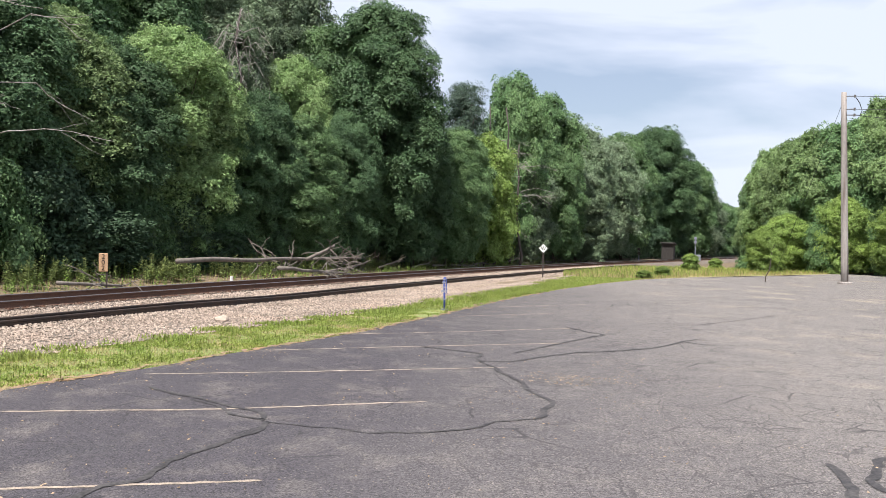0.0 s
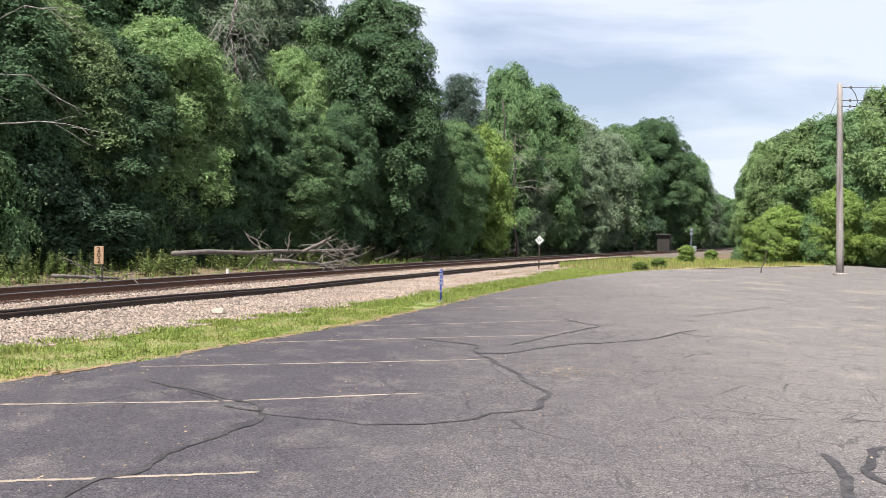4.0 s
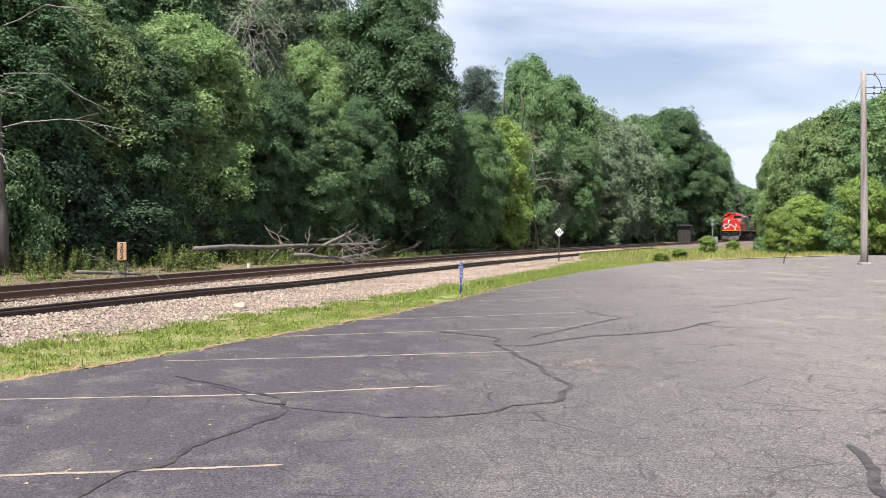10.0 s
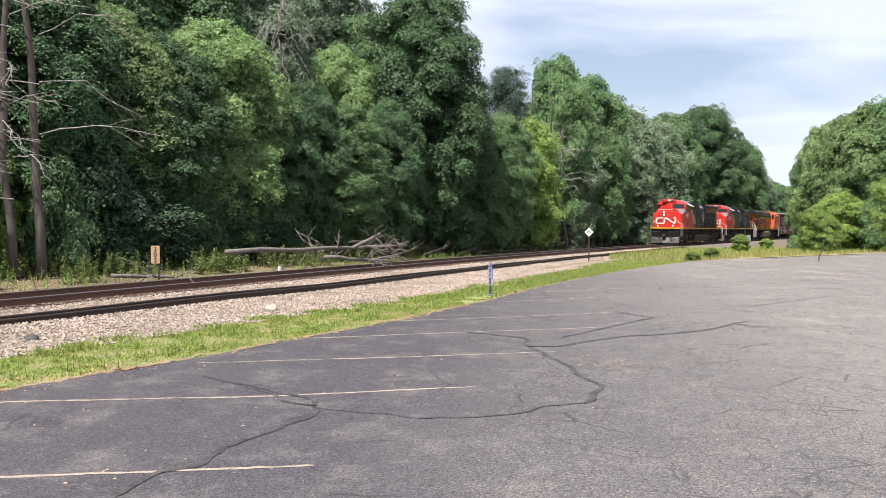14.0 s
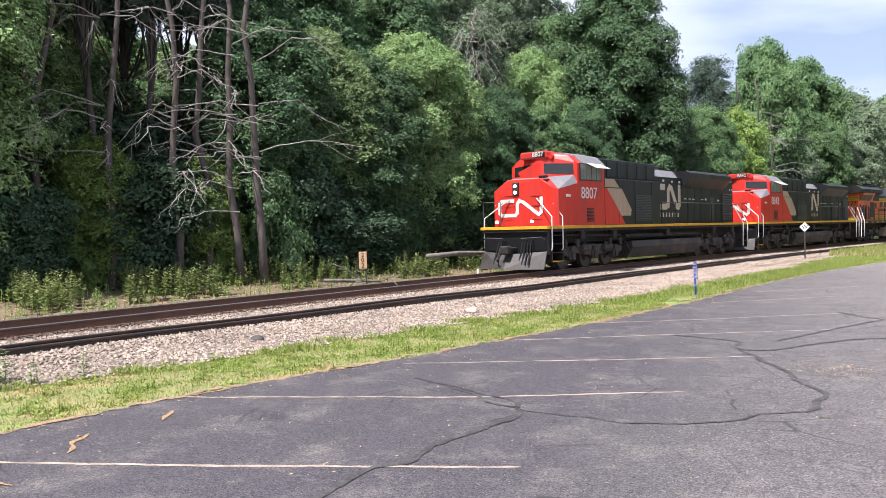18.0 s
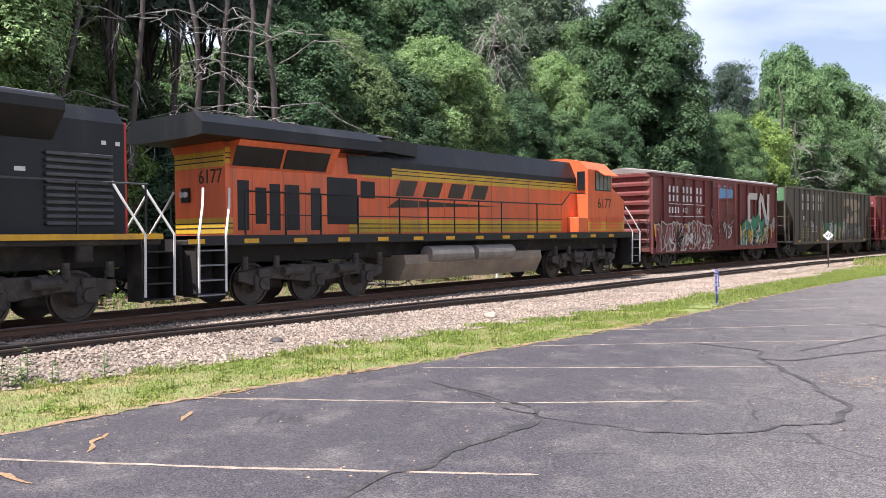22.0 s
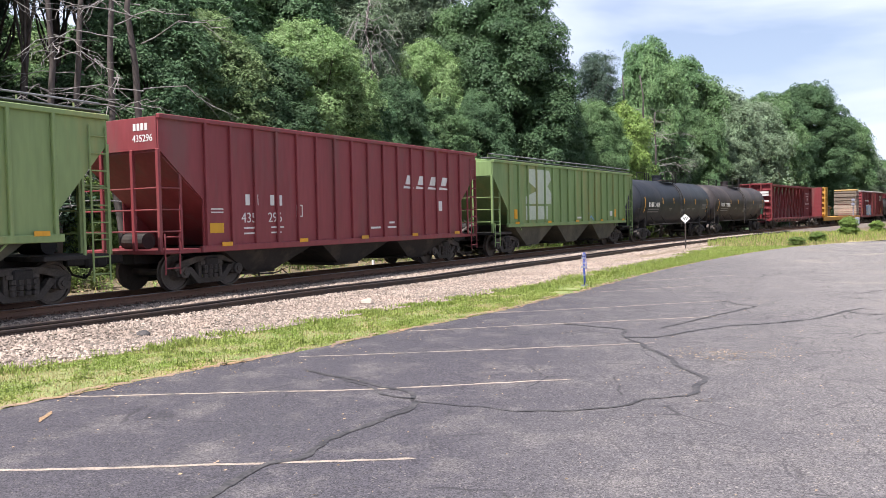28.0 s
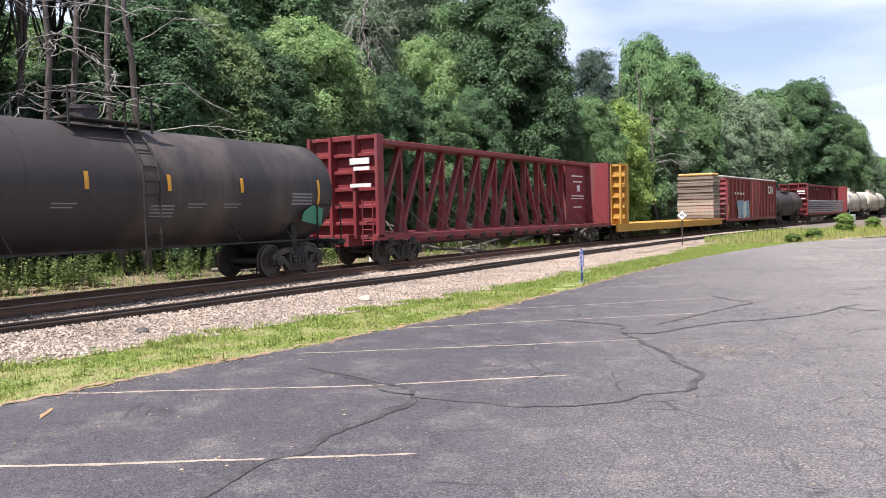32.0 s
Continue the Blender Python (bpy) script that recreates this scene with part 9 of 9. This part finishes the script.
far_weeds, low_weeds = [], []
while len(far_weeds) < 2400:
    s = rng.uniform(-26, 42)
    o = -rng.uniform(5.2, 10.0)
    x, y = beside(s, o)
    if noise.noise((x * 0.5, y * 0.5, 2.0)) > 0.0:
        far_weeds.append((x, y, gz(x, y)))
while len(low_weeds) < 2200:
    s = rng.uniform(-26, 75)
    x, y = beside(s, -rng.uniform(3.4, 9.5))
    low_weeds.append((x, y, gz(x, y)))
weed_field("weeds", far_weeds, 0.4, 1.05, WEED, "tall pale green weeds behind the track", 1)
weed_field("weeds", low_weeds, 0.15, 0.5, LEAF_YELLOW, "low weeds behind the track", 2)
weed_field("weeds", [(x, y, gz(x, y)) for x, y in [(-8.9 + 0.25 * rng.normal(), 8.6 + 0.3 * rng.normal()) for _ in range(7)] + [(-8.2, 9.3), (-9.4, 8.2)]], 0.3, 0.55, LEAF_LIGHT, "small upright weeds at the ballast's foot", 3)

weed_field("clover", [tuple(q) for q in verge_spots(1800, 6, 40, 12, 1)], 0.05, 0.16, BLADE, "low clover and weeds among the grass", 5)
# needles, chips and leaf litter blown over the asphalt
rng = np.random.default_rng(31)
ly = 4.2 + 26 * rng.random(5200) ** 1.6
lx = np.interp(ly, ASPH_Y, ASPH_X) + np.where(rng.random(5200) < 0.35, rng.exponential(0.5, 5200), 16 * rng.random(5200))
drift = rng.random(5200) < 0.12
ly = np.where(drift, 11.4 + 0.7 * rng.normal(size=5200), ly)
lx = np.where(drift, 1.9 + 0.45 * rng.normal(size=5200) + 0.35 * (ly - 11.4), lx)
keep = np.array([noise.noise((x * 0.8, y * 0.8, 3.0)) > -0.05 for x, y in zip(lx, ly)])
lx, ly = lx[keep], ly[keep]
m = len(lx)
la, ln = rng.uniform(0, 6.28, m), rng.uniform(0.006, 0.019, m)
lw = ln * rng.uniform(0.25, 0.8, m)
dl, dw = np.stack([np.cos(la) * ln, np.sin(la) * ln], -1), np.stack([-np.sin(la) * lw, np.cos(la) * lw], -1)
base = np.stack([lx, ly], -1)
V = np.stack([np.concatenate([base - dl, np.full((m, 1), 0.008)], 1), np.concatenate([base + dw, np.full((m, 1), 0.016)], 1),
              np.concatenate([base + dl, np.full((m, 1), 0.010)], 1), np.concatenate([base - dw, np.full((m, 1), 0.009)], 1)], 1).reshape(-1, 3)
LITTER = mat("leaf_litter", (0.40, 0.30, 0.19), (0.24, 0.17, 0.10), 2, 0.9, island=0.5, fine=0.2)
tagged(mesh_part("litter", V.tolist(), np.arange(4 * m).reshape(m, 4).tolist(), LITTER), "dry needles, chips and leaf litter on asphalt", "litter", kind="stuff")
rng = np.random.default_rng(9)

# dead leaves, twigs and dry grass on the bare soil beyond the rails
rng = np.random.default_rng(41)
ls, lo = rng.uniform(-26, 60, 9000), -rng.uniform(2.6, 8.5, 9000)
ly = np.interp(ls, _s, _y)
lb = np.interp(ly, _y, _b)
lx, ly = np.interp(ls, _s, _x) + lo * np.cos(lb), ly - lo * np.sin(lb)
la, ln = rng.uniform(0, 6.28, 9000), rng.uniform(0.02, 0.075, 9000)
lw = ln * rng.uniform(0.15, 0.8, 9000)
dl, dw = np.stack([np.cos(la) * ln, np.sin(la) * ln, np.zeros(9000)], -1), np.stack([-np.sin(la) * lw, np.cos(la) * lw, np.full(9000, 0.015)], -1)
base = np.stack([lx, ly, ground_z(lx, ly) + 0.02], -1)
V = np.stack([base - dl, base + dw, base + dl, base - dw * np.array([1, 1, 0.3])], 1).reshape(-1, 3)
LEAF_FALL = mat("fallen_leaves", (0.26, 0.15, 0.085), (0.36, 0.26, 0.15), 0.6, 0.9, island=0.55, fine=0.2)
tagged(mesh_part("fallen_leaves", V.tolist(), np.arange(36000).reshape(9000, 4).tolist(), LEAF_FALL), "brown fallen leaves and twigs on bare soil", "leaf litter", kind="stuff")
blades("dry_grass", base[::2], 0.05, 0.28, 0.010, DRY_BLADE, "sparse dry grass on the bare soil", "grass", seed=15, lean=0.9)
rng = np.random.default_rng(9)

# white bucket-like stake cap by the track, and dark stones on the ballast
qx, qy = beside(s_at(31.0), -2.9)
cap = thing("plastic_marker", "small white plastic marker cap beyond the rail", "marker", pose(qx, qy, gz(qx, qy) + 0.2))
bm = bmesh.new()
rod(bm, (0, 0, -0.3), (0, 0, 0.22), 0.07, 0.06, n=12)
part("cap", bm, SIGN_WHITE, cap)
for x, y, r in ((-7.57, 12.97, 0.12), (-4.87, 17.95, 0.17)):
    off = (x - x_at(y)) * 0.94
    bm = bmesh.new()
    bmesh.ops.create_icosphere(bm, subdivisions=2, radius=r)
    for v in bm.verts:
        v.co *= 1 + 0.3 * noise.noise(v.co * 9)
        v.co.z *= 0.55
    st = part("stone", bm, mat("dark_stone", (0.05, 0.047, 0.045), (0.09, 0.08, 0.075), 6, 0.85) if r < 0.15 else STONE, None)
    st.matrix_basis = pose(x, y, ballast_z(off, y, float(ball_off(y))) + 0.03)
    tagged(st, "single larger stone lying on the ballast" if r > 0.15 else "dark lump lying on the pale ballast", "stone")

# ---- ties, last: one timber each ----
tie_bm = bmesh.new()
box(tie_bm, -0.115, 0.115, -1.3, 1.3, -0.17, 0.0, 0.012)
tie_me = bpy.data.meshes.new("tie")
tie_bm.to_mesh(tie_me)
tie_bm.free()
tie_me.materials.append(TIE)
plate_bm = bmesh.new()
for yy in (-0.755, 0.755):
    box(plate_bm, -0.1, 0.1, yy - 0.17, yy + 0.17, 0.0, 0.018, 0.004)
    for dx in (-0.05, 0.05):
        for dy in (-0.10, 0.10):
            box(plate_bm, dx - 0.012, dx + 0.012, yy + dy - 0.012, yy + dy + 0.012, 0.018, 0.06)
plate_me = bpy.data.meshes.new("tie_plate")
plate_bm.to_mesh(plate_me)
plate_bm.free()
plate_me.materials.append(RAIL_RUST)
for k in range(290):
    s = -22 + k * 0.52
    p, b = on_line(s, 0.0, -0.192)
    t = shared("tie", tie_me, railway, pose(p[0] + 0.0, p[1], p[2], 0, 0, 90 - math.degrees(b) + random.uniform(-1, 1)))
    shared("tie_plate", plate_me, t, Matrix())


def motions():
    for car, u, half in MOVERS:
        walk(car, [(t, car_pose(u, half, t)) for t in np.arange(0, 32.5, 1.0)])
    # the wheels roll as the train passes
    for wheels, dx, radius in SPINNERS[:66]:
        base = wheels.matrix_basis.copy()
        turn = math.degrees(SPEED / radius)
        walk(wheels, [(t, base @ pose(0, 0, 0, 0, -turn * t, 0)) for t in np.arange(0, 32.04, 0.045)])


motions()
